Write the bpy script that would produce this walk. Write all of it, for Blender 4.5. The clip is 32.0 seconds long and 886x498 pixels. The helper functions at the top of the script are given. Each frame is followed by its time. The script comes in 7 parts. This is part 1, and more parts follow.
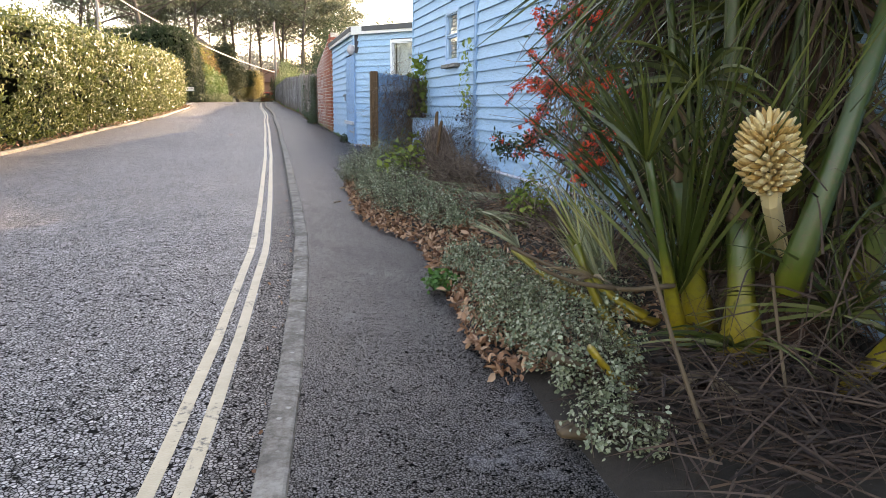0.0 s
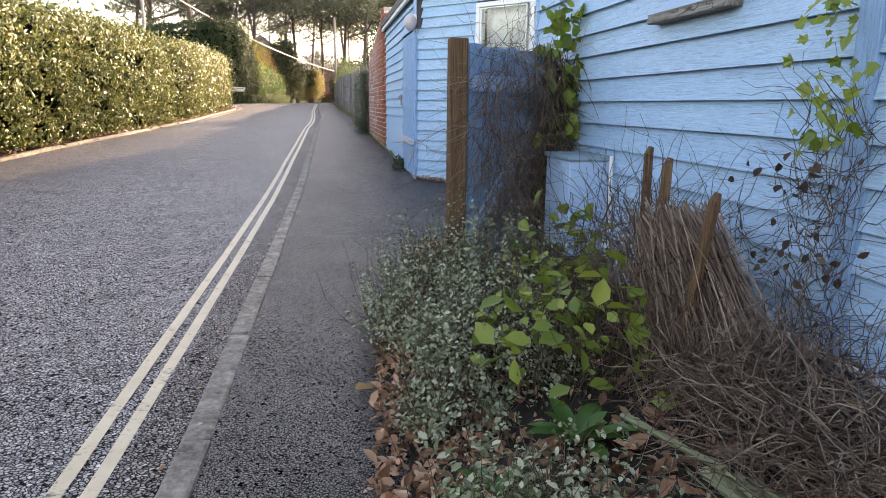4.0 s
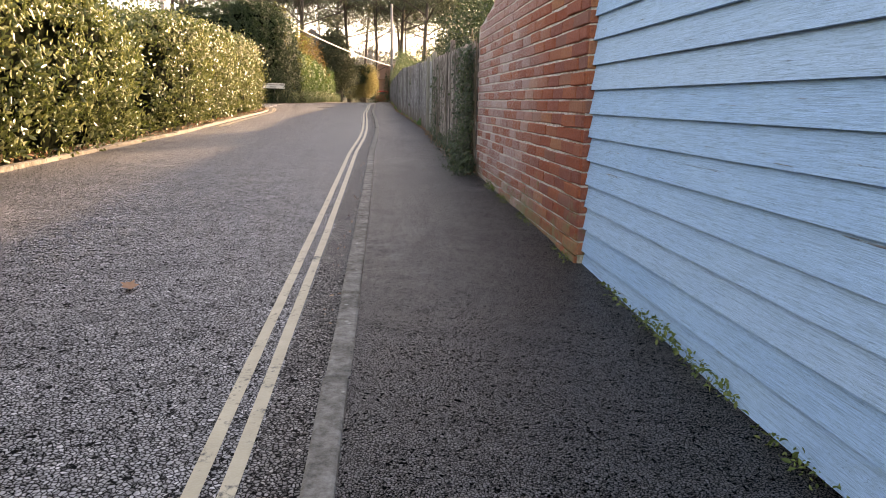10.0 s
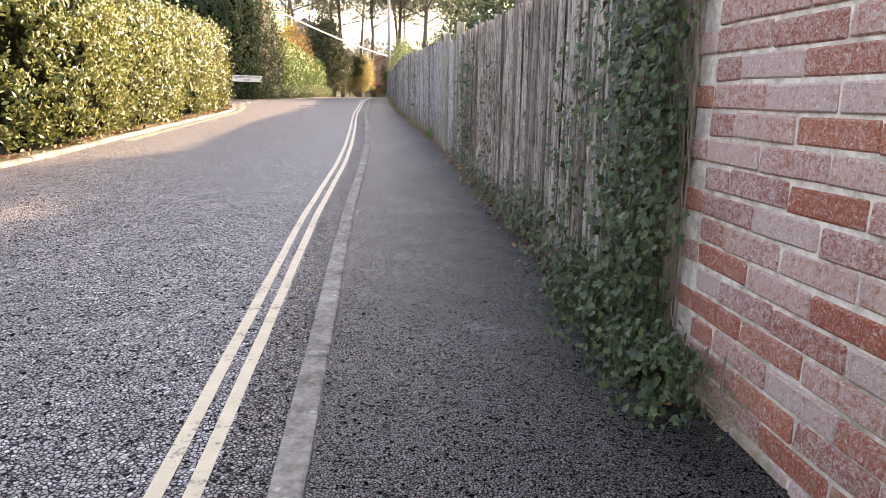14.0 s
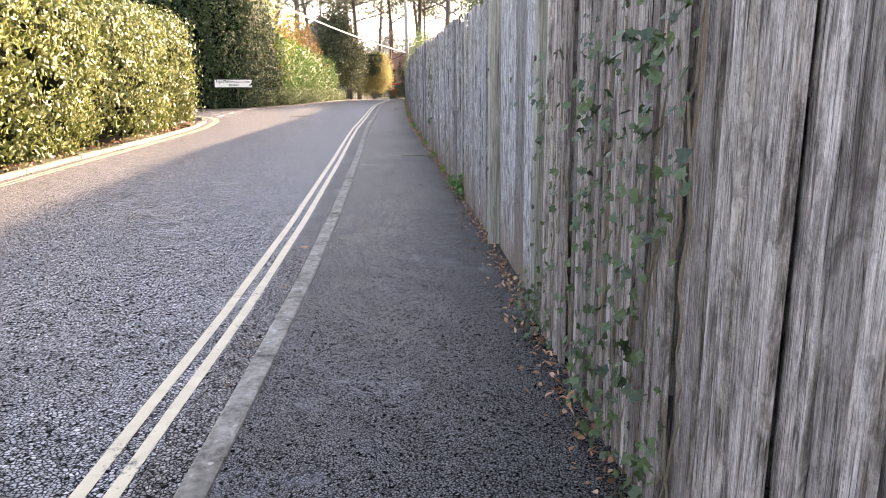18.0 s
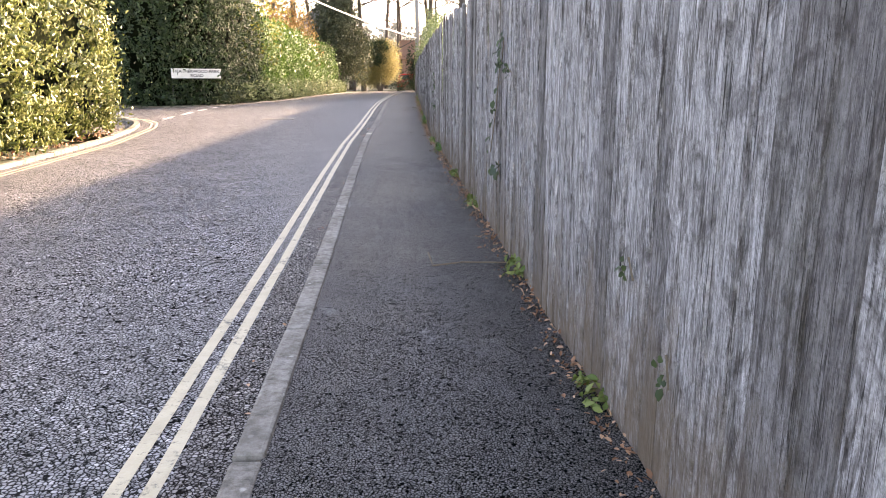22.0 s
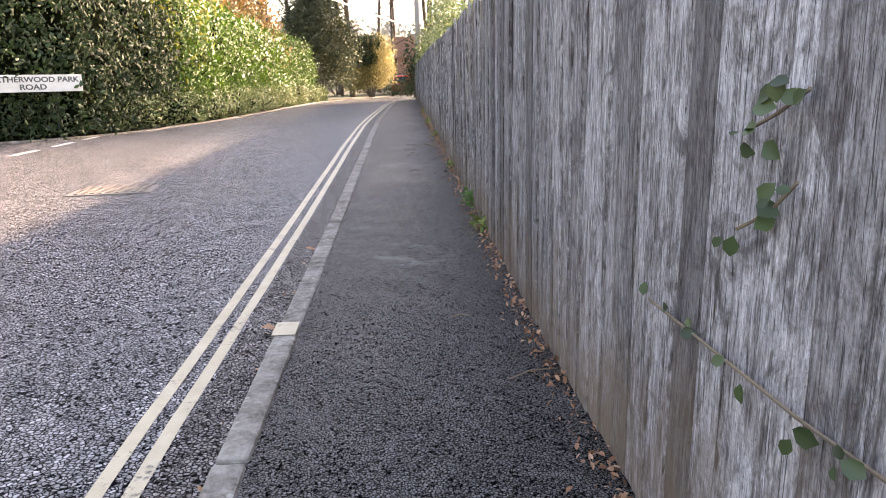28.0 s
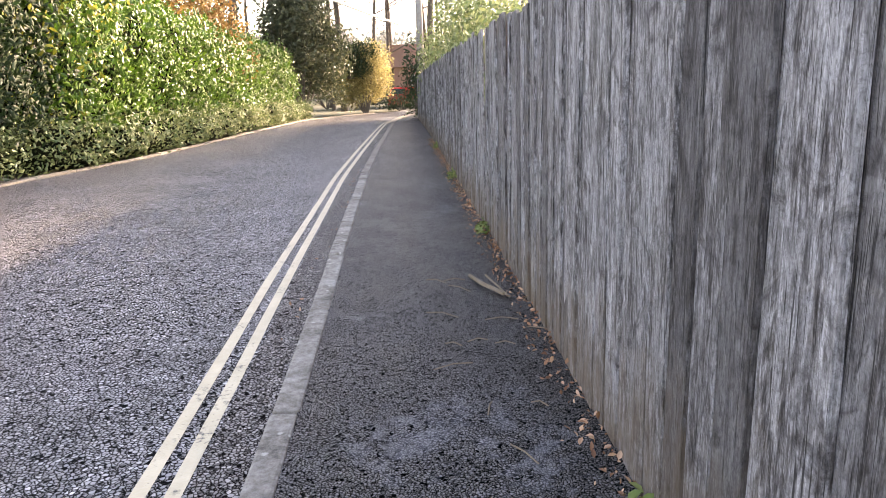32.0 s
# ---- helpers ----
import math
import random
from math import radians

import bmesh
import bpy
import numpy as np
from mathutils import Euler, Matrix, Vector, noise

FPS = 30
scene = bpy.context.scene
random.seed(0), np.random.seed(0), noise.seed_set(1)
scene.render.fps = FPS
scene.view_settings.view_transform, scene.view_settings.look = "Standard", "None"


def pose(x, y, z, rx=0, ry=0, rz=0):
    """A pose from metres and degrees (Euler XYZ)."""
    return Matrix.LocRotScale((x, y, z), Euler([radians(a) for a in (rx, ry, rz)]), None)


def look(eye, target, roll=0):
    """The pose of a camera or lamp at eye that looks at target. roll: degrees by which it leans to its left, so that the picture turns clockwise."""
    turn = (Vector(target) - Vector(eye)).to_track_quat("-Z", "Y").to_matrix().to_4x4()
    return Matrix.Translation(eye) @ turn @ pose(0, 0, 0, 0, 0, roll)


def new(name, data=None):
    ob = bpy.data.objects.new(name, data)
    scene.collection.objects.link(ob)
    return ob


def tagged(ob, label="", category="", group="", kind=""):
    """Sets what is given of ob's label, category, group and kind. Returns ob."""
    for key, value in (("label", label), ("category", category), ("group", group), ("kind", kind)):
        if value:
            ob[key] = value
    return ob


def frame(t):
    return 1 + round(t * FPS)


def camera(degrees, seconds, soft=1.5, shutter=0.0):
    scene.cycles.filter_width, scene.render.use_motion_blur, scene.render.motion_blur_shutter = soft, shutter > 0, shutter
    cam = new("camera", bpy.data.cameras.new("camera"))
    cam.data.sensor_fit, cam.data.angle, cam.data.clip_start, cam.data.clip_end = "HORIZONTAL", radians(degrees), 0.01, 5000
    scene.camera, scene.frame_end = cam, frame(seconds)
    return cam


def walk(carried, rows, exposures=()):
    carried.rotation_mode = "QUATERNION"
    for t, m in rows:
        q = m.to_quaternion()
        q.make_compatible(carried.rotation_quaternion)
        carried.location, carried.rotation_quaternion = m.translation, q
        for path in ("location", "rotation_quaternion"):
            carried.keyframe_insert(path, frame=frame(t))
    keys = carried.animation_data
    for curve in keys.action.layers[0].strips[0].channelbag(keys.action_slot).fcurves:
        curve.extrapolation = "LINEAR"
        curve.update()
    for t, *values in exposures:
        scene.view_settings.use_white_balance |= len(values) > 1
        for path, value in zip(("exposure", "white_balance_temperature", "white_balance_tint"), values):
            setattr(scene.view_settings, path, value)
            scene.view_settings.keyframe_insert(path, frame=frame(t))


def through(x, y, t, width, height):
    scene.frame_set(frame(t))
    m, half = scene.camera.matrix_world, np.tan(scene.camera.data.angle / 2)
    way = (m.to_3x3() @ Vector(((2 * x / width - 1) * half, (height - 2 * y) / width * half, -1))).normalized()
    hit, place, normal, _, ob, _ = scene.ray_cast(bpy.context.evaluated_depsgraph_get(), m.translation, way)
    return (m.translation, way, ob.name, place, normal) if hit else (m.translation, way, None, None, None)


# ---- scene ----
cam = camera(64.8, 32.0, soft=0.6)
METRES, EYE, TILT, LEAN, TURN = 52.16, 1.2, 0.0, 0.0, -14.8
ROWS = [
    (0.0, 0.0, 0.0, 0.0, 0.13, -11.65, -0.62),
    (0.5, -0.0007, 0.0152, 0.0, 0.22, -11.69, -0.52),
    (1.0, -0.0008, 0.0303, -0.0003, 0.49, -11.56, -0.7),
    (1.5, -0.0021, 0.0442, -0.0001, 0.82, -11.55, -0.71),
    (2.0, -0.0032, 0.059, -0.0002, 1.34, -11.48, -0.69),
    (2.5, -0.0043, 0.0734, 0.0004, 1.81, -11.51, -0.52),
    (3.0, -0.0066, 0.0876, 0.0007, 2.9, -11.54, -0.53),
    (3.5, -0.0095, 0.1022, 0.0013, 3.96, -11.62, -0.54),
    (4.0, -0.0136, 0.1162, 0.0017, 5.28, -11.68, -0.63),
    (4.5, -0.0181, 0.1304, 0.0021, 5.97, -11.88, -0.8),
    (6.5, -0.0331, 0.1882, 0.0034, 7.98, -11.52, -0.96),
    (7.0, -0.0388, 0.2032, 0.0032, 8.75, -11.42, -1.16),
    (7.5, -0.043, 0.2188, 0.0028, 9.17, -11.34, -1.23),
    (8.0, -0.0482, 0.2338, 0.0026, 9.37, -11.44, -1.18),
    (8.5, -0.0525, 0.2486, 0.0026, 9.55, -11.39, -1.26),
    (9.0, -0.0565, 0.264, 0.0036, 9.47, -11.52, -1.18),
    (9.5, -0.0608, 0.2794, 0.0037, 9.58, -11.7, -1.19),
    (10.0, -0.0635, 0.2959, 0.0046, 9.41, -11.88, -1.01),
    (10.5, -0.0669, 0.3112, 0.0057, 9.54, -12.02, -0.87),
    (11.0, -0.0688, 0.3269, 0.0071, 9.54, -12.05, -0.99),
    (11.5, -0.0732, 0.3416, 0.0077, 9.72, -12.06, -0.91),
    (12.0, -0.077, 0.3577, 0.0079, 9.7, -12.11, -0.93),
    (12.5, -0.0824, 0.3733, 0.0081, 9.71, -12.29, -0.92),
    (13.0, -0.0859, 0.3896, 0.0074, 9.53, -12.36, -1.02),
    (13.5, -0.0899, 0.4049, 0.0075, 9.32, -12.52, -0.96),
    (14.0, -0.0932, 0.4197, 0.0076, 9.21, -12.46, -0.99),
    (14.5, -0.0964, 0.4352, 0.009, 8.98, -12.51, -0.79),
    (15.0, -0.0997, 0.4509, 0.0096, 9.11, -12.5, -0.68),
    (15.5, -0.1027, 0.4669, 0.0109, 9.16, -12.61, -0.61),
    (17.5, -0.111, 0.5284, 0.0116, 10.13, -12.71, 0.48),
    (18.0, -0.1159, 0.5418, 0.0117, 11.1, -12.73, 0.58),
    (18.5, -0.1205, 0.5568, 0.0114, 11.49, -12.84, 0.35),
    (19.0, -0.1259, 0.5721, 0.0112, 11.54, -13.01, 0.35),
    (19.5, -0.1296, 0.5877, 0.0112, 11.51, -12.95, 0.3),
    (20.0, -0.1336, 0.603, 0.0119, 11.5, -12.83, 0.33),
    (20.5, -0.1383, 0.6184, 0.0118, 11.8, -12.84, 0.18),
    (21.0, -0.1424, 0.6336, 0.0123, 11.63, -13.15, 0.25),
    (21.5, -0.1468, 0.6485, 0.0125, 11.74, -13.34, 0.23),
    (22.0, -0.15, 0.6637, 0.0142, 11.65, -13.49, 0.15),
    (22.5, -0.1549, 0.6784, 0.0151, 11.76, -13.54, 0.01),
    (23.0, -0.1586, 0.6945, 0.016, 11.61, -13.63, -0.04),
    (23.5, -0.1633, 0.7097, 0.0163, 11.63, -13.61, -0.11),
    (24.0, -0.1665, 0.7256, 0.0168, 11.46, -13.47, -0.1),
    (24.5, -0.1713, 0.74, 0.0173, 11.41, -13.39, 0.06),
    (26.5, -0.1902, 0.806, 0.0162, 11.0, -13.32, 1.28),
    (27.0, -0.1941, 0.8212, 0.0162, 11.04, -13.42, 1.18),
    (27.5, -0.1977, 0.8365, 0.0168, 10.92, -13.53, 1.31),
    (28.0, -0.2018, 0.8515, 0.0169, 11.18, -13.46, 1.22),
    (28.5, -0.2055, 0.866, 0.0178, 11.11, -13.49, 1.22),
    (29.0, -0.2098, 0.8801, 0.018, 11.26, -13.35, 1.19),
    (29.5, -0.2132, 0.8949, 0.0188, 11.26, -13.28, 1.3),
    (30.0, -0.218, 0.909, 0.0193, 11.42, -13.2, 1.25),
    (30.5, -0.2214, 0.9235, 0.0199, 11.32, -13.16, 1.31),
    (31.0, -0.226, 0.938, 0.0202, 11.34, -13.1, 1.38),
    (31.5, -0.2292, 0.9537, 0.0203, 11.06, -12.95, 1.44),
    (32.0, -0.2335, 0.968, 0.0204, 10.87, -12.72, 1.54),
]
walk(cam, [(t, pose(0, 0, EYE, TILT, LEAN, TURN) @ pose(METRES * x, METRES * y, METRES * z, 90 + pitch, roll, yaw)) for t, x, y, z, yaw, pitch, roll in ROWS],
     exposures=[(0.0, 2.72, 9200, 24), (1.0, 2.85, 9000, 24), (2.5, 2.84, 8900, 25), (4.0, 2.62, 9000, 26), (7.0, 2.48, 9800, 27), (9.0, 2.36, 10100, 28), (11.0, 2.49, 10000, 28), (13.0, 2.95, 9500, 28), (15.0, 3.12, 8800, 28), (17.5, 3.20, 8500, 27), (19.0, 3.20, 8500, 27), (23.0, 3.20, 8500, 28), (26.0, 3.23, 8600, 29), (29.0, 3.27, 8600, 29), (32.0, 3.34, 8500, 28)])

# ---- plan: heights and lines along the road (y runs up the road) ----
GY = [-60, 0, 8.5, 11.4, 14.4, 17, 21, 24, 28, 33, 36, 40, 44, 48.5, 51.5, 56.5, 62, 72, 95, 400]
GZ = [-0.5, -0.03, 0.06, 0.09, 0.15, 0.21, 0.35, 0.42, 0.5, 0.58, 0.66, 0.75, 0.83, 0.9, 0.98, 1.13, 1.2, 1.26, 1.2, 1.2]
KY = [-30, 0, 2.2, 3.6, 5.8, 8.4, 11, 14.6, 18.2, 21.4, 24.5, 28.6, 32.6, 35.4, 40, 44.6, 48, 51, 55, 61, 65, 76, 84, 90, 100]
KX = [-3.48, -0.2, 0.083, 0.212, 0.376, 0.453, 0.51, 0.59, 0.631, 0.68, 0.704, 0.726, 0.814, 0.837, 0.793, 0.713, 0.667, 0.705, 0.74, 0.76, 0.848, 1.17, 1.987, 3.2, 6.5]
LY = [-30, 5, 15, 20, 25, 34, 44, 48, 50.5, 52]
LX = [-6.6, -5.4, -4.75, -4.4, -4.1, -3.88, -3.92, -4.05, -4.35, -4.75]
FY = [24.3, 30, 34, 40, 44, 48, 53, 58, 68, 80, 90]
FX = [2.03, 2.06, 2.08, 1.95, 1.86, 1.77, 1.78, 1.8, 1.9, 1.97, 2.4]
RY = [60.2, 61, 65, 70, 82, 88, 94]
RX = [-5.2, -4.2, -3.45, -3.05, -2.65, -1.0, 1.5]
STEP = 0.09


def gz(y):
    return float(np.interp(y, GY, GZ))


def kx(y):
    return float(np.interp(y, KY, KX))


def lx(y):
    return float(np.interp(y, LY, LX))


def fx(y):
    return float(np.interp(y, FY, FX))


def rx(y):
    return float(np.interp(y, RY, RX))


# ---- world, sun ----
SUN_FROM = Vector((0.72, 0.69, 0.0)).normalized()
SUN_ELEV = radians(18.5)
world = bpy.data.worlds.new("world")
scene.world = world
world.use_nodes = True
wn = world.node_tree
sky = wn.nodes.new("ShaderNodeTexSky")
sky.sky_type = "NISHITA"
sky.sun_disc = False
sky.sun_elevation = SUN_ELEV
sky.sun_rotation = math.atan2(SUN_FROM.x, SUN_FROM.y)
sky.air_density, sky.dust_density, sky.ozone_density = 1.0, 1.3, 1.0
bgn = wn.nodes["Background"]
wn.links.new(sky.outputs["Color"], bgn.inputs["Color"])
bgn.inputs["Strength"].default_value = 0.15
sun = new("sun", bpy.data.lights.new("sun", "SUN"))
sun.data.energy, sun.data.angle, sun.data.color = 3.8, radians(2.0), (1.0, 0.90, 0.74)
toward = SUN_FROM * math.cos(SUN_ELEV) + Vector((0, 0, math.sin(SUN_ELEV)))
sun.matrix_world = look(toward * 60, (0, 0, 0))


# ---- materials ----
class Mat:
    """A small builder round one node material."""

    def __init__(self, name, rough=0.8, metal=0.0, spec=0.5):
        self.m = bpy.data.materials.new(name)
        self.m.use_nodes = True
        self.n, self.l = self.m.node_tree.nodes, self.m.node_tree.links
        self.b = self.n["Principled BSDF"]
        self.b.inputs["Roughness"].default_value = rough
        self.b.inputs["Metallic"].default_value = metal
        self.b.inputs["Specular IOR Level"].default_value = spec
        self.coord = self.n.new("ShaderNodeTexCoord").outputs["Object"]

    def node(self, kind, **inputs):
        nd = self.n.new(kind)
        for k, v in inputs.items():
            key = k.replace("_", " ")
            if isinstance(v, bpy.types.NodeSocket):
                self.l.new(v, nd.inputs[key])
            else:
                nd.inputs[key].default_value = v
        return nd

    def stretch(self, sx, sy, sz, src=None):
        nd = self.n.new("ShaderNodeMapping")
        self.l.new(src or self.coord, nd.inputs["Vector"])
        nd.inputs["Scale"].default_value = (sx, sy, sz)
        return nd.outputs["Vector"]

    def world(self):
        return self.n.new("ShaderNodeNewGeometry").outputs["Position"]

    def noise(self, scale, detail=4, rough=0.6, vec=None, dist=0.0):
        nd = self.n.new("ShaderNodeTexNoise")
        self.l.new(vec or self.coord, nd.inputs["Vector"])
        nd.inputs["Scale"].default_value, nd.inputs["Detail"].default_value = scale, detail
        nd.inputs["Roughness"].default_value, nd.inputs["Distortion"].default_value = rough, dist
        return nd.outputs["Fac"]

    def voronoi(self, scale, vec=None, out="Distance", feature="F1"):
        nd = self.n.new("ShaderNodeTexVoronoi")
        nd.feature = feature
        self.l.new(vec or self.coord, nd.inputs["Vector"])
        nd.inputs["Scale"].default_value = scale
        return nd.outputs[out]

    def ramp(self, fac, *stops):
        nd = self.n.new("ShaderNodeValToRGB")
        self.l.new(fac, nd.inputs["Fac"])
        els = nd.color_ramp.elements
        while len(els) < len(stops):
            els.new(0.5)
        for e, (p, c) in zip(els, stops):
            e.position = p
            e.color = (*c, 1) if not isinstance(c, (int, float)) else (c, c, c, 1)
        return nd.outputs["Color"]

    def mix(self, fac, a, b, how="MIX"):
        nd = self.n.new("ShaderNodeMix")
        nd.data_type, nd.blend_type = "RGBA", how
        for sock, v in ((nd.inputs["Factor"], fac), (nd.inputs["A"], a), (nd.inputs["B"], b)):
            if isinstance(v, bpy.types.NodeSocket):
                self.l.new(v, sock)
            elif isinstance(v, (int, float)):
                sock.default_value = v if sock.type == "VALUE" else (v, v, v, 1)
            else:
                sock.default_value = (*v, 1)
        return nd.outputs["Result"]

    def math(self, op, a, b=0.0):
        nd = self.n.new("ShaderNodeMath")
        nd.operation = op
        for sock, v in zip(nd.inputs, (a, b)):
            if isinstance(v, bpy.types.NodeSocket):
                self.l.new(v, sock)
            else:
                sock.default_value = v
        return nd.outputs[0]

    def random(self):
        return self.n.new("ShaderNodeObjectInfo").outputs["Random"]

    def island(self):
        return self.n.new("ShaderNodeNewGeometry").outputs["Random Per Island"]

    def color(self, c):
        if isinstance(c, bpy.types.NodeSocket):
            self.l.new(c, self.b.inputs["Base Color"])
        else:
            self.b.inputs["Base Color"].default_value = (*c, 1)
        return self

    def rough(self, s):
        self.l.new(s, self.b.inputs["Roughness"])
        return self

    def bump(self, h, strength=0.4, dist=0.01):
        nd = self.node("ShaderNodeBump", Height=h, Strength=strength, Distance=dist)
        self.l.new(nd.outputs["Normal"], self.b.inputs["Normal"])
        return self


def asphalt(name, dark, light, wet, stone=150.0, gloss=0.6, relief=0.25, worn=0.0):
    """Rolled stone chippings in dark binder: pale chips, black gaps, damp patches."""
    k = Mat(name, 0.5, spec=gloss)
    w = k.world()
    warp = k.node("ShaderNodeVectorMath")
    warp.operation = "ADD"
    k.l.new(w, warp.inputs[0])
    jit = k.node("ShaderNodeTexNoise", Vector=w, Scale=stone * 0.8, Detail=2.0)
    sc = k.node("ShaderNodeVectorMath")
    sc.operation = "SCALE"
    k.l.new(jit.outputs["Color"], sc.inputs[0])
    sc.inputs["Scale"].default_value = 0.9 / stone
    k.l.new(sc.outputs[0], warp.inputs[1])
    v = warp.outputs[0]
    chip = k.n.new("ShaderNodeSeparateColor")
    k.l.new(k.voronoi(stone, v, "Color"), chip.inputs[0])
    edge = k.voronoi(stone, v, "Distance", "DISTANCE_TO_EDGE")
    mid = tuple(a * 0.6 + b * 0.4 for a, b in zip(dark, light))
    # black binder gaps; sunken chips are darkened too, as shade in the recesses
    low = k.math("ADD", chip.outputs[1], k.math("MULTIPLY", k.noise(stone * 0.3, 3, 0.7, w), 0.9))
    gap = k.math("MAXIMUM", k.ramp(edge, (0.05, 1.0), (0.22, 0.0)), k.ramp(low, (0.45, 1.0), (0.71, 0.0)))
    grey = k.mix(gap, k.ramp(chip.outputs[0], (0.0, mid), (0.55, tuple(q * 0.75 for q in light)), (0.85, light), (1.0, tuple(q * 1.5 for q in light))), dark)
    # gloss removed in the same recesses, as though hidden from the sky
    k.l.new(k.math("MULTIPLY", k.math("SUBTRACT", 1.0, gap), gloss), k.b.inputs["Specular IOR Level"])
    patch = k.noise(0.55, 6, 0.65, w)
    big = k.noise(3.0, 5, 0.7, w, 0.6)
    c = k.mix(k.ramp(patch, (0.35, 0.0), (0.7, 0.3)), grey, k.mix(0.5, grey, mid))
    c = k.mix(k.ramp(big, (0.3, 0.5), (0.75, 0.0)), c, dark)
    clot = k.mix(0.5, k.noise(stone * 0.36, 3, 0.7, w, 0.5), k.noise(stone * 0.13, 4, 0.7, w))
    c = k.mix(k.ramp(clot, (0.40, 0.5), (0.56, 0.0)), c, dark)
    if worn:
        c = k.mix(k.ramp(k.mix(0.35, k.noise(1.6, 5, 0.7, w, 0.4), k.noise(12, 5, 0.75, w)), (0.56, 0.0), (0.64, worn)), c, tuple(b * m for b, m in zip(light, (1.9, 2.0, 2.2))))
    k.color(c)
    k.rough(k.ramp(k.mix(0.5, patch, big), (0.3, wet), (0.65, min(1.0, wet + 0.22))))
    h = k.math("ADD", k.ramp(edge, (0.0, 0.0), (0.3, 1.0)), k.math("MULTIPLY", chip.outputs[1], 0.8))
    k.bump(h, relief, 0.006)
    return k.m


def wood_boards(name, tones, grain=(60, 60, 2.4), rough=0.85, paint=None, wear=0.5, moss=0.0, foot=None):
    """Weathered boards whose grain runs along the board's own z (or x for grain=(2, 60, 60))."""
    k = Mat(name, rough, spec=0.25)
    r = k.random()
    off = k.n.new("ShaderNodeVectorMath")
    off.operation = "ADD"
    k.l.new(k.coord, off.inputs[0])
    mul = k.n.new("ShaderNodeCombineXYZ")
    for i, f in enumerate((37.0, 91.0, 53.0)):
        k.l.new(k.math("MULTIPLY", r, f), mul.inputs[i])
    k.l.new(mul.outputs[0], off.inputs[1])
    v = off.outputs[0]
    g = k.noise(1.0, 8, 0.68, k.stretch(*grain, v), 0.8)
    streak = k.noise(1.0, 4, 0.6, k.stretch(grain[0] * 0.45, grain[1] * 0.45, grain[2] * 0.4, v))
    fine = k.noise(1.0, 5, 0.75, k.stretch(grain[0] * 3, grain[1] * 3, grain[2] * 2.5, v))
    base = k.ramp(k.mix(0.5, g, fine), (0.40, tones[0]), (0.5, tones[1]), (0.60, tones[2]))
    blot = k.noise(1.0, 6, 0.7, k.stretch(grain[0] * 0.12 + 1, grain[1] * 0.12 + 1, grain[2] * 0.9 + 0.4, v), 1.5)
    base = k.mix(k.ramp(streak, (0.42, 0.0), (0.6, 0.55)), base, tones[2])
    base = k.mix(k.ramp(blot, (0.50, 0.0), (0.66, 0.75)), base, tones[0])
    base = k.mix(k.ramp(r, (0.0, 0.0), (0.6, 0.18), (1.0, 0.75)), base, tones[0])
    mott = k.noise(1.0, 5, 0.75, k.stretch(grain[0] * 1.3, grain[1] * 1.3, grain[2] * 7, v), 2.0)
    base = k.mix(k.ramp(mott, (0.36, 0.0), (0.54, 1.0)), k.mix(0.45, base, tones[0]), base)
    dash = k.noise(1.0, 3, 0.65, k.stretch(grain[0] * 2.6, grain[1] * 2.6, grain[2] * 3.2, v), 0.6)
    split = k.noise(1.0, 2, 0.5, k.stretch(grain[0] * 1.6, grain[1] * 1.6, grain[2] * 0.22, v), 0.4)
    base = k.mix(1.0, base, k.ramp(dash, (0.36, 0.58), (0.50, 0.97), (0.62, 1.12)), "MULTIPLY")
    base = k.mix(k.ramp(k.math("ABSOLUTE", k.math("SUBTRACT", split, 0.5)), (0.004, 0.85), (0.016, 0.0)), base, tuple(0.35 * q for q in tones[0]))
    h = k.mix(0.5, g, dash)
    if paint:
        flake = k.noise(1.0, 7, 0.7, k.stretch(grain[0] * 0.5, grain[1] * 0.5, grain[2] * 1.2, v), 1.2)
        tone = k.noise(1.4, 4, 0.6, v)
        p = k.mix(k.ramp(tone, (0.3, 0.0), (0.7, 1.0)), paint[0], paint[1])
        p = k.mix(k.math("MULTIPLY", r, 0.5), p, paint[2])
        lo = 0.72 - 0.22 * wear
        base = k.mix(k.ramp(flake, (lo, 0.0), (lo + 0.05, 1.0)), p, base)
        ring = k.noise(1.0, 3, 0.6, k.stretch(grain[0] * 0.55, grain[1] * 0.55, grain[2] * 0.5, v), 2.5)
        lines = k.math("ABSOLUTE", k.math("SINE", k.math("MULTIPLY", ring, 60.0)))
        p2 = k.mix(1.0, k.ramp(k.noise(30, 4, 0.7, v), (0.35, 0.93), (0.7, 1.0)), k.ramp(lines, (0.0, 0.60), (0.4, 1.0)), "MULTIPLY")
        base = k.mix(1.0, k.mix(1.0, base, p2, "MULTIPLY"), k.ramp(dash, (0.34, 0.74), (0.50, 0.98), (0.62, 1.06)), "MULTIPLY")
    if moss:
        base = k.mix(k.ramp(k.noise(2.2, 5, 0.7, v), (0.55, 0.0), (0.8, moss)), base, (0.10, 0.12, 0.05))
    if foot:
        sep = k.n.new("ShaderNodeSeparateXYZ")
        k.l.new(k.coord, sep.inputs[0])
        # brown damp stain at the board foot, darkened further for less skylight there
        damp = k.math("SUBTRACT", k.mix(0.5, k.noise(9, 5, 0.7, v), k.noise(2.5, 3, 0.6, v)), k.math("MULTIPLY", sep.outputs["Z"], 0.9))
        base = k.mix(k.ramp(damp, (0.22, 0.0), (0.50, 0.8)), base, foot)
    k.color(base)
    k.bump(k.mix(0.5, h, fine), 0.7, 0.006)
    return k.m


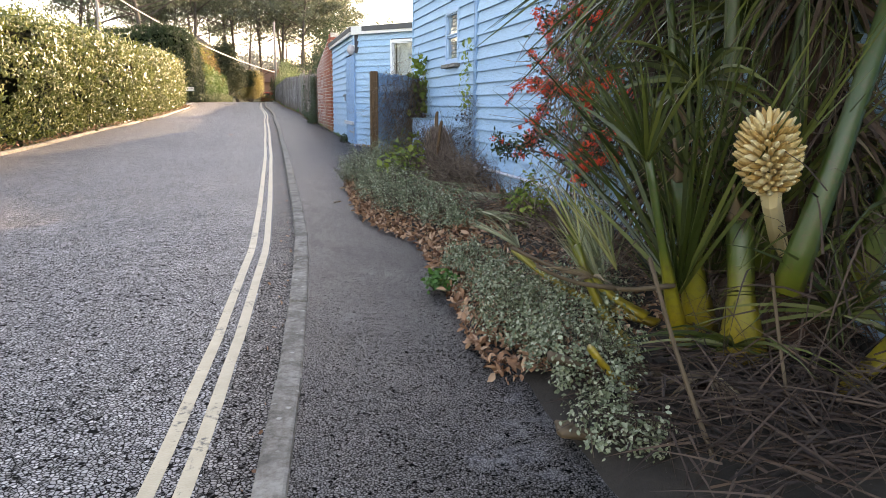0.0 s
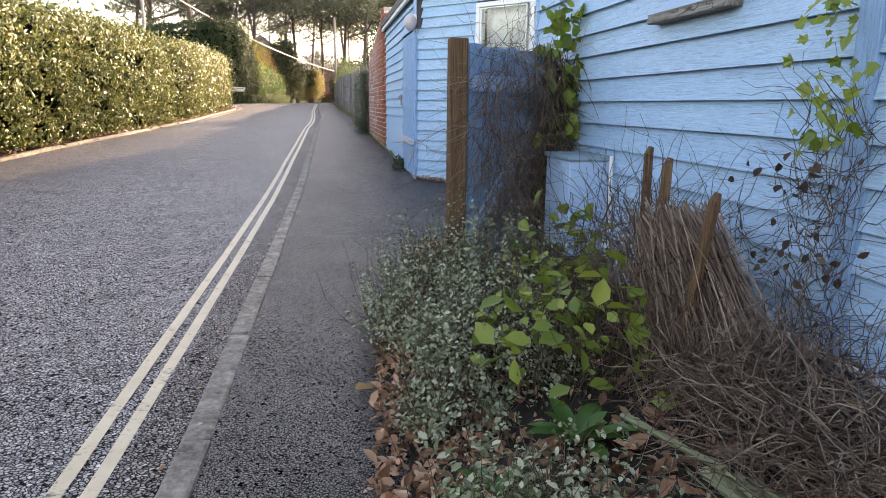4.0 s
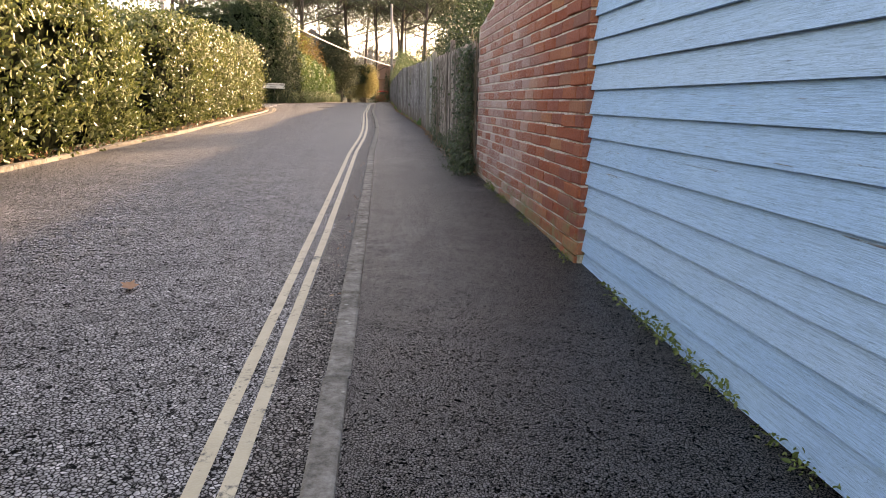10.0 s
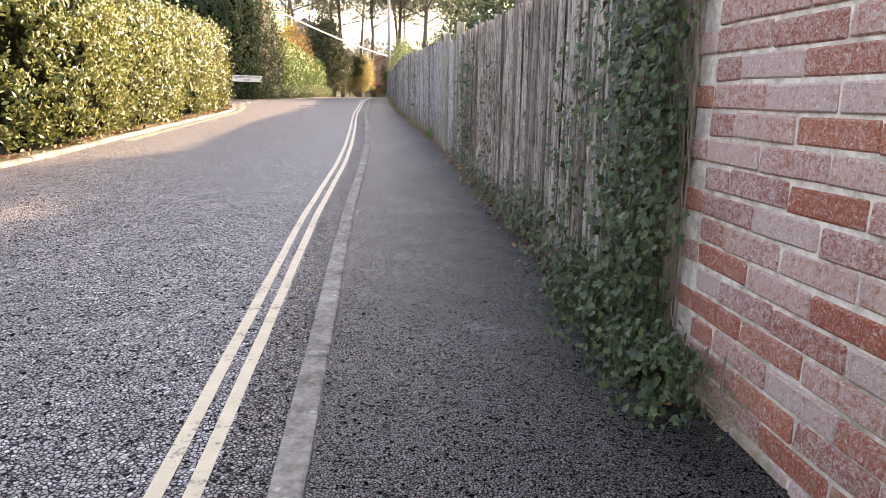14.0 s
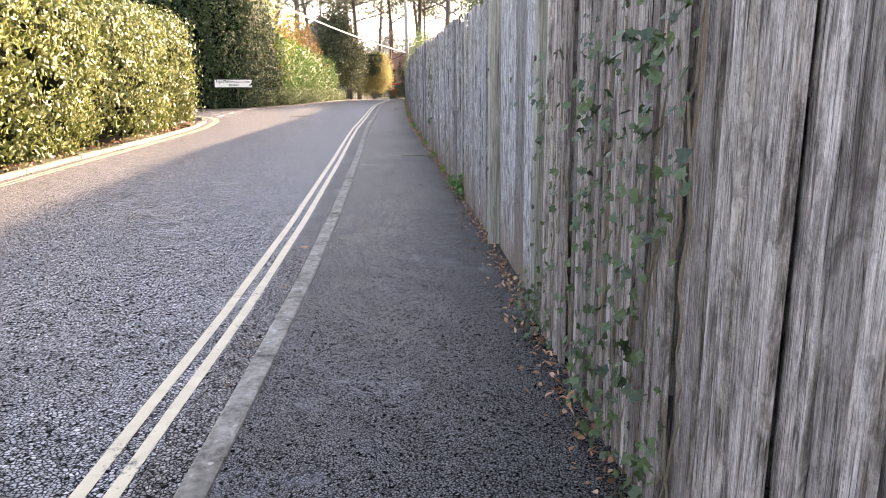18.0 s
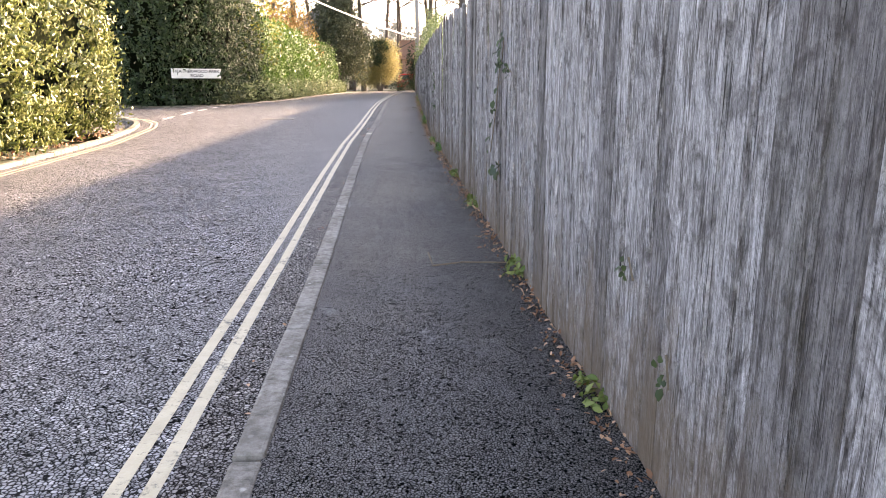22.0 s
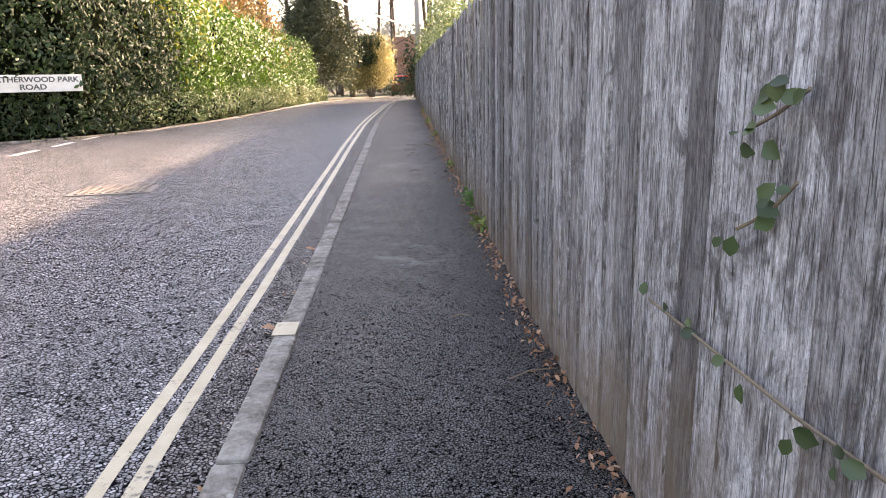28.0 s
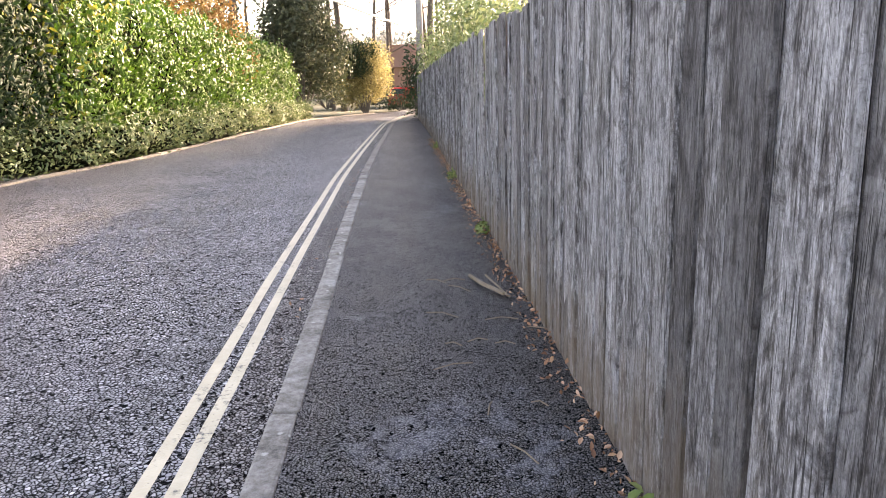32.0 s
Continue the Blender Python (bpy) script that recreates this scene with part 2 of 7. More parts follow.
def leaf_mat(name, dark, mid, light, rough=0.35, through=0.25):
    k = Mat(name, rough, spec=0.5)
    r = k.island()
    c = k.ramp(r, (0.0, dark), (0.5, mid), (1.0, light))
    c = k.mix(k.ramp(k.noise(0.9, 3, 0.6), (0.35, 0.0), (0.7, 0.3)), c, mid)
    k.color(c)
    tr = k.node("ShaderNodeBsdfTranslucent", Color=c)
    mx = k.n.new("ShaderNodeMixShader")
    mx.inputs[0].default_value = through
    k.l.new(k.b.outputs[0], mx.inputs[1])
    k.l.new(tr.outputs[0], mx.inputs[2])
    k.l.new(mx.outputs[0], k.n["Material Output"].inputs["Surface"])
    return k.m


def plain(name, c, c2=None, rough=0.6, scale=8.0, metal=0.0, bump=0.15, spec=0.5):
    k = Mat(name, rough, metal, spec)
    n1, n2 = k.noise(scale, 6, 0.65), k.noise(scale * 9, 4, 0.7)
    c2 = c2 or tuple(v * 0.75 for v in c)
    k.color(k.mix(k.ramp(k.mix(0.4, n1, n2), (0.35, 0.0), (0.68, 1.0)), c, c2))
    if bump:
        k.bump(n2, bump, 0.004)
    return k.m


M_ROAD = asphalt("road_asphalt", (0.004, 0.004, 0.004), (0.58, 0.55, 0.54), 0.34, 60, 1.6, 0.40)
M_PAVE = asphalt("pavement_asphalt", (0.002, 0.002, 0.002), (0.135, 0.129, 0.127), 0.30, 98, 1.25, 0.40, 0.3)
def kerb_concrete(name, dark, mid, light):
    k = Mat(name, 0.88, spec=0.3)
    w = k.world()
    n = k.mix(0.45, k.noise(28, 6, 0.78, w), k.noise(6, 4, 0.65, w))
    c = k.ramp(n, (0.38, dark), (0.5, mid), (0.62, light))
    spot = k.math("ADD", k.voronoi(13, w), k.math("MULTIPLY", k.noise(40, 4, 0.7, w), 0.35))
    c = k.mix(k.ramp(spot, (0.26, 0.75), (0.34, 0.0)), c, tuple(min(1, v * 1.35) for v in light))
    c = k.mix(k.ramp(k.noise(2.3, 5, 0.7, w), (0.55, 0.0), (0.7, 0.55)), c, dark)
    k.color(c)
    k.bump(k.mix(0.5, k.noise(70, 5, 0.8, w), n), 1.0, 0.008)
    return k.m


M_KERB = kerb_concrete("kerb_concrete", (0.10, 0.088, 0.070), (0.23, 0.205, 0.172), (0.35, 0.325, 0.28))
M_KERBFAR = kerb_concrete("lichened_kerb_concrete", (0.08, 0.07, 0.05), (0.19, 0.165, 0.13), (0.33, 0.29, 0.24))
M_SOIL = plain("soil", (0.035, 0.026, 0.018), (0.015, 0.012, 0.009), 0.95, 5.0, bump=0.9)
M_GRASS = plain("rough_grass_ground", (0.05, 0.065, 0.02), (0.035, 0.03, 0.015), 0.95, 2.0, bump=0.8)
M_WHITE = plain("white_plastic", (0.80, 0.80, 0.80), (0.70, 0.71, 0.71), 0.35, 4.0, bump=0.05)
M_BLUE = wood_boards("blue_painted_boards", ((0.10, 0.09, 0.09), (0.20, 0.19, 0.19), (0.32, 0.31, 0.31)), (3, 70, 70), 0.6, ((0.30, 0.53, 0.75), (0.35, 0.575, 0.77), (0.44, 0.62, 0.76)), 0.40)
M_BLUE_WORN = wood_boards("worn_blue_planks", ((0.10, 0.095, 0.09), (0.21, 0.20, 0.19), (0.34, 0.33, 0.31)), (70, 70, 2.5), 0.7, ((0.21, 0.41, 0.66), (0.25, 0.45, 0.69), (0.31, 0.49, 0.68)), 0.62)
M_BLUE_PLAIN = plain("blue_paint", (0.30, 0.48, 0.68), (0.35, 0.52, 0.70), 0.5, 3.0, bump=0.1)
M_GREYWOOD = wood_boards("silver_weathered_boards", ((0.060, 0.050, 0.046), (0.30, 0.28, 0.276), (0.66, 0.64, 0.645)), (42, 42, 11.0), moss=0.12, foot=(0.16, 0.115, 0.078))
M_GREYWOOD2 = wood_boards("dark_weathered_boards", ((0.034, 0.028, 0.026), (0.20, 0.186, 0.184), (0.52, 0.505, 0.51)), (42, 42, 11.0), moss=0.12, foot=(0.13, 0.092, 0.062))
M_BROWNWOOD = wood_boards("brown_weathered_pales", ((0.055, 0.040, 0.034), (0.40, 0.335, 0.30), (0.66, 0.585, 0.54)), (44, 44, 6.0), moss=0.15)
M_POSTWOOD = wood_boards("brown_post_wood", ((0.10, 0.055, 0.03), (0.20, 0.115, 0.06), (0.31, 0.20, 0.12)), (50, 50, 2.0))
M_GREENPOST = wood_boards("treated_post_wood", ((0.17, 0.16, 0.13), (0.28, 0.265, 0.22), (0.40, 0.38, 0.33)), (40, 40, 1.5))


# ---- mesh helpers ----
def mesh_of(bm, name, smooth=False):
    me = bpy.data.meshes.new(name)
    bm.to_mesh(me)
    bm.free()
    if smooth:
        for p in me.polygons:
            p.use_smooth = True
    return me


def part(name, data, material, parent=None, label="", smooth=False, at=None):
    """Links a bmesh or mesh as one object, under a thing or a part if parent is given."""
    me = data if isinstance(data, bpy.types.Mesh) else mesh_of(data, name, smooth)
    if material and not me.materials:
        me.materials.append(material)
    ob = new(name, me)
    if parent:
        ob.parent = parent
    if at is not None:
        ob.matrix_basis = at
    if label:
        ob["label"] = label
    return ob


def empty(name, x=0, y=0, z=0, rz=0):
    ob = new(name)
    ob.empty_display_size = 0.2
    ob.matrix_basis = pose(x, y, z, 0, 0, rz)
    return ob


def add_box(bm, x0, y0, z0, x1, y1, z1, bevel=0.0):
    vs = [bm.verts.new(p) for p in ((x0, y0, z0), (x1, y0, z0), (x1, y1, z0), (x0, y1, z0), (x0, y0, z1), (x1, y0, z1), (x1, y1, z1), (x0, y1, z1))]
    fs = [bm.faces.new([vs[i] for i in q]) for q in ((3, 2, 1, 0), (4, 5, 6, 7), (0, 1, 5, 4), (1, 2, 6, 5), (2, 3, 7, 6), (3, 0, 4, 7))]
    if bevel:
        es = list({e for f in fs for e in f.edges})
        bmesh.ops.bevel(bm, geom=es, offset=bevel, segments=2, affect="EDGES", profile=0.5)
    return bm


def box(x0, y0, z0, x1, y1, z1, bevel=0.0):
    return add_box(bmesh.new(), x0, y0, z0, x1, y1, z1, bevel)


def tube(points, radii, sides=8, cap=True):
    """A tapered tube along points."""
    bm = bmesh.new()
    rings = []
    pts = [Vector(p) for p in points]
    for i, p in enumerate(pts):
        d = (pts[min(i + 1, len(pts) - 1)] - pts[max(i - 1, 0)]).normalized()
        u = d.orthogonal().normalized() if i == 0 else (u - d * u.dot(d)).normalized()
        v = d.cross(u)
        r = radii[i] if isinstance(radii, (list, tuple)) else radii
        rings.append([bm.verts.new(p + (u * math.cos(a) + v * math.sin(a)) * r) for a in (2 * math.pi * k / sides for k in range(sides))])
    for a, b in zip(rings, rings[1:]):
        for k in range(sides):
            bm.faces.new((a[k], a[(k + 1) % sides], b[(k + 1) % sides], b[k]))
    if cap:
        bm.faces.new(rings[0][::-1])
        bm.faces.new(rings[-1])
    return bm


def join(bm, other):
    me = bpy.data.meshes.new("tmp")
    other.to_mesh(me)
    other.free()
    bm.from_mesh(me)
    bpy.data.meshes.remove(me)
    return bm


def quick_mesh(name, verts, faces):
    """verts (n, 3) and faces (m, k) arrays to a mesh, fast."""
    me = bpy.data.meshes.new(name)
    verts, faces = np.asarray(verts, np.float32), np.asarray(faces, np.int32)
    k = faces.shape[1]
    me.vertices.add(len(verts))
    me.vertices.foreach_set("co", verts.ravel())
    me.loops.add(faces.size)
    me.loops.foreach_set("vertex_index", faces.ravel())
    me.polygons.add(len(faces))
    me.polygons.foreach_set("loop_start", np.arange(0, faces.size, k, dtype=np.int32))
    me.update(calc_edges=True)
    me.validate()
    return me


RNG = np.random.default_rng(7)


def unit(v):
    return v / np.maximum(np.linalg.norm(v, axis=-1, keepdims=True), 1e-9)


def leaf_cloud(name, pos, out, size, wide=0.5, spread=0.8, droop=0.0, vary=0.45, lobes=False, simple=False):
    """Many folded leaves: at pos, facing about out; size in metres. One mesh."""
    n = len(pos)
    nrm = unit(out + RNG.normal(0, spread, (n, 3)))
    t = RNG.normal(0, 1, (n, 3))
    t[:, 2] += 0.3 - droop
    t = unit(t - nrm * (t * nrm).sum(1, keepdims=True))
    s = np.cross(nrm, t)
    ln = (size * (1 + RNG.uniform(-vary, vary, n)))[:, None]
    w = ln * wide * 0.5
    fold = nrm * ln * 0.10
    if lobes:
        loc = [(0, 0, 0), (-0.9, 0.15, 1), (-0.55, 0.5, 0.4), (-0.75, 0.8, 1), (-0.2, 0.75, 0.3), (0, 1.15, -0.6), (0.2, 0.75, 0.3), (0.75, 0.8, 1), (0.55, 0.5, 0.4), (0.9, 0.15, 1)]
        tri = [(0, 1, 2), (0, 2, 3), (0, 3, 4), (0, 4, 5), (0, 5, 6), (0, 6, 7), (0, 7, 8), (0, 8, 9)]
    elif simple:
        loc = [(0, 0, 0), (-0.9, 0.5, 1), (0, 1.0, -0.7), (0.9, 0.5, 1)]
        tri = [(0, 1, 2), (0, 2, 3)]
    else:
        loc = [(0, 0, 0), (-0.9, 0.35, 1), (-0.75, 0.7, 0.8), (0, 1.0, -0.7), (0.75, 0.7, 0.8), (0.9, 0.35, 1)]
        tri = [(0, 1, 2), (0, 2, 3), (0, 3, 4), (0, 4, 5)]
    v = np.stack([pos + s * w * a + t * ln * b + fold * c for a, b, c in loc], 1)
    f = (np.arange(n)[:, None, None] * len(loc) + np.array(tri)[None]).reshape(-1, 3)
    return quick_mesh(name, v.reshape(-1, 3), f)


def blades(name, base, tip_dir, length, width, bend=0.4, seg=3):
    """Many narrow tapering blades: grass, straw, palm leaflets."""
    n = len(base)
    d = unit(tip_dir)
    side = unit(np.cross(d, RNG.normal(0, 1, (n, 3))))
    down = np.array((0, 0, -1.0))
    length = np.broadcast_to(np.asarray(length, float), (n,))[:, None]
    rows = []
    for i in range(seg + 1):
        u = i / seg
        c = base + d * length * u + down * length * bend * u * u
        w = width * (1 - 0.92 * u ** 1.5) * 0.5
        rows += [c - side * w, c + side * w]
    v = np.stack(rows, 1)
    tri = [(2 * i, 2 * i + 1, 2 * i + 3, 2 * i + 2) for i in range(seg)]
    f = (np.arange(n)[:, None, None] * (2 * seg + 2) + np.array(tri)[None]).reshape(-1, 4)
    return quick_mesh(name, v.reshape(-1, 3), f)


def wires(name, starts, dirs, length, radius, wig=0.12, seg=7, droop=0.0):
    """Many thin three-sided crooked twigs in one mesh."""
    n = len(starts)
    d = unit(np.asarray(dirs, float))
    p = np.asarray(starts, float).copy()
    length = np.broadcast_to(np.asarray(length, float), (n,))[:, None]
    vs = []
    for i in range(seg + 1):
        a = unit(np.cross(d, RNG.normal(0, 1, (n, 3))))
        b = np.cross(d, a)
        r = radius * (1 - 0.6 * i / seg)
        vs += [p + a * r, p + (-0.5 * a + 0.87 * b) * r, p + (-0.5 * a - 0.87 * b) * r]
        d = unit(d + RNG.normal(0, wig, (n, 3)) + np.array((0, 0, -droop)))
        p = p + d * length / seg
    v = np.stack(vs, 1)
    q = []
    for i in range(seg):
        for k in range(3):
            q.append((3 * i + k, 3 * i + (k + 1) % 3, 3 * i + 3 + (k + 1) % 3, 3 * i + 3 + k))
    f = (np.arange(n)[:, None, None] * (3 * seg + 3) + np.array(q)[None]).reshape(-1, 4)
    return quick_mesh(name, v.reshape(-1, 3), f)


def strip(name, ys, rows, material, label="", category="", kind="structure"):
    """A ribbon along the road: rows are functions y -> (x, z)."""
    v, f, m = [], [], len(rows)
    for y in ys:
        for r in rows:
            x, z = r(y)
            v.append((x, y, z))
    for i in range(len(ys) - 1):
        for k in range(m - 1):
            a = i * m + k
            f.append((a, a + 1, a + m + 1, a + m))
    ob = part(name, quick_mesh(name, v, f), material)
    return tagged(ob, label, category, "", kind)

# ---- ground, road, pavement ----
def left_edge(y):
    """The left edge of the carriageway, opening into the side road."""
    if y <= 51:
        return lx(y)
    if y < 60.2:
        return float(np.interp(y, [51, 52, 53.2, 59.2, 60.2], [-4.45, -4.8, -5.3, -5.6, -5.0]))
    return rx(y)


gy = sorted(set(list(np.arange(-60, 130, 2.0)) + [-400, -150, 180, 260, 400]))
gxs = [-400, -120, -40, -15, -9, -5.4, 2.6, 5, 12, 40, 120, 400]
gv = [(x, y, gz(y) - 0.16) for y in gy for x in gxs]
gf = [(i * len(gxs) + k, i * len(gxs) + k + 1, (i + 1) * len(gxs) + k + 1, (i + 1) * len(gxs) + k) for i in range(len(gy) - 1) for k in range(len(gxs) - 1)]
tagged(part("ground", quick_mesh("ground", gv, gf), M_GRASS), "rough green and brown ground under hedges and trees", "ground", "", "structure")

ys_road = sorted(set(list(np.arange(-30, 50, 0.8)) + list(np.arange(50, 62, 0.1)) + list(np.arange(62, 100, 0.6))))
strip("road", ys_road, [lambda y: (left_edge(y), gz(y) - 0.005), lambda y: ((max(left_edge(y), -6) + kx(y)) / 2, gz(y) + 0.03), lambda y: (kx(y) - 0.09, gz(y))], M_ROAD,
      "damp dark grey asphalt road with pale stone chippings", "road")
sv, sf = [], []
for i, t in enumerate(np.arange(50.0, 70.1, 0.5)):
    for c in range(6):
        sv.append((-26 + c * 4.35, t, gz(t) - 0.012))
sf = [(i * 6 + c, i * 6 + c + 1, i * 6 + c + 7, i * 6 + c + 6) for i in range(40) for c in range(5)]
tagged(part("side_road", quick_mesh("side_road", sv, sf), M_ROAD), "damp asphalt side road behind the hedge", "road", "", "structure")
WALL_Y = [-30, 11.2, 11.25, 13.0, 13.6, 15.8, 15.85, 20, 24.3, 30, 34, 40, 44, 48, 53, 58, 68, 80, 90, 100]
WALL_X = [2.6, 2.6, 4.9, 4.6, 4.0, 2.2, 2.2, 2.2, 2.15, 2.15, 2.15, 2.05, 1.96, 1.87, 1.87, 1.9, 2.0, 2.1, 6, 9]
ys_pave = sorted(set(list(np.arange(-30, 95, 0.5)) + [11.2, 11.25]))
strip("pavement", ys_pave, [lambda y: (kx(y) - 0.01, gz(y) + STEP - 0.012), lambda y: (kx(y) + 0.5, gz(y) + STEP - 0.004), lambda y: (float(np.interp(y, WALL_Y, WALL_X)), gz(y) + STEP + 0.015)], M_PAVE,
      "damp black asphalt pavement beside the road", "pavement")

# kerb stones of the footway, each its own piece
kerb = empty("kerb")
tagged(kerb, "row of worn pale concrete kerb stones along the footway", "kerb", "", "structure")
LEN = 1.12
kb = box(-0.105, 0.006, -0.16, 0.0, LEN - 0.006, 0.0, 0.014)
kerb_mesh = mesh_of(kb, "kerb_stone")
kerb_mesh.materials.append(M_KERB)
y = -5.0
while y < 92:
    x0, z0, x1, z1 = kx(y), gz(y), kx(y + LEN), gz(y + LEN)
    part("kerb_stone", kerb_mesh, None, kerb, at=pose(x0 + random.uniform(-0.004, 0.004), y, z0 + STEP + random.uniform(-0.006, 0.006), math.degrees(math.atan2(z1 - z0, LEN)), 0, -math.degrees(math.atan2(x1 - x0, LEN))))
    y += LEN * math.cos(math.atan2(x1 - x0, LEN))

# low kerb on the far side
kerb_far = empty("kerb_far_side")
tagged(kerb_far, "low pale kerb edging below the clipped hedges", "kerb", "", "structure")


def edge_stones(points, parent, width=0.12, high=0.05):
    """Kerb stones along a polyline of (x, y), about 0.9 m each."""
    pts = [Vector(p) for p in points]
    run, total = 0.0, sum((b - a).length for a, b in zip(pts, pts[1:]))

    def at(d):
        for a, b in zip(pts, pts[1:]):
            if d <= (b - a).length + 1e-6:
                return a.lerp(b, d / max((b - a).length, 1e-6))
            d -= (b - a).length
        return pts[-1]
    shared = mesh_of(box(-width / 2, 0.004, -0.2, width / 2, 0.896, 0, 0.01), "edge_stone")
    shared.materials.append(M_KERBFAR)
    while run < total:
        a, b = at(run), at(min(run + 0.9, total))
        part("kerb_stone", shared, None, parent, at=pose(a.x, a.y, gz(a.y) + high + random.uniform(-0.006, 0.006), math.degrees(math.atan2(gz(b.y) - gz(a.y), 0.9)), 0, -math.degrees(math.atan2(b.x - a.x, b.y - a.y))))
        run += 0.9


edge_stones([(lx(t) - 0.06, t) for t in np.arange(-4, 50.9, 1.5)] + [(-4.55, 51.2), (-4.9, 52.3), (-5.4, 53.2), (-6.3, 54.1), (-9, 55.9), (-16, 59)], kerb_far, 0.12, 0.055)
edge_stones([(-12, 62.9), (-8.0, 59.4), (-6.6, 58.5), (-5.4, 59.3), (-4.75, 60.2), (-4.2, 61.05)] + [(rx(t) - 0.06, t) for t in np.arange(62, 92, 1.5)], kerb_far, 0.12, 0.03)

# ---- yellow lines, dashes, manhole ----
k = Mat("worn_yellow_paint", 0.55)
wpos = k.world()
worn = k.mix(0.5, k.noise(40, 6, 0.75, wpos), k.noise(5, 4, 0.6, wpos))
k.color(k.mix(k.ramp(worn, (0.56, 0.0), (0.66, 1.0)), k.mix(k.ramp(k.noise(9, 5, 0.6, wpos), (0.3, 0.0), (0.7, 1.0)), (0.58, 0.495, 0.345), (0.47, 0.395, 0.265)), (0.05, 0.05, 0.05)))
k.bump(k.voronoi(95, wpos), 0.5, 0.004)
M_YELLOW = k.m
k = Mat("worn_white_paint", 0.6)
wpos = k.world()
k.color(k.mix(k.ramp(k.noise(30, 6, 0.75, wpos), (0.58, 0.0), (0.7, 1.0)), (0.62, 0.60, 0.55), (0.07, 0.07, 0.07)))
M_WHITELINE = k.m


def paint_line(name, points, width, material, label, lift=0.005):
    v, f = [], []
    pts = [Vector(p) for p in points]
    for i, p in enumerate(pts):
        d = (pts[min(i + 1, len(pts) - 1)] - pts[max(i - 1, 0)]).normalized()
        s = Vector((d.y, -d.x)) * width / 2
        for q in (p - s, p + s):
            e, kk = max(left_edge(q.y), -6), kx(q.y) - 0.09
            u = min(max((q.x - e) / (kk - e), 0), 1)
            crown = 0.03 * (1 - abs(2 * u - 1)) - 0.005 * max(0, 1 - 2 * u)
            jx = noise.noise((q.x * 9, q.y * 9, 3)) * 0.004
            v.append((q.x + jx, q.y, gz(q.y) + crown + lift))
    for i in range(len(pts) - 1):
        f.append((2 * i, 2 * i + 1, 2 * i + 3, 2 * i + 2))
    return tagged(part(name, quick_mesh(name, v, f), material), label, "road marking", "", "structure")


ly = list(np.arange(-12, 92, 0.4))
paint_line("yellow_line_outer", [(kx(t) - 0.455, t) for t in ly], 0.054, M_YELLOW, "worn pale yellow line painted along the road edge")
paint_line("yellow_line_inner", [(kx(t) - 0.345, t) for t in ly], 0.054, M_YELLOW, "worn pale yellow line painted along the road edge")
M_GUTTER = asphalt("gutter_asphalt", (0.004, 0.003, 0.003), (0.46, 0.41, 0.375), 0.40, 64, 1.0, 0.5)


def gutter_row(off):
    def row(y):
        e, kk = max(left_edge(y), -6), kx(y) - 0.09
        u = min(max((kx(y) + off - e) / (kk - e), 0), 1)
        return kx(y) + off + 0.012 * noise.noise((y * 2.1, off * 40, 4)) * (off < -0.2), gz(y) + 0.03 * (1 - abs(2 * u - 1)) + 0.003
    return row


strip("gutter", list(np.arange(-12, 92, 0.4)), [gutter_row(-0.305), gutter_row(-0.104)], M_GUTTER, "dirty brown-grey gutter strip between yellow line and kerb", "gutter")
for off in (0.2, 0.31):
    paint_line("yellow_line_corner", [(lx(t) + off, t) for t in np.arange(36, 50.6, 0.6)] + [(-4.45 + off, 51.2), (-4.8 + off, 52.3 + off * 0.3), (-5.3 + off * 0.8, 53.2 + off * 0.6), (-6.2 + off * 0.6, 54.1 + off * 0.8), (-9, 55.9 + off)], 0.045, M_YELLOW, "worn yellow line curving round the side road corner")
for x0, y0, x1, y1 in ((-4.72, 53.5, -4.70, 54.3), (-4.69, 55.0, -4.67, 55.8), (-4.66, 56.5, -4.66, 57.3), (-4.67, 57.9, -4.7, 58.7), (-4.72, 59.2, -4.75, 59.9)):
    paint_line("give_way_dash", [(x0, y0), ((x0 + x1) / 2, (y0 + y1) / 2), (x1, y1)], 0.12, M_WHITELINE, "worn white dash across the side road mouth")

# ---- soil bed by the blue wall ----
BED_Y = [-6, 2.9, 4.2, 5.3, 6.0, 6.8, 8, 9.1, 10, 11, 11.6]
BED_X = [0.55, 0.95, 1.12, 1.22, 1.02, 0.95, 1.03, 1.12, 1.25, 1.5, 1.75]


def bed_x(y):
    return float(np.interp(y, BED_Y, BED_X))


def bed_z(x, y):
    """Height of the soil in the bed."""
    u = max(0.0, min(1.0, (x - bed_x(y)) / max(2.45 - bed_x(y), 0.1)))
    return gz(y) + STEP + 0.005 + 0.16 * math.sin(u * 1.5) * min(1.0, max(0.0, (11.5 - y) / 1.0)) + 0.02 * noise.noise((x * 5, y * 5, 0))


bv, bf, cols = [], [], 10
bys = list(np.arange(-6, 11.65, 0.25))
for t in bys:
    for c in range(cols):
        xx = bed_x(t) + 0.05 * noise.noise((1, t * 3, 2)) + (2.47 - bed_x(t)) * c / (cols - 1)
        bv.append((xx, t, bed_z(xx, t) if c else gz(t) + STEP - 0.03))
bf = [(i * cols + c, i * cols + c + 1, (i + 1) * cols + c + 1, (i + 1) * cols + c) for i in range(len(bys) - 1) for c in range(cols - 1)]
tagged(part("soil_bed", quick_mesh("soil_bed", bv, bf), M_SOIL), "dark soil bed between pavement and blue wall", "soil", "", "structure")


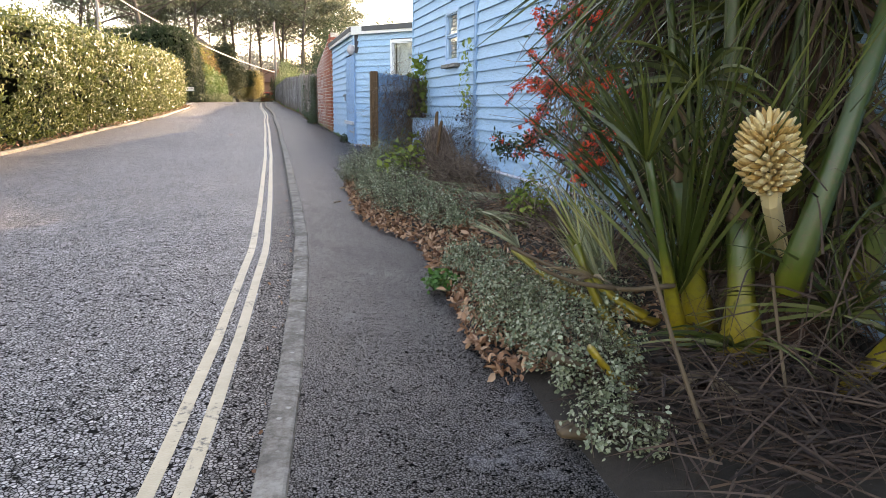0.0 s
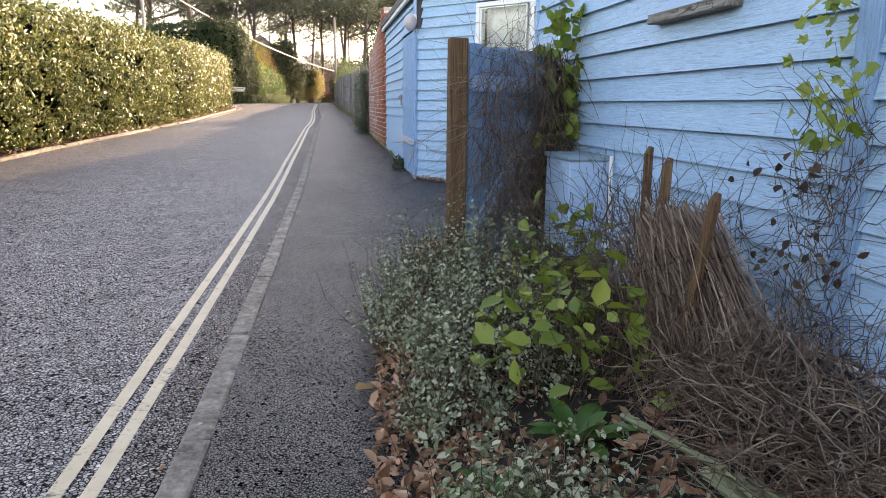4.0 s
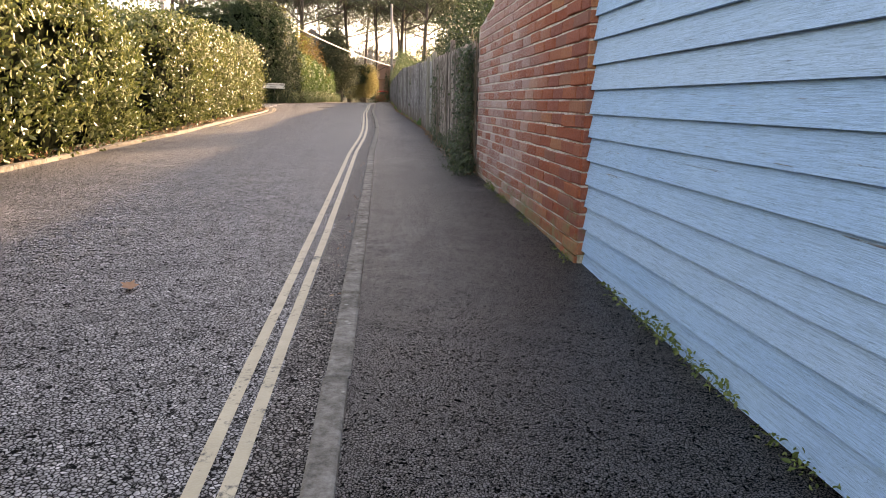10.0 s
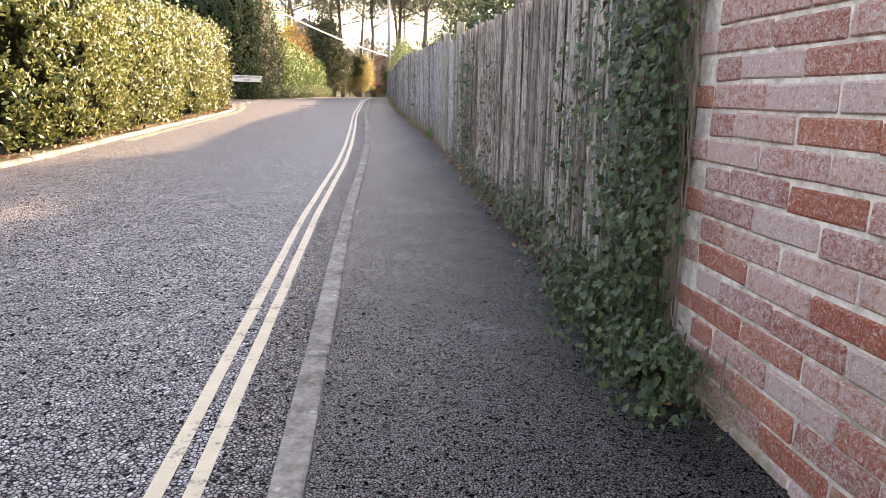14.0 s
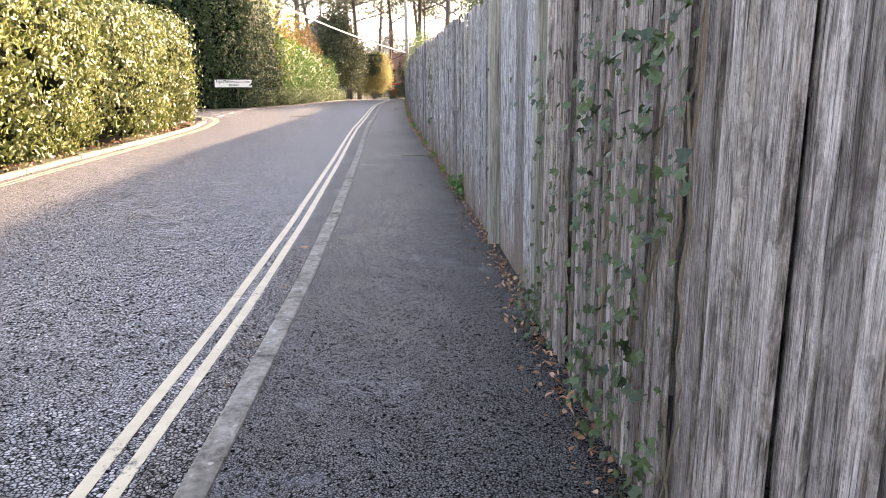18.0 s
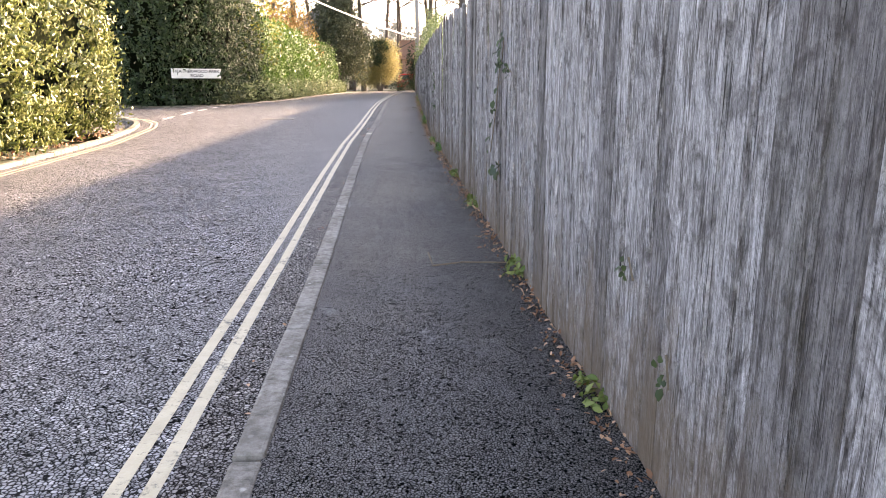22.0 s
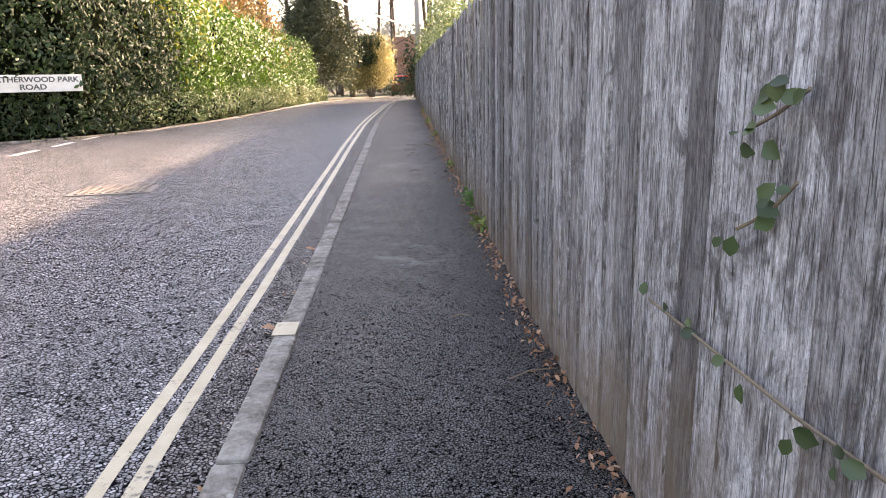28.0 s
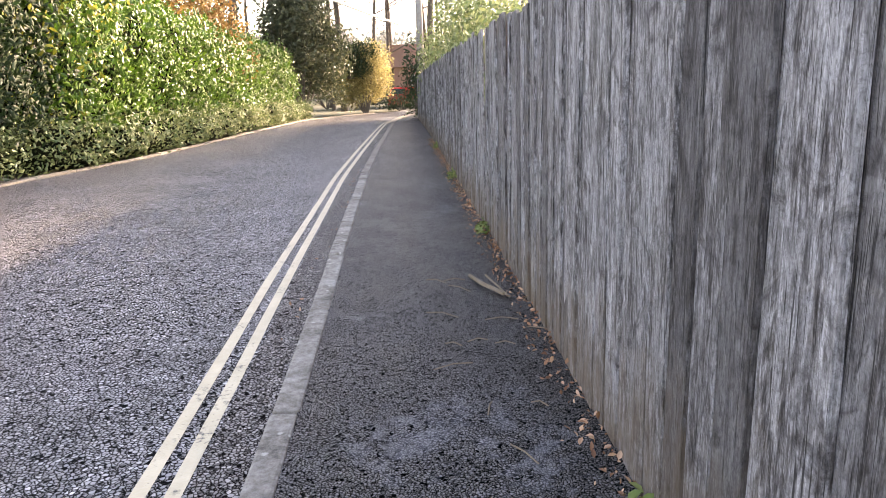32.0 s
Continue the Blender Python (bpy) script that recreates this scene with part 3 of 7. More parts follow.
# ---- blue sheds ----
def weatherboards(wall, length, z0, z1, step, pitch_mat, openings=(), thick=0.022, joints=(), out=1):
    """Overlapping boards on a wall, along its own x, facing its own -y; each board is a part. openings: (x0, x1, z0, z1)."""
    z, row = z0, 0
    while z < z1:
        cuts = [(0.0, length)]
        for a, b, c, d in openings:
            if z + step * 0.6 > c and z + step * 0.3 < d:
                cuts = [q for s, e in cuts for q in ((s, min(e, a)), (max(s, b), e)) if q[1] - q[0] > 0.03]
        for jz, jx in joints:
            if z <= jz < z + step:
                cuts = [q for s, e in cuts for q in (((s, jx - 0.002), (jx + 0.002, e)) if s < jx < e else ((s, e),))]
        for s, e in cuts:
            bm = bmesh.new()
            n = max(2, int((e - s) / 0.8) + 1)
            rows = []
            jit = random.uniform(-0.003, 0.003)
            sag = random.uniform(-0.005, 0.005)
            for i in range(n + 1):
                x = s + (e - s) * i / n
                zz = z + jit + sag * (i / n)
                wav = 0.003 * noise.noise((x * 1.5, row * 3.1, 5))
                o = 0.034 + wav
                rows.append([bm.verts.new(p) for p in ((x, -o + thick, zz), (x, -o, zz), (x, -o + 0.001, zz + 0.004), (x, -0.006, zz + step + 0.012), (x, 0.004, zz + step + 0.012))])
            for a, b in zip(rows, rows[1:]):
                for q in range(4):
                    bm.faces.new((a[q], b[q], b[q + 1], a[q + 1]))
            bm.faces.new(rows[0])
            bm.faces.new(rows[-1][::-1])
            bmesh.ops.recalc_face_normals(bm, faces=bm.faces)
            part("board", bm, pitch_mat, wall)
        z += step
        row += 1


def core_wall(name, x0, y0, x1, y1, z0, z1, openings, material, label, thick=0.1):
    """A wall with its face from (x0, y0) to (x1, y1), facing the right of that line's reverse; openings in its own x, z."""
    length = math.hypot(x1 - x0, y1 - y0)
    ob = empty(name, x0, y0, 0, math.degrees(math.atan2(y1 - y0, x1 - x0)))
    xs = sorted({0.0, length, *[v for o in openings for v in o[:2]]})
    zs = sorted({z0, z1, *[v for o in openings for v in o[2:]]})
    bm = bmesh.new()
    for a, b in zip(xs, xs[1:]):
        for c, d in zip(zs, zs[1:]):
            if not any(o[0] <= a and b <= o[1] and o[2] <= c and d <= o[3] for o in openings):
                add_box(bm, a, 0, c, b, thick, d)
    part("wall_core", bm, material, ob)
    tagged(ob, label, "wall", "", "structure")
    return ob, length


def window(name, width, height, depth, lights, wall_matrix, frame_mat, label, curtain=None):
    """A framed window whose outer face lies at y = 0, origin at its lower left corner. lights: (x0, x1, z0, z1, opens)."""
    ob = new(name)
    ob.matrix_basis = wall_matrix
    f = 0.055
    bm = bmesh.new()
    for a in ((0, 0, width, f), (0, height - f, width, height), (0, f, f, height - f), (width - f, f, width, height - f)):
        add_box(bm, a[0], -0.035, a[1], a[2], depth, a[3], 0.004)
    part("window_frame", bm, frame_mat, ob)
    for x0, x1, z0, z1, opens in lights:
        if x0 > f + 0.01:
            part("mullion", box(x0 - 0.03, -0.03, f, x0 + 0.02, depth, height - f, 0.003), frame_mat, ob)
        s = 0.05 if opens else 0.018
        bm = bmesh.new()
        o = -0.055 if opens else -0.02
        for a in ((x0, z0, x1, z0 + s), (x0, z1 - s, x1, z1), (x0, z0 + s, x0 + s, z1 - s), (x1 - s, z0 + s, x1, z1 - s)):
            add_box(bm, a[0], o, a[1], a[2], 0.02, a[3], 0.004)
        part("sash", bm, frame_mat, ob)
        pane = part("pane", box(x0 + s - 0.005, 0.0, z0 + s - 0.005, x1 - s + 0.005, 0.006, z1 - s + 0.005), M_GLASS, ob)
        pane.visible_shadow = False
    part("window_sill", box(-0.03, -0.085, -0.045, width + 0.03, depth, 0.0, 0.006), M_SILL, ob, "weathered grey wooden sill")
    return tagged(ob, label, "window", "", "structure")


k = Mat("window_glass", 0.02, spec=0.6)
k.b.inputs["Transmission Weight"].default_value = 1.0
k.b.inputs["IOR"].default_value = 1.5
k.color((0.93, 0.95, 0.95))
M_GLASS = k.m
M_SILL = wood_boards("grey_sill_wood", ((0.12, 0.11, 0.10), (0.24, 0.22, 0.19), (0.36, 0.34, 0.30)), (3, 60, 60))
M_CORE = plain("dark_inner_timber", (0.06, 0.06, 0.07), None, 0.9)
M_ROOF = plain("grey_felt_roof", (0.10, 0.10, 0.10), None, 0.9)
M_FASCIA = plain("white_fascia_paint", (0.72, 0.72, 0.70), (0.55, 0.55, 0.52), 0.6)
M_PLINTH = plain("blue_painted_plinth", (0.28, 0.43, 0.62), (0.18, 0.25, 0.33), 0.8, 5.0, bump=0.6)
M_CURTAIN = plain("pale_net_curtain", (0.72, 0.75, 0.73), (0.58, 0.62, 0.60), 0.9, 2.0)
M_ROOM = plain("room_wall_paint", (0.42, 0.42, 0.40), None, 0.9)

# long shed beside the bed: wall_a faces the road (its own x runs down the road)
A_Y0, A_Y1, A_X, A_TOP = -4.0, 11.35, 2.49, 2.95
WIN_A = (A_Y1 - 9.31, A_Y1 - 8.68, 1.72, 2.40)
wall_a, len_a = core_wall("wall_long_shed", A_X, A_Y1, A_X, A_Y0, -0.3, A_TOP, [WIN_A], M_CORE, "pale blue painted weatherboard wall of a long shed")
bat = A_Y1 - 7.95
weatherboards(wall_a, len_a, 0.267, A_TOP - 0.05, 0.1315, M_BLUE, [WIN_A, (bat - 0.05, bat + 0.05, 0, 3)], joints=[(1.2, 3.0), (0.8, 6.5), (1.6, 7.4), (2.1, 5.2)])
part("batten", box(bat - 0.048, -0.04, 0.45, bat + 0.048, 0.02, A_TOP, 0.004), M_BLUE_WORN, wall_a, "flaking blue vertical batten")
part("corner_board", box(-0.02, -0.036, 0.2, 0.03, 0.1, A_TOP, 0.004), M_BLUE, wall_a)
part("plinth", box(0.0, -0.012, -0.3, len_a, 0.0, 0.262, 0.004), M_PLINTH, wall_a, "dirty blue painted plinth")
part("plinth_rail", tube([(0.0, -0.056, 0.512), (len_a, -0.056, 0.512)], 0.017, 8), plain("pale_blue_rail", (0.62, 0.67, 0.74), None, 0.5), wall_a, "pale painted rail along the foot of the boards")
part("fascia", box(-0.1, -0.16, A_TOP, len_a, -0.12, A_TOP + 0.16), M_FASCIA, wall_a, "white painted fascia board")
window("window_small", 0.63, 0.68, 0.09, [(0.05, 0.58, 0.05, 0.35, False), (0.05, 0.58, 0.36, 0.63, False)], wall_a.matrix_basis @ pose(WIN_A[0], 0, WIN_A[2]), M_BLUE_PLAIN, "small blue framed shed window with two panes and sill")

# corner shed: diagonal wall with the window, then the road side with the plank door
B0, B1 = Vector((2.12, 15.70)), Vector((4.72, 12.49))
WIN_B = (1.03, 2.62, 1.06, 2.52)
C_TOP = 2.72
wall_b, len_b = core_wall("wall_corner_shed_window_side", B0.x, B0.y, B1.x, B1.y, 0.0, C_TOP, [WIN_B], M_CORE, "pale blue weatherboard shed wall with a white window")
weatherboards(wall_b, len_b, 0.285, C_TOP - 0.04, 0.1325, M_BLUE, [WIN_B], joints=[(0.95, 2.2), (0.72, 1.9), (0.45, 1.86)])
part("plinth", box(0.0, -0.008, 0.0, len_b, 0.0, 0.29, 0.003), M_PLINTH, wall_b)
part("corner_board", box(-0.012, -0.045, 0.26, 0.03, 0.02, C_TOP, 0.004), M_BLUE_PLAIN, wall_b, "blue corner board")
window("window_white", 1.59, 1.46, 0.09, [(0.06, 0.76, 0.06, 1.40, False), (0.83, 1.53, 0.06, 1.0, True), (0.83, 1.53, 1.02, 1.40, True)], wall_b.matrix_basis @ pose(WIN_B[0], 0, WIN_B[2]), M_WHITE, "white plastic framed window with one fixed and one opening light")
C0, C1 = Vector((2.105, 20.13)), Vector((2.105, 15.70))
DOOR = (20.13 - 17.08, 20.13 - 15.60, 0.3, 2.28)
wall_c, len_c = core_wall("wall_corner_shed_road_side", C0.x, C0.y, C1.x, C1.y, 0.0, 2.72, [DOOR], M_CORE, "pale blue weatherboard shed wall beside the pavement")
weatherboards(wall_c, len_c, 0.36, C_TOP - 0.04, 0.1465, M_BLUE, [(DOOR[0], len_c, 0, 3)])
weatherboards(wall_c, len_c, 2.29, C_TOP - 0.04, 0.14, M_BLUE, [(0, DOOR[0], 0, 3)])
part("corner_board", box(len_c - 0.055, -0.03, 0.27, len_c + 0.01, 0.02, C_TOP, 0.004), M_BLUE_WORN, wall_c)
part("plinth", box(0.0, -0.006, 0.0, len_c, 0.0, 0.37, 0.003), M_PLINTH, wall_c, "blue painted mossy plinth")
# flat roof over the corner shed
roof_pts = [B0 + Vector((-0.12, 0.0)), Vector((1.985, 20.2)), Vector((7.5, 20.2)), Vector((7.5, 12.3)), B1 + Vector((-0.1, -0.15))]
bm = bmesh.new()
lo = [bm.verts.new((p.x, p.y, C_TOP)) for p in roof_pts]
hi = [bm.verts.new((p.x, p.y, C_TOP + 0.1)) for p in roof_pts]
bm.faces.new(hi[::-1])
bm.faces.new(lo)
for i in range(5):
    bm.faces.new((lo[i], lo[(i + 1) % 5], hi[(i + 1) % 5], hi[i]))
bmesh.ops.recalc_face_normals(bm, faces=bm.faces)
roof = tagged(part("roof_corner_shed", bm, M_ROOF), "flat grey felt shed roof with white fascia", "roof", "", "structure")
part("fascia", box(-0.02, -0.10, C_TOP - 0.06, len_b, -0.065, C_TOP + 0.115), M_FASCIA, roof, "white painted fascia", at=wall_b.matrix_basis)
part("fascia", box(0.0, -0.10, C_TOP - 0.06, len_c, -0.065, C_TOP + 0.115), M_FASCIA, roof, "white painted fascia", at=wall_c.matrix_basis)
# closing walls of both sheds
for nm, x0, y0, x1, y1, top in (("wall_long_shed_end", 2.6, 11.35, 7.4, 11.35, 2.95), ("wall_long_shed_back", 7.4, -4, 7.5, 11.35, 2.95), ("wall_corner_shed_back", 7.4, 12.4, 7.5, 20.1, 2.72), ("wall_corner_shed_end", 2.21, 20.0, 7.4, 20.1, 2.72), ("wall_corner_shed_yard", 4.75, 12.4, 7.4, 12.5, 2.72)):
    tagged(part(nm, box(x0, y0 - 0.05 if y0 == y1 else y0, 0.0, x1, y1 + 0.05 if y0 == y1 else y1, top), M_BLUE_PLAIN), "plain blue shed wall", "wall", "", "structure")
tagged(part("floor_corner_shed", box(2.2, 15.9, 0.2, 7.4, 20.0, 0.3), M_CORE), "dark shed floor", "floor", "", "structure")
tagged(part("roof_long_shed", box(2.38, -4.2, 2.95, 7.6, 11.45, 3.08), M_ROOF), "flat grey felt shed roof", "roof", "", "structure")
tagged(part("partition_corner_shed", box(3.2, 17.2, 0.3, 7.4, 17.3, 2.7), M_ROOM), "pale room wall behind the window", "wall", "", "structure")

# plank door in the road side wall
door = empty("door_plank")
door.matrix_basis = wall_c.matrix_basis @ pose(DOOR[0], -0.012, DOOR[2] + 0.02)
tagged(door, "flaking blue vertical plank shed door, closed", "door", "", "structure")
dw, n = DOOR[1] - DOOR[0] - 0.06, 13
for i in range(n):
    w = dw / n
    part("plank", box(0.03 + i * w + 0.002, -0.018 + random.uniform(-0.003, 0.003), random.uniform(0, 0.02), 0.03 + (i + 1) * w - 0.002, 0.01, 1.93, 0.003), M_BLUE_WORN, door)
part("rail", box(-0.06, -0.06, 0.425, dw + 0.04, -0.02, 0.50, 0.004), wood_boards("white_flaking_rail", ((0.16, 0.15, 0.14), (0.3, 0.29, 0.27), (0.42, 0.4, 0.38)), (3, 60, 60), 0.7, ((0.60, 0.63, 0.66), (0.52, 0.56, 0.62), (0.45, 0.52, 0.62)), 0.45), door, "flaking white wooden rail")
M_IRON = plain("painted_iron", (0.30, 0.40, 0.52), (0.24, 0.16, 0.10), 0.5, 20.0, metal=0.3)
hinge = part("strap_hinge", box(0.62, -0.026, 0.24, dw - 0.05, -0.019, 0.285, 0.002), M_IRON, door, "rusty flaking strap hinge")
part("hinge_plate", box(dw - 0.06, -0.027, 0.16, dw + 0.02, -0.019, 0.36, 0.002), M_IRON, hinge)
latch = part("latch_plate", box(-0.045, -0.05, 0.95, 0.045, -0.03, 1.12, 0.003), M_IRON, door, "old painted metal hasp")
part("hasp", box(-0.02, -0.09, 1.05, 0.06, -0.045, 1.10, 0.006), plain("galvanised_hasp", (0.34, 0.36, 0.37), None, 0.45, 20, metal=0.7), latch)

# ---- brick wall ----
k = Mat("old_red_brick", 0.88, spec=0.25)
r = k.random()
isl = k.island()
v = k.world()
tone = k.ramp(r, (0.0, (0.34, 0.080, 0.040)), (0.25, (0.45, 0.125, 0.055)), (0.45, (0.27, 0.080, 0.055)), (0.66, (0.39, 0.100, 0.052)), (0.82, (0.52, 0.19, 0.065)), (1.0, (0.21, 0.080, 0.065)))
grain = k.noise(60, 6, 0.75, v)
tone = k.mix(k.ramp(grain, (0.35, 0.0), (0.65, 0.7)), tone, (0.20, 0.055, 0.035))
bloom = k.mix(0.72, k.mix(0.6, k.noise(1.6, 4, 0.6, v), r), k.noise(48, 7, 0.85, v, 1.0))
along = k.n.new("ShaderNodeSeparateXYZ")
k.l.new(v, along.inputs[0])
far_end = k.ramp(k.math("DIVIDE", k.math("SUBTRACT", along.outputs["Y"], 20.2), 4.5), (0.18, 0.10), (0.50, 0.95))
tone = k.mix(k.math("MULTIPLY", k.ramp(bloom, (0.46, 0.0), (0.56, 1.0)), far_end), tone, (0.45, 0.325, 0.30))
fleck = k.math("MULTIPLY", k.ramp(k.noise(90, 6, 0.9, v, 1.5), (0.53, 0.0), (0.60, 0.85)), far_end)
tone = k.mix(fleck, tone, (0.72, 0.64, 0.60))
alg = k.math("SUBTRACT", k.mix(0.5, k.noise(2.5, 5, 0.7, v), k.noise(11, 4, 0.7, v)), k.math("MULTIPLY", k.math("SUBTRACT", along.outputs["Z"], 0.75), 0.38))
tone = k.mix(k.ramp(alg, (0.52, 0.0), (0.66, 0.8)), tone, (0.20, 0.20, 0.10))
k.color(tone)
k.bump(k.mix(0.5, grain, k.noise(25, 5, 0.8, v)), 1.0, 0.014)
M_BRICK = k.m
k = Mat("pale_lime_mortar", 0.95)
v = k.world()
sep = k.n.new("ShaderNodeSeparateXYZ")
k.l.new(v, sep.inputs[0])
c = k.ramp(k.noise(18, 6, 0.7, v), (0.3, (0.30, 0.24, 0.20)), (0.60, (0.72, 0.65, 0.57)))
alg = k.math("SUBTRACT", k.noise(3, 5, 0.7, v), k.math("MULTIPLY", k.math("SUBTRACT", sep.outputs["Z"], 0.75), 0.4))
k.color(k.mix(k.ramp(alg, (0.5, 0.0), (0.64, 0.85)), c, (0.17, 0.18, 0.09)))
k.bump(k.noise(120, 4, 0.7, v), 0.8, 0.006)
M_MORTAR = k.m
BRX, BR0, BR1 = 2.04, 20.12, 24.88
BL, BH, J = 0.330, 0.0905, 0.0130


def brick_top(y):
    return 3.12 - (y - BR0) * 0.165


brick_wall = empty("wall_brick", BRX, BR0, 0)
tagged(brick_wall, "old red brick garden wall with pale mortar and algae", "wall", "", "structure")
bm = bmesh.new()
vs = [bm.verts.new(p) for p in ((0.0090, 0, 0.1), (0.23, 0, 0.1), (0.23, BR1 - BR0, 0.1), (0.0090, BR1 - BR0, 0.1), (0.0090, 0, brick_top(BR0)), (0.23, 0, brick_top(BR0)), (0.23, BR1 - BR0, brick_top(BR1)), (0.0090, BR1 - BR0, brick_top(BR1)))]
for q in ((3, 2, 1, 0), (4, 5, 6, 7), (0, 1, 5, 4), (1, 2, 6, 5), (2, 3, 7, 6), (3, 0, 4, 7)):
    bm.faces.new([vs[i] for i in q])
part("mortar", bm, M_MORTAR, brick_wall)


def rough_brick(length, seed, thick=0.1):
    """One brick with worn, slightly uneven corners; origin at its lower front corner."""
    bm = bmesh.new()
    add_box(bm, 0, 0, 0, thick, length, BH - J)
    bmesh.ops.bevel(bm, geom=list(bm.edges), offset=0.006, segments=1, affect="EDGES")
    for vert in bm.verts:
        vert.co += Vector((noise.noise(vert.co * 14 + Vector((seed, 0, 0))), noise.noise(vert.co * 14 + Vector((0, seed, 0))), noise.noise(vert.co * 14 + Vector((0, 0, seed))))) * 0.0055
    me = mesh_of(bm, "brick")
    me.materials.append(M_BRICK)
    return me


full = [rough_brick(BL - J, 3.3 * i) for i in range(6)]
half = [rough_brick(BL / 2 - J, 50 + 3.3 * i) for i in range(3)]
rest = bmesh.new()
row, z = 0, 0.30
while z < 3.1:
    yy = 0.0 if row % 2 == 0 else -BL / 2
    while yy < BR1 - BR0 - 0.08:
        short = yy < 0 or yy + BL > BR1 - BR0
        start = max(yy, 0.0)
        if z + BH < brick_top(BR0 + start) and z + BH > gz(BR0 + start) + 0.05:
            me = random.choice(half if short else full)
            at = pose(random.uniform(-0.004, 0.003) - (0.012 if start < 0.3 else 0), start + random.uniform(0.0, 0.009), z + random.uniform(-0.003, 0.003), random.uniform(-0.4, 0.4), random.uniform(-0.9, 0.9), random.uniform(-0.3, 0.3))
            if z < 2.2:
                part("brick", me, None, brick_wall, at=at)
            else:
                copy = me.copy()
                copy.transform(at)
                rest.from_mesh(copy)
                bpy.data.meshes.remove(copy)
        yy += BL
    z += BH
    row += 1
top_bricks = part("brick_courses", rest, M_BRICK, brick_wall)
top_bricks["kind"] = "stuff"
end_mesh = [rough_brick(0.20, 200 + i) for i in range(3)]
z, row = 0.30, 0
while z < 3.0:
    if z > 0.4:
        part("brick", random.choice(end_mesh), None, brick_wall, at=pose(0.204, -0.010, z, 0, 0, 90))
    z += BH
    row += 1


# ---- fences ----
def board_mesh(width, height, thick, seed, taper=0.75):
    """One upright board standing on z = 0, along y, its outer face towards -x, with an uneven top and edge."""
    bm = bmesh.new()
    n, rows = 7, []
    for i in range(n + 1):
        zz = height * i / n + (random.uniform(-0.012, 0.012) if i in (0, n) else 0)
        a = 0.006 * noise.noise((zz * 1.3, seed, 0)) + 0.0015 * noise.noise((zz * 9, seed, 4))
        b = 0.006 * noise.noise((zz * 1.3, seed + 9, 0)) + 0.0015 * noise.noise((zz * 9, seed + 9, 4))
        w = 0.004 * noise.noise((zz * 1.1, seed + 5, 7))
        rows.append([bm.verts.new(p) for p in ((-thick + w, a, zz), (-thick * taper + w, width + b, zz + random.uniform(-0.004, 0.004)), (w, width + b, zz), (w, a, zz))])
    for p, q in zip(rows, rows[1:]):
        for s in range(4):
            bm.faces.new((p[s], q[s], q[(s + 1) % 4], p[(s + 1) % 4]))
    bm.faces.new(rows[0])
    bm.faces.new(rows[-1][::-1])
    bmesh.ops.recalc_face_normals(bm, faces=bm.faces)
    return mesh_of(bm, "board")


def fence_run(name, y0, y1, width, lap, thick, height, material, label, variants=9, lean=0.5, gapy=0.0, drop=0.0, taper=0.75, proud=0.003, stagger=0.0):
    """A close-boarded fence along the fence line between y0 and y1; each board is a part."""
    ob = empty(name, fx(y0), y0, gz(y0) + STEP)
    meshes = [board_mesh(width * random.uniform(0.85, 1.12), 1.0, thick, i * 7.7, taper) for i in range(variants)]
    for me in meshes:
        me.materials.append(material)
    y, back = y0, 0.0
    while y < y1 - width * 0.5:
        back = stagger - back if random.random() < 0.85 else back
        dx, dz = fx(y + 0.3) - fx(y), gz(y + 0.3) - gz(y)
        h = height(y) + random.uniform(-0.015, 0.015)
        yaw = -math.degrees(math.atan2(dx, 0.3)) + random.uniform(-0.6, 0.6)
        b = part("board", random.choice(meshes), None, ob, at=pose(fx(y) - fx(y0) + back + random.uniform(-proud, proud), y - y0, gz(y) - gz(y0) + random.uniform(-0.01, 0.02) - drop, random.uniform(-lean, lean), random.uniform(-0.5, 0.5), yaw))
        b.matrix_basis = b.matrix_basis @ Matrix.Diagonal((1, 1, h, 1))
        y += (width - lap + gapy) * random.uniform(0.9, 1.1)
    for hz in (0.35, 1.2):
        bm = bmesh.new()
        pts = [(fx(t) - fx(y0) + 0.045, t - y0, gz(t) - gz(y0) + hz) for t in np.arange(y0, y1, 1.0)] + [(fx(y1) - fx(y0) + 0.045, y1 - y0, gz(y1) - gz(y0) + hz)]
        part("rail", tube(pts, 0.04, 4), M_BROWNWOOD, ob)
    t = y0 + 1.2
    while t < y1:
        part("back_post", box(0.09 + fx(t) - fx(y0), t - y0, -0.2 + gz(t) - gz(y0), 0.18 + fx(t) - fx(y0), t - y0 + 0.09, height(t) - 0.08 + gz(t) - gz(y0)), M_BROWNWOOD, ob)
        t += 2.7
    return tagged(ob, label, "fence", "", "")


def fence_h(y):
    return float(np.interp(y, [24, 32, 34, 45, 50, 56, 80], [1.66, 1.72, 1.80, 1.83, 1.68, 1.50, 1.46]))


fence_run("pale_fence", 24.86, 32.12, 0.080, 0.022, 0.026, fence_h, M_BROWNWOOD, "weathered brown close-set wooden pale fence with climbing ivy", 14, 0.3, taper=0.6, proud=0.007, stagger=0.030)
fence_run("board_fence", 34.02, 48.4, 0.190, 0.060, 0.017, fence_h, M_GREYWOOD, "tall silver-grey weathered close-boarded wooden fence", 14, 0.25, drop=0.04, taper=0.5, proud=0.004)
fence_run("board_fence", 48.33, 77.0, 0.190, 0.060, 0.017, fence_h, M_GREYWOOD2, "darker weathered close-boarded wooden fence", 14, 0.25, drop=0.04, taper=0.5, proud=0.004)
# boards added behind the pales to stop sun showing through the slits
lining = bpy.data.objects["pale_fence"]
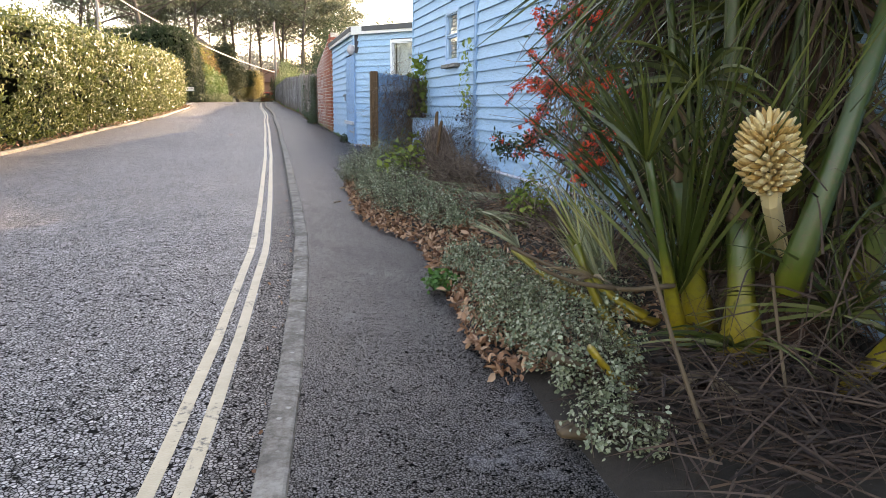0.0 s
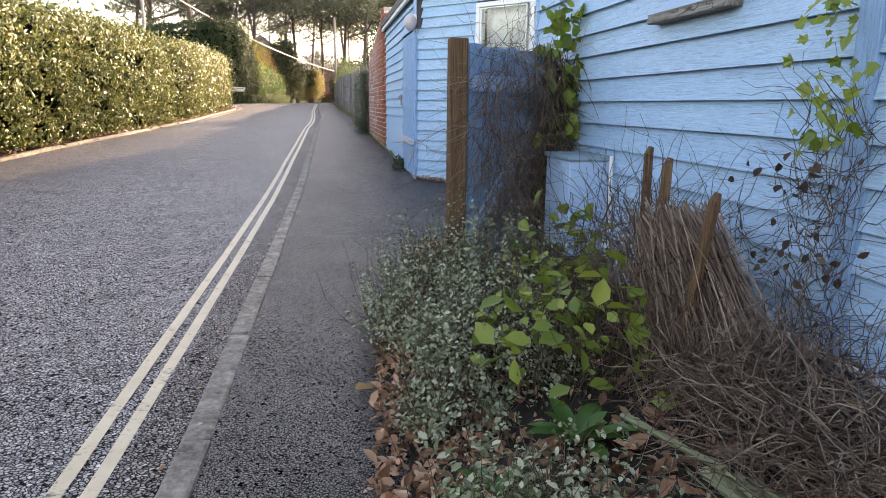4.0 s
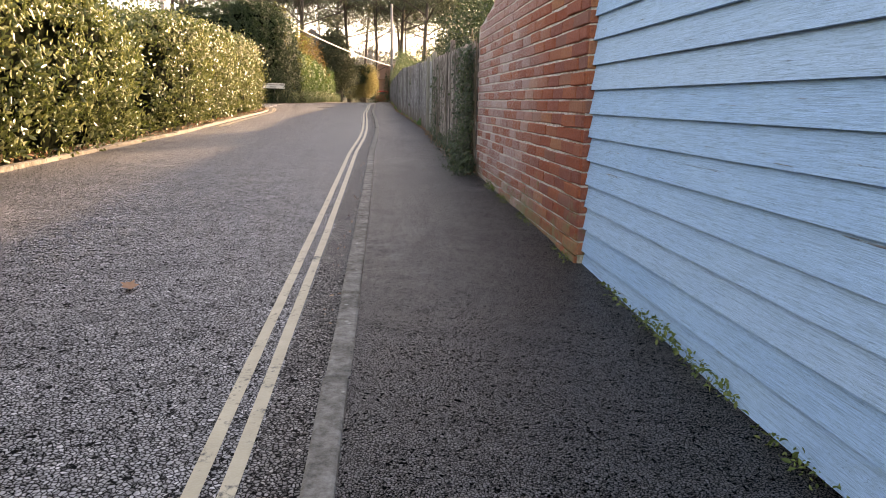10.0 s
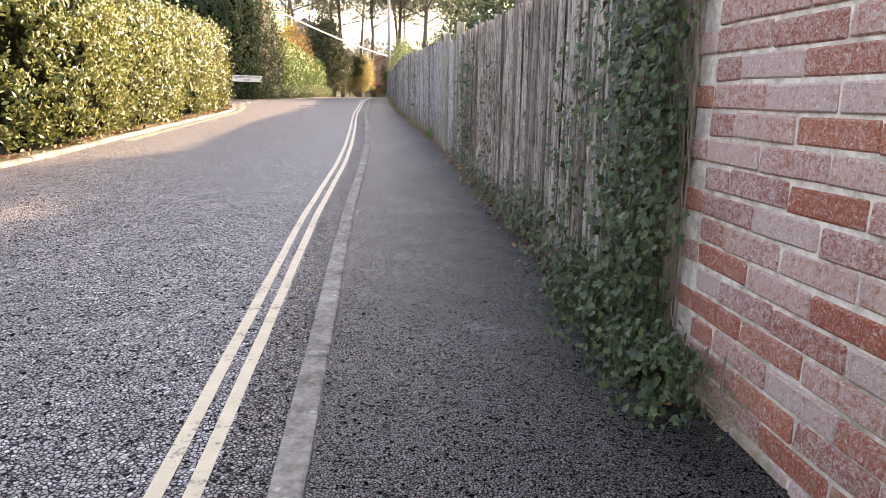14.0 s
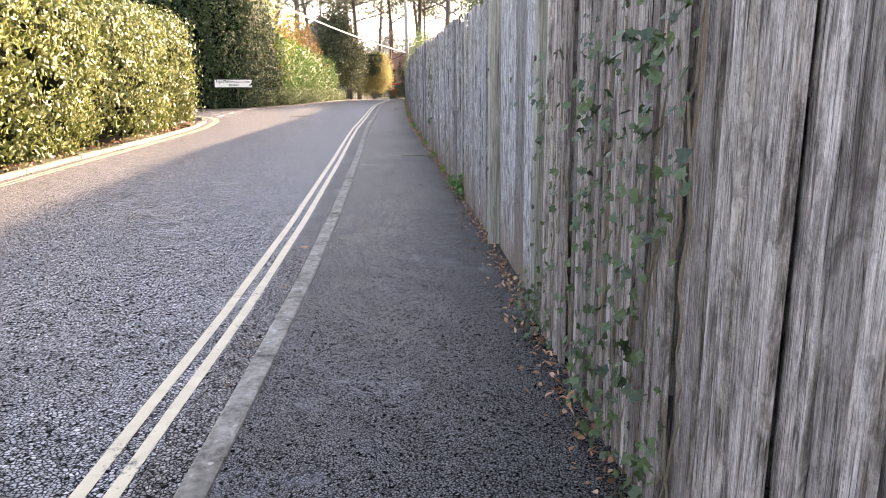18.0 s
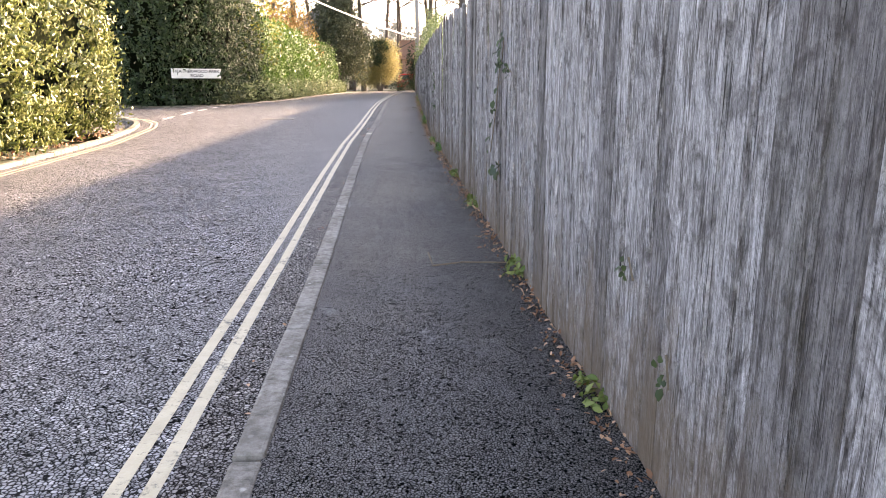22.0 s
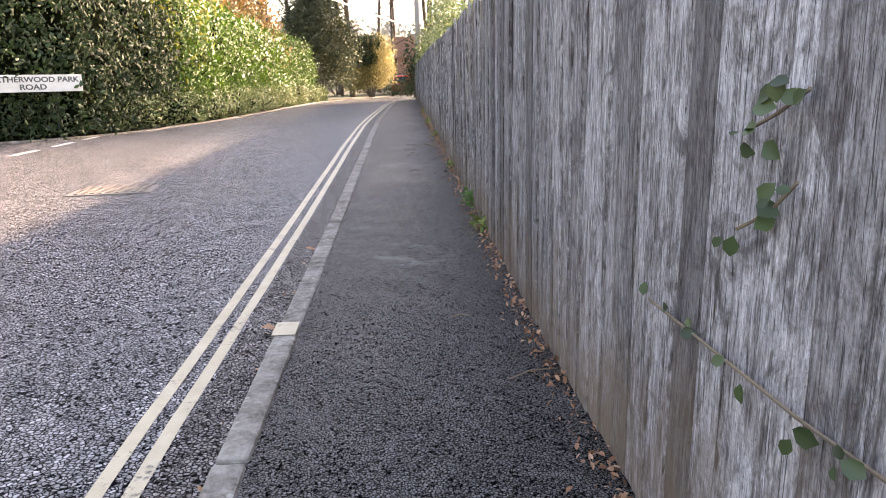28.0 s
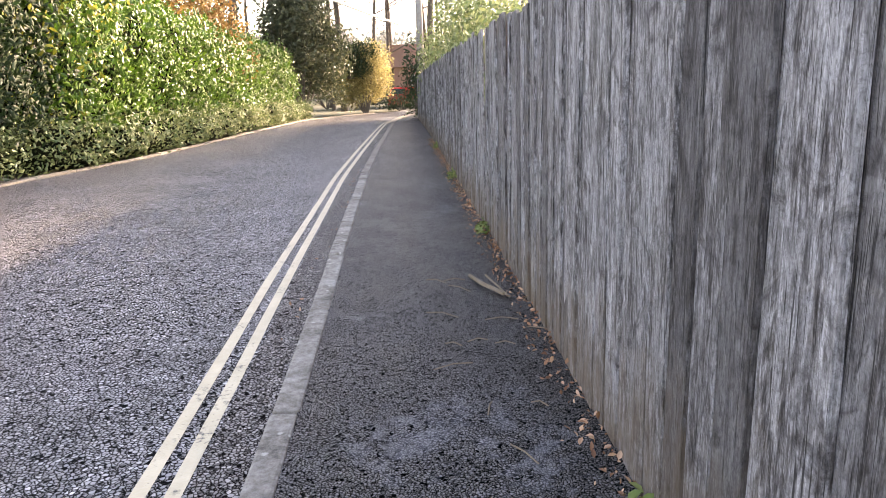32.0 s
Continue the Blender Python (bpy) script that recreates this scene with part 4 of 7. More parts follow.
for i in range(12):
    ya = 24.89 + i * 0.595
    yaw = -math.degrees(math.atan2(fx(ya + 0.3) - fx(ya), 0.3))
    part("back_board", box(0, 0, 0, 0.014, 0.60, fence_h(ya) - 0.05), M_BROWNWOOD, lining, at=pose(fx(ya) - fx(24.86) + 0.062, ya - 24.86, gz(ya) - gz(24.86), 0, 0, yaw))
# repaired bay between two posts
bay = empty("fence_bay", fx(32.15), 32.15, gz(32.15) + STEP)
tagged(bay, "fence bay of wide grey planks between two treated posts", "fence")
wide_mesh = [board_mesh(0.335, 1.0, 0.02, 300 + i * 5, 0.9) for i in range(3)]
for me in wide_mesh:
    me.materials.append(M_GREYWOOD)
for i, (w0, hh, lean) in enumerate(((0.10, 1.70, 0.3), (0.41, 1.74, -0.4), (0.72, 1.72, 0.5), (1.03, 1.71, 0.2), (1.28, 1.76, -2.5))):
    b = part("board", wide_mesh[i % 3], None, bay, at=pose(0.045, w0, 0.02, lean, 0, 0) @ Matrix.Diagonal((1, 1, hh, 1)))
for yy, hh, name in ((0.0, 1.9, "post"), (1.72, 1.9, "post")):
    post = part(name, box(-0.045, yy, -0.1, 0.055, yy + 0.10, hh, 0.006), M_GREENPOST, bay, "greenish treated timber post")
    for bz in (0.12, 0.6, 1.3):
        part("bolt", tube([(-0.052, yy + 0.05, bz), (-0.043, yy + 0.05, bz)], 0.012, 8), plain("rusty_bolt", (0.06, 0.05, 0.045), None, 0.6, 30, metal=0.6) if "rusty_bolt" not in bpy.data.materials else bpy.data.materials["rusty_bolt"], post)
# dark boards added behind the bay to block sun and blacken its gaps
for by in (-0.3, 1.45):
    part("back_board", box(0.10, by, 0.0, 0.12, by + 0.55, 1.72, 0.003), M_CORE, bay)
tall_post = tagged(part("fence_post", box(fx(28.1) - 0.03, 28.1, gz(28.1), fx(28.1) + 0.05, 28.17, gz(28.1) + 1.98, 0.006), M_BROWNWOOD), "square weathered post standing proud of the pale fence", "post")

# ---- hedges and trees ----
M_LAUREL = leaf_mat("hedge_leaves", (0.045, 0.064, 0.015), (0.105, 0.128, 0.036), (0.28, 0.29, 0.12), 0.27)
M_LAUREL2 = leaf_mat("bright_laurel_leaves", (0.032, 0.080, 0.008), (0.058, 0.132, 0.012), (0.105, 0.195, 0.022), 0.40)
M_IVYDARK = leaf_mat("dark_ivy_leaves", (0.006, 0.018, 0.005), (0.014, 0.036, 0.009), (0.028, 0.058, 0.013), 0.62)
M_CONIFER = leaf_mat("dark_conifer_leaves", (0.012, 0.026, 0.012), (0.025, 0.045, 0.018), (0.05, 0.075, 0.03), 0.55)
# needles lightened so that haze over the far pines is in the colour
M_HAZY_PINE = leaf_mat("haze_lightened_needles", (0.075, 0.095, 0.065), (0.12, 0.14, 0.095), (0.19, 0.21, 0.14), 0.6)
M_GOLD = leaf_mat("golden_leaves", (0.16, 0.14, 0.05), (0.30, 0.255, 0.10), (0.50, 0.43, 0.20), 0.5, 0.35)
M_RUST = leaf_mat("rusty_autumn_leaves", (0.15, 0.08, 0.022), (0.25, 0.14, 0.04), (0.34, 0.22, 0.08), 0.6)
M_PALE = leaf_mat("pale_shrub_leaves", (0.07, 0.11, 0.04), (0.14, 0.185, 0.07), (0.27, 0.31, 0.14), 0.5)
# bright yellow-green puts sunlight on the ivy hedge top into the colour
M_SUNLIT_CREST = leaf_mat("sunlit_yellow_green_leaves", (0.10, 0.12, 0.018), (0.20, 0.21, 0.035), (0.36, 0.34, 0.07), 0.45, 0.35)
M_OLIVE = leaf_mat("olive_ivy_leaves", (0.030, 0.040, 0.020), (0.055, 0.068, 0.034), (0.10, 0.11, 0.055), 0.55)
M_BARK = plain("bark", (0.13, 0.11, 0.10), (0.06, 0.052, 0.046), 0.95, 7.0, bump=0.9)
# near-black, so gaps between hedge leaves read as inner shade
M_INNER_SHADE = plain("hedge_inner_shade", (0.006, 0.008, 0.003), (0.003, 0.004, 0.002), 1.0, 6.0, spec=0.02)


def hedge(name, path, depth, height, material, leaf, density, label, lump=0.16, base=0.05, wide=0.5, round_top=0.55, lumpf=1.1, cap0=True, cap1=True, bulge=0.0, every=4.5, tall_round=0.6, shoulder=0.1, pockets=0.0):
    """A clipped hedge whose front foot runs along path (x, y), with its body to the left of the walking direction."""
    pts = [Vector(p) for p in path]
    seg = [(b - a).length for a, b in zip(pts, pts[1:])]
    total = sum(seg)

    def at(d):
        d = max(0.0, min(total, d))
        for a, b, s in zip(pts, pts[1:], seg):
            if d <= s + 1e-9:
                return a.lerp(b, d / s), (b - a).normalized()
            d -= s
        return pts[-1], (pts[-1] - pts[-2]).normalized()

    # profile: 0 front foot .. 1 back foot
    prof = [(0.06, 0.0), (0.0, 0.25), (0.0, 0.55), (0.02, 0.8), (0.10, 0.93), (0.26, 1.0), (0.6, 1.0), (0.9, 0.95), (1.0, 0.8), (1.0, 0.0)]
    pu = np.linspace(0, 1, len(prof))

    def surf(d, u):
        p, t = at(d)
        left = Vector((-t.y, t.x))
        a, b = float(np.interp(u, pu, [q[0] for q in prof])), float(np.interp(u, pu, [q[1] for q in prof]))
        end = 1.0
        if cap0:
            end = min(end, d / round_top)
        if cap1:
            end = min(end, (total - d) / round_top)
        end = max(0.0, min(1.0, end))
        e = math.sqrt(max(0.0, 1 - (1 - end) ** 2))
        mid = 0.5
        a2 = mid + (a - mid) * (0.15 + 0.85 * e)
        far = min(d, total - d) if cap0 and cap1 else total
        he = max(0.0, min(1.0, far / tall_round))
        hh = (height(p.y) if callable(height) else height) * (1 - shoulder * (1 - math.sqrt(max(0.0, 1 - (1 - he) ** 2))))
        q = (p.x * lumpf, p.y * lumpf, b * 2.2 * lumpf)
        off = lump * (noise.noise(q) + 0.5 * noise.noise((q[0] * 2.3 + 7, q[1] * 2.3, q[2] * 2.3)))
        off += bulge * (abs(math.sin(math.pi * d / every)) ** 0.6 - 0.75)
        x = p + left * (a2 * depth - off * (1 if u < 0.5 else -1))
        return Vector((x.x, x.y, gz(p.y) + base + b * hh + (off * 0.7 if 0.4 < u < 0.75 else 0)))

    ob = empty(name, pts[0].x, pts[0].y, gz(pts[0].y))
    inv = ob.matrix_basis.inverted()
    nd, nu = max(4, int(total / 0.35)), 18
    grid = [[surf(total * i / nd, j / nu) for j in range(nu + 1)] for i in range(nd + 1)]
    # dark core added behind the leaves to stand for the shade within
    bm = bmesh.new()
    centre = [at(total * i / nd) for i in range(nd + 1)]
    bvs = []
    for i, rowp in enumerate(grid):
        p, t = centre[i]
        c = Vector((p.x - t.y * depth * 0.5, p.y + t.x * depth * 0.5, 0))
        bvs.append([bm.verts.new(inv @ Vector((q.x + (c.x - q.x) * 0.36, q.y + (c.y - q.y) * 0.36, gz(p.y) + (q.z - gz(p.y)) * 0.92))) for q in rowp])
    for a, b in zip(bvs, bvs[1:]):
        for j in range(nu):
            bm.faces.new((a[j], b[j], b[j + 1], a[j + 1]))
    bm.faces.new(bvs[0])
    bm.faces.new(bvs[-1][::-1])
    part("hedge_core", bm, M_INNER_SHADE, ob)
    # leaves over the surface
    g = np.array([[tuple(inv @ q) for q in rowp] for rowp in grid])
    area = np.linalg.norm(np.cross(g[1:, :-1] - g[:-1, :-1], g[:-1, 1:] - g[:-1, :-1]), axis=2)
    jj = np.arange(nu) / nu
    wgt = np.where(jj < 0.62, 1.0, np.where(jj < 0.78, 0.7, 0.3))
    wa = (area * wgt[None]).ravel()
    n = int(wa.sum() * density)
    cell = RNG.choice(len(wa), n, p=wa / wa.sum())
    ci, cj = cell // nu, cell % nu
    fu, fv = RNG.random((n, 1)), RNG.random((n, 1))
    p = (g[ci, cj] * (1 - fu) + g[ci + 1, cj] * fu) * (1 - fv) + (g[ci, cj + 1] * (1 - fu) + g[ci + 1, cj + 1] * fu) * fv
    nr = -unit(np.cross(g[ci + 1, cj] - g[ci, cj], g[ci, cj + 1] - g[ci, cj]))
    if pockets:
        hole = np.array([noise.noise((q[0] * 1.9, q[1] * 1.9, q[2] * 1.9)) + 0.75 * noise.noise((q[0] * 5.1, q[1] * 5.1, q[2] * 5.1 + 9)) for q in p])
        keep = (hole > -0.10) | (RNG.random(n) > pockets)
        p, nr, hole = p[keep], nr[keep], hole[keep]
        p = p + nr * np.clip(hole, -0.45, 0.45)[:, None] * 0.42
        n = len(p)
    depth_in = RNG.exponential(0.085, (n, 1)) - 0.04
    lv = part("leaves", leaf_cloud("leaves", p - nr * depth_in, nr * 0.9 + np.array((0, 0, 0.35)), np.full(n, leaf), wide, 0.48), material, ob)
    lv["kind"] = "stuff"
    return tagged(ob, label, "hedge")


hedge("clipped_hedge", [(-6.9, -6), (-5.9, 8), (-5.3, 15), (-4.7, 21), (-4.4, 25), (-4.12, 29), (-4.1, 31.7)], 2.2, lambda y: 2.75, M_LAUREL, 0.102, 980, "tall clipped evergreen hedge with sunlit yellow-green leaves", 0.22, round_top=0.5, bulge=0.15, every=7.6, tall_round=4.0, shoulder=0.32, pockets=0.97)
hedge("clipped_hedge", [(-4.35, 33.7), (-4.3, 35.5), (-4.3, 38), (-4.4, 43), (-4.6, 48), (-4.95, 52.1)], 2.4, lambda y: float(np.interp(y, [33, 40, 51], [2.75, 2.85, 2.95])), M_LAUREL, 0.095, 1050, "tall clipped evergreen hedge with rounded bulging sections", 0.24, round_top=2.4, lumpf=0.9, bulge=0.4, every=4.9, tall_round=2.2, shoulder=0.25, pockets=0.97)
hedge("ivy_hedge", [(-16, 66.8), (-10, 60.9), (-6.9, 58.12), (-6.0, 58.68)], 3.0, 5.6, M_IVYDARK, 0.10, 560, "tall dark ivy-covered hedge along the side road", 0.22, lumpf=0.8, cap1=False, pockets=0.6)
hedge("ivy_hedge", [(-6.2, 58.5), (-4.76, 59.78), (-4.35, 61.2), (-4.25, 65)], 3.0, lambda y: float(np.interp(y, [58.5, 61, 62.5, 65], [5.6, 5.4, 4.6, 3.1])), M_IVYDARK, 0.10, 650, "tall dark ivy-covered hedge at the side road corner", 0.22, lumpf=0.8, cap0=False, pockets=0.6)
hedge("laurel_hedge", [(-4.15, 63.5), (-3.8, 68), (-3.55, 74), (-3.3, 84)], 1.8, lambda y: float(np.interp(y, [63, 70, 84], [3.2, 2.85, 2.8])), M_LAUREL2, 0.110, 680, "bright green clipped laurel hedge along the road", 0.18, pockets=0.5)
hedge("low_shrub_border", [(-5.0, 60.2), (-3.85, 63.5), (-3.4, 67), (-3.2, 72), (-2.95, 80), (-2.7, 85)], 0.75, lambda y: 0.6, M_PALE, 0.075, 420, "low pale green shrubs along the foot of the hedge", 0.32, lumpf=1.5)
hedge("ground_ivy", [(-6.3, 12), (-5.2, 18), (-4.9, 20.5)], 0.7, lambda y: 0.4, M_IVYDARK, 0.07, 420, "low ivy and weeds at the foot of the hedge", 0.15, lumpf=2.0)


def crown_points(centre, size, count, shell=0.55):
    """Random points in an uneven ellipsoid, towards its outside, with outward directions."""
    d = unit(RNG.normal(0, 1, (count, 3)))
    bump = np.array([1 + 0.35 * noise.noise((q[0] * 2.2 + centre[0], q[1] * 2.2 + centre[1], q[2] * 2.2)) for q in d])
    rad = (shell + (1 - shell) * RNG.random(count) ** 0.5) * bump
    return np.array(centre) + d * rad[:, None] * np.array(size), d


def shrub(name, x, y, size, material, leaf, count, label, z0=None, category="shrub", clumps=6):
    """A loose bush: short stems and clumps of leaves."""
    ob = empty(name, x, y, gz(y) if z0 is None else z0)
    sx, sy, sz = size
    bm = bmesh.new()
    ps, ds = [], []
    for i in range(clumps):
        a = 2 * math.pi * i / clumps + random.uniform(-0.4, 0.4)
        c = (sx * 0.5 * math.cos(a) * random.uniform(0.3, 1), sy * 0.5 * math.sin(a) * random.uniform(0.3, 1), sz * random.uniform(0.2, 0.78))
        join(bm, tube([(0.1 * math.cos(a), 0.1 * math.sin(a), -0.1), (c[0] * 0.5, c[1] * 0.5, c[2] * 0.5), c], [0.05, 0.035, 0.012], 5))
        p, d = crown_points(c, (sx * 0.34, sy * 0.34, sz * 0.3), count // clumps, 0.3)
        ps.append(p)
        ds.append(d)
    part("stem_growth", bm, M_BARK, ob)["kind"] = "stuff"
    lv = part("leaves", leaf_cloud("leaves", np.concatenate(ps), np.concatenate(ds), np.full(sum(map(len, ps)), leaf)), material, ob)
    lv["kind"] = "stuff"
    return tagged(ob, label, category)


def tree(name, x, y, height, label, crown=None, material=None, trunk=0.22, limbs=12, start=0.45, spread=0.3, leaf=0.2, count=3000, flat=0.35, lean=0.07, twigs=0):
    """A tree with a tapered trunk, limbs and many small clumps of leaves or needles."""
    ob = empty(name, x, y, gz(y) - 0.2)
    bend = (random.uniform(-lean, lean) * height, random.uniform(-lean, lean) * height)
    path = [Vector((bend[0] * u * u + 0.12 * noise.noise((x, u * 4, 1)), bend[1] * u * u + 0.12 * noise.noise((y, u * 4, 2)), height * u)) for u in np.linspace(0, 1, 8)]
    part("trunk", tube(path, [trunk * (1 - 0.8 * u) + 0.01 for u in np.linspace(0, 1, 8)], 8), M_BARK, ob, smooth=True)
    bm, ps, ds = bmesh.new(), [], []
    tw0, twd = [], []
    for i in range(limbs):
        u = start + (1 - start) * (i + random.random()) / limbs
        p0 = path[min(7, int(u * 7))].lerp(path[min(7, int(u * 7) + 1)], u * 7 - int(u * 7))
        a = i * 2.4 + random.uniform(-0.5, 0.5)
        ln = height * spread * (1.15 - 0.75 * (u - start) / (1 - start)) * random.uniform(0.7, 1.2)
        d = Vector((math.cos(a), math.sin(a), random.uniform(0.15, 0.6)))
        p1, p2 = p0 + d * ln * 0.5 + Vector((0, 0, ln * 0.05)), p0 + d * ln + Vector((0, 0, ln * 0.12))
        join(bm, tube([p0, p1, p2], [trunk * 0.38 * (1.1 - u * 0.7), trunk * 0.22 * (1.1 - u * 0.7), 0.012], 5))
        for s in range(3):
            q0 = p0.lerp(p2, 0.4 + 0.25 * s)
            q1 = q0 + Vector((random.uniform(-1, 1), random.uniform(-1, 1), random.uniform(0, 0.8))) * ln * 0.35
            join(bm, tube([q0, q1], [trunk * 0.09, 0.008], 4))
            if material:
                p, dd = crown_points(tuple(q1), (ln * 0.30, ln * 0.30, ln * 0.30 * flat), count // (limbs * 3), 0.2)
                ps.append(p)
                ds.append(dd)
            for w in range(twigs):
                tw0.append(q0.lerp(q1, random.random()))
                twd.append((random.uniform(-1, 1), random.uniform(-1, 1), random.uniform(0.1, 1)))
    part("branching", bm, M_BARK, ob)
    if material:
        lv = part("crown", leaf_cloud("crown", np.concatenate(ps), np.concatenate(ds) * 0.5, np.full(sum(map(len, ps)), leaf), 0.35, 0.9, simple=True), material, ob)
        lv["kind"] = "stuff"
    if tw0:
        t = part("twig_growth", wires("twigs", np.array(tw0), np.array(twd), height * 0.10, 0.010, 0.25, 4), M_BARK, ob)
        t["kind"] = "stuff"
    return tagged(ob, label, "tree")


# tall pines and bare trees up the road
pine_label = "tall pine with bare trunk and flat dark crown"
for x, y, h in ((-9, 66, 15), (-14, 72, 16), (-6.5, 88, 17), (-12, 92, 18), (-2.5, 104, 18), (3.5, 100, 19), (-18, 84, 17), (-8, 112, 20), (1, 116, 20), (7, 108, 18), (-22, 60, 14), (-26, 78, 18), (5.5, 88, 16), (-4.5, 118, 20), (-11, 104, 17), (4.5, 122, 21), (-15, 118, 20), (9, 96, 15), (-1, 130, 22), (11, 118, 19), (-20, 100, 18)):
    tree("pine_tree", x, y, h, pine_label, material=M_HAZY_PINE, trunk=0.26, limbs=18, start=0.42, spread=0.38, leaf=0.40, count=9000, flat=0.36, lean=0.16)
for x, y, h in ((-5.2, 96, 12), (0.8, 103, 12), (-3.6, 108, 13), (-8.5, 101, 12), (4.4, 104, 13), (-11.5, 80, 11)):
    tree("bare_tree", x, y, h, "slender leafless tree with fine grey twigs", trunk=0.14, limbs=14, start=0.3, spread=0.22, twigs=7)
shrub("conifer_bush", 3.7, 37.5, (2.0, 4.2, 4.2), M_CONIFER, 0.10, 9000, "large dark evergreen bush behind the fence", clumps=14)
shrub("shrub", 3.4, 46.0, (1.5, 4.0, 2.3), M_PALE, 0.09, 4500, "pale green shrub showing over the fence", clumps=10)
shrub("shrub", 2.95, 57.5, (1.2, 9.0, 2.3), M_PALE, 0.08, 8000, "pale green shrub spilling over the fence top", clumps=12)
shrub("shrub", 2.9, 66.5, (1.5, 9.0, 4.1), M_PALE, 0.09, 13000, "tall pale green shrub leaning over the fence top", clumps=14)
shrub("shrub", 2.8, 72, (1.3, 8.0, 3.9), M_PALE, 0.09, 8000, "pale green shrub spilling over the fence top", clumps=14)
shrub("rusty_beech_bush", -6.4, 75, (4.0, 10.0, 5.2), M_RUST, 0.14, 24000, "rusty brown autumn beech bush behind the laurel hedge", clumps=16)
shrub("golden_bush", -5.6, 64.5, (3.0, 6.0, 6.3), M_SUNLIT_CREST, 0.11, 9000, "yellow-green bush above the ivy hedge, coloured as its sunlit top", clumps=10)
shrub("dark_ivy_tree", -3.5, 88.0, (3.6, 5.0, 7.2), M_OLIVE, 0.17, 26000, "tall dark ivy-clad shrub beside the road", clumps=12)
shrub("golden_hedge_bush", -0.6, 95, (3.0, 2.6, 3.9), M_GOLD, 0.12, 16000, "golden yellow leaved bush at the bend", clumps=10)
shrub("ivy_bush", -1.3, 93.6, (2.2, 1.6, 2.1), M_IVYDARK, 0.10, 9000, "round dark green ivy bush in front of the golden one", z0=gz(93) + 2.0, clumps=10)
shrub("dark_shrub", 1.6, 97.5, (3.6, 2.0, 1.3), M_IVYDARK, 0.10, 3000, "low dark green shrub at the bend of the road", clumps=8)
# most at x 7.5 to 10.5 are unseen, added only to cast shade
for x, y, sx, sy, sz in ((7.5, 78, 4.5, 7, 8.0), (-8.6, 71, 4.5, 12, 5.2), (5.4, 103, 3.0, 3.0, 7.5), (8.0, 84, 5, 7, 5.2), (7.5, 72.5, 5, 6, 9.2), (10.5, 36, 5, 7, 11), (10.5, 22.5, 5, 7, 10.5), (10.5, 29, 5, 7, 10.5), (7.5, 93, 5, 5, 4.5), (10, 84, 5, 7, 5.0), (-4.5, 112, 8, 5, 5), (3, 126, 16, 6, 6), (-14, 108, 12, 6, 6), (-9.5, 30, 5, 9, 4.2), (-10.5, 44, 5, 10, 4.8), (-14, 20, 6, 12, 5.0), (-13, 63, 8, 5, 5.0), (-17, 70, 8, 8, 7), (-9, 84, 5, 9, 6.5)):
    shrub("garden_and_shade_trees", x, y, (sx, sy, sz), M_CONIFER, 0.16, 6000, "dark mixed garden trees, some added out of view to cast shade", clumps=14, category="trees")

# wooded hillside beyond the bend
def hill_z(x, y):
    u = min(1.0, max(0.0, (y - 128) / 90))
    return 1.0 + 15.0 * u * (0.75 + 0.5 * noise.noise((x * 0.012, y * 0.012, 3)))


hxs, hys = np.linspace(-130, 110, 49), np.linspace(126, 235, 23)
hv = [(x, y, hill_z(x, y) - 0.4) for y in hys for x in hxs]
hf = [(i * 49 + c, i * 49 + c + 1, i * 49 + c + 50, i * 49 + c + 49) for i in range(22) for c in range(48)]
tagged(part("backdrop_hill", quick_mesh("hill", hv, hf), M_GRASS), "wooded hillside rising beyond the bend of the road", "hill", "", "structure")
# leaf colours paled towards grey, which puts the distance haze in
M_HAZY_WOOD = leaf_mat("haze_paled_wood_leaves", (0.13, 0.14, 0.12), (0.20, 0.205, 0.18), (0.30, 0.295, 0.26), 0.8, 0.1)
wood_p, wood_d = [], []
for i in range(330):
    x, y = random.uniform(-110, 90), random.uniform(128, 215)
    hh = random.uniform(3.0, 7.5)
    q, d = crown_points((x, y, hill_z(x, y) + hh * 0.55), (hh * random.uniform(0.4, 0.7), hh * 0.5, hh * 0.5), 150, 0.5)
    wood_p.append(q)
    wood_d.append(d)
far_wood = part("distant_wood", leaf_cloud("wood", np.concatenate(wood_p), np.concatenate(wood_d), np.full(150 * 330, 0.75), 0.6, 0.7, simple=True), M_HAZY_WOOD)
tagged(far_wood, "mixed woodland on the far hillside, its grey-green paled for haze", "woodland", "", "stuff")

# ---- poles and cable ----
M_POLE = plain("pole_wood", (0.30, 0.28, 0.26), (0.20, 0.18, 0.17), 0.85, 5.0)
pole_a = tagged(part("telegraph_pole", tube([(-10.5, 56, 0.6), (-10.55, 56, 9.4)], [0.13, 0.09], 12), M_POLE, smooth=True), "grey wooden telegraph pole behind the hedge", "pole")
pole_b = tagged(part("telegraph_pole", tube([(2.15, 78.0, 1.1), (2.1, 78.0, 9.5)], [0.15, 0.10], 12), M_POLE, smooth=True), "grey wooden telegraph pole at the end of the fence", "pole")
shrub("ivy_on_pole", 2.15, 77.7, (1.3, 1.0, 3.2), M_IVYDARK, 0.10, 2500, "dark ivy climbing the foot of the telegraph pole", clumps=10)

# ---- red house at the bend ----
house = empty("house", 6.2, 112, 1.2)
M_HOUSEBRICK = plain("far_red_brick", (0.32, 0.19, 0.16), (0.26, 0.15, 0.125), 0.9, 3.0)
part("wall", box(-5, 0, 0, 0, 8, 3.2), M_HOUSEBRICK, house)
bm = bmesh.new()
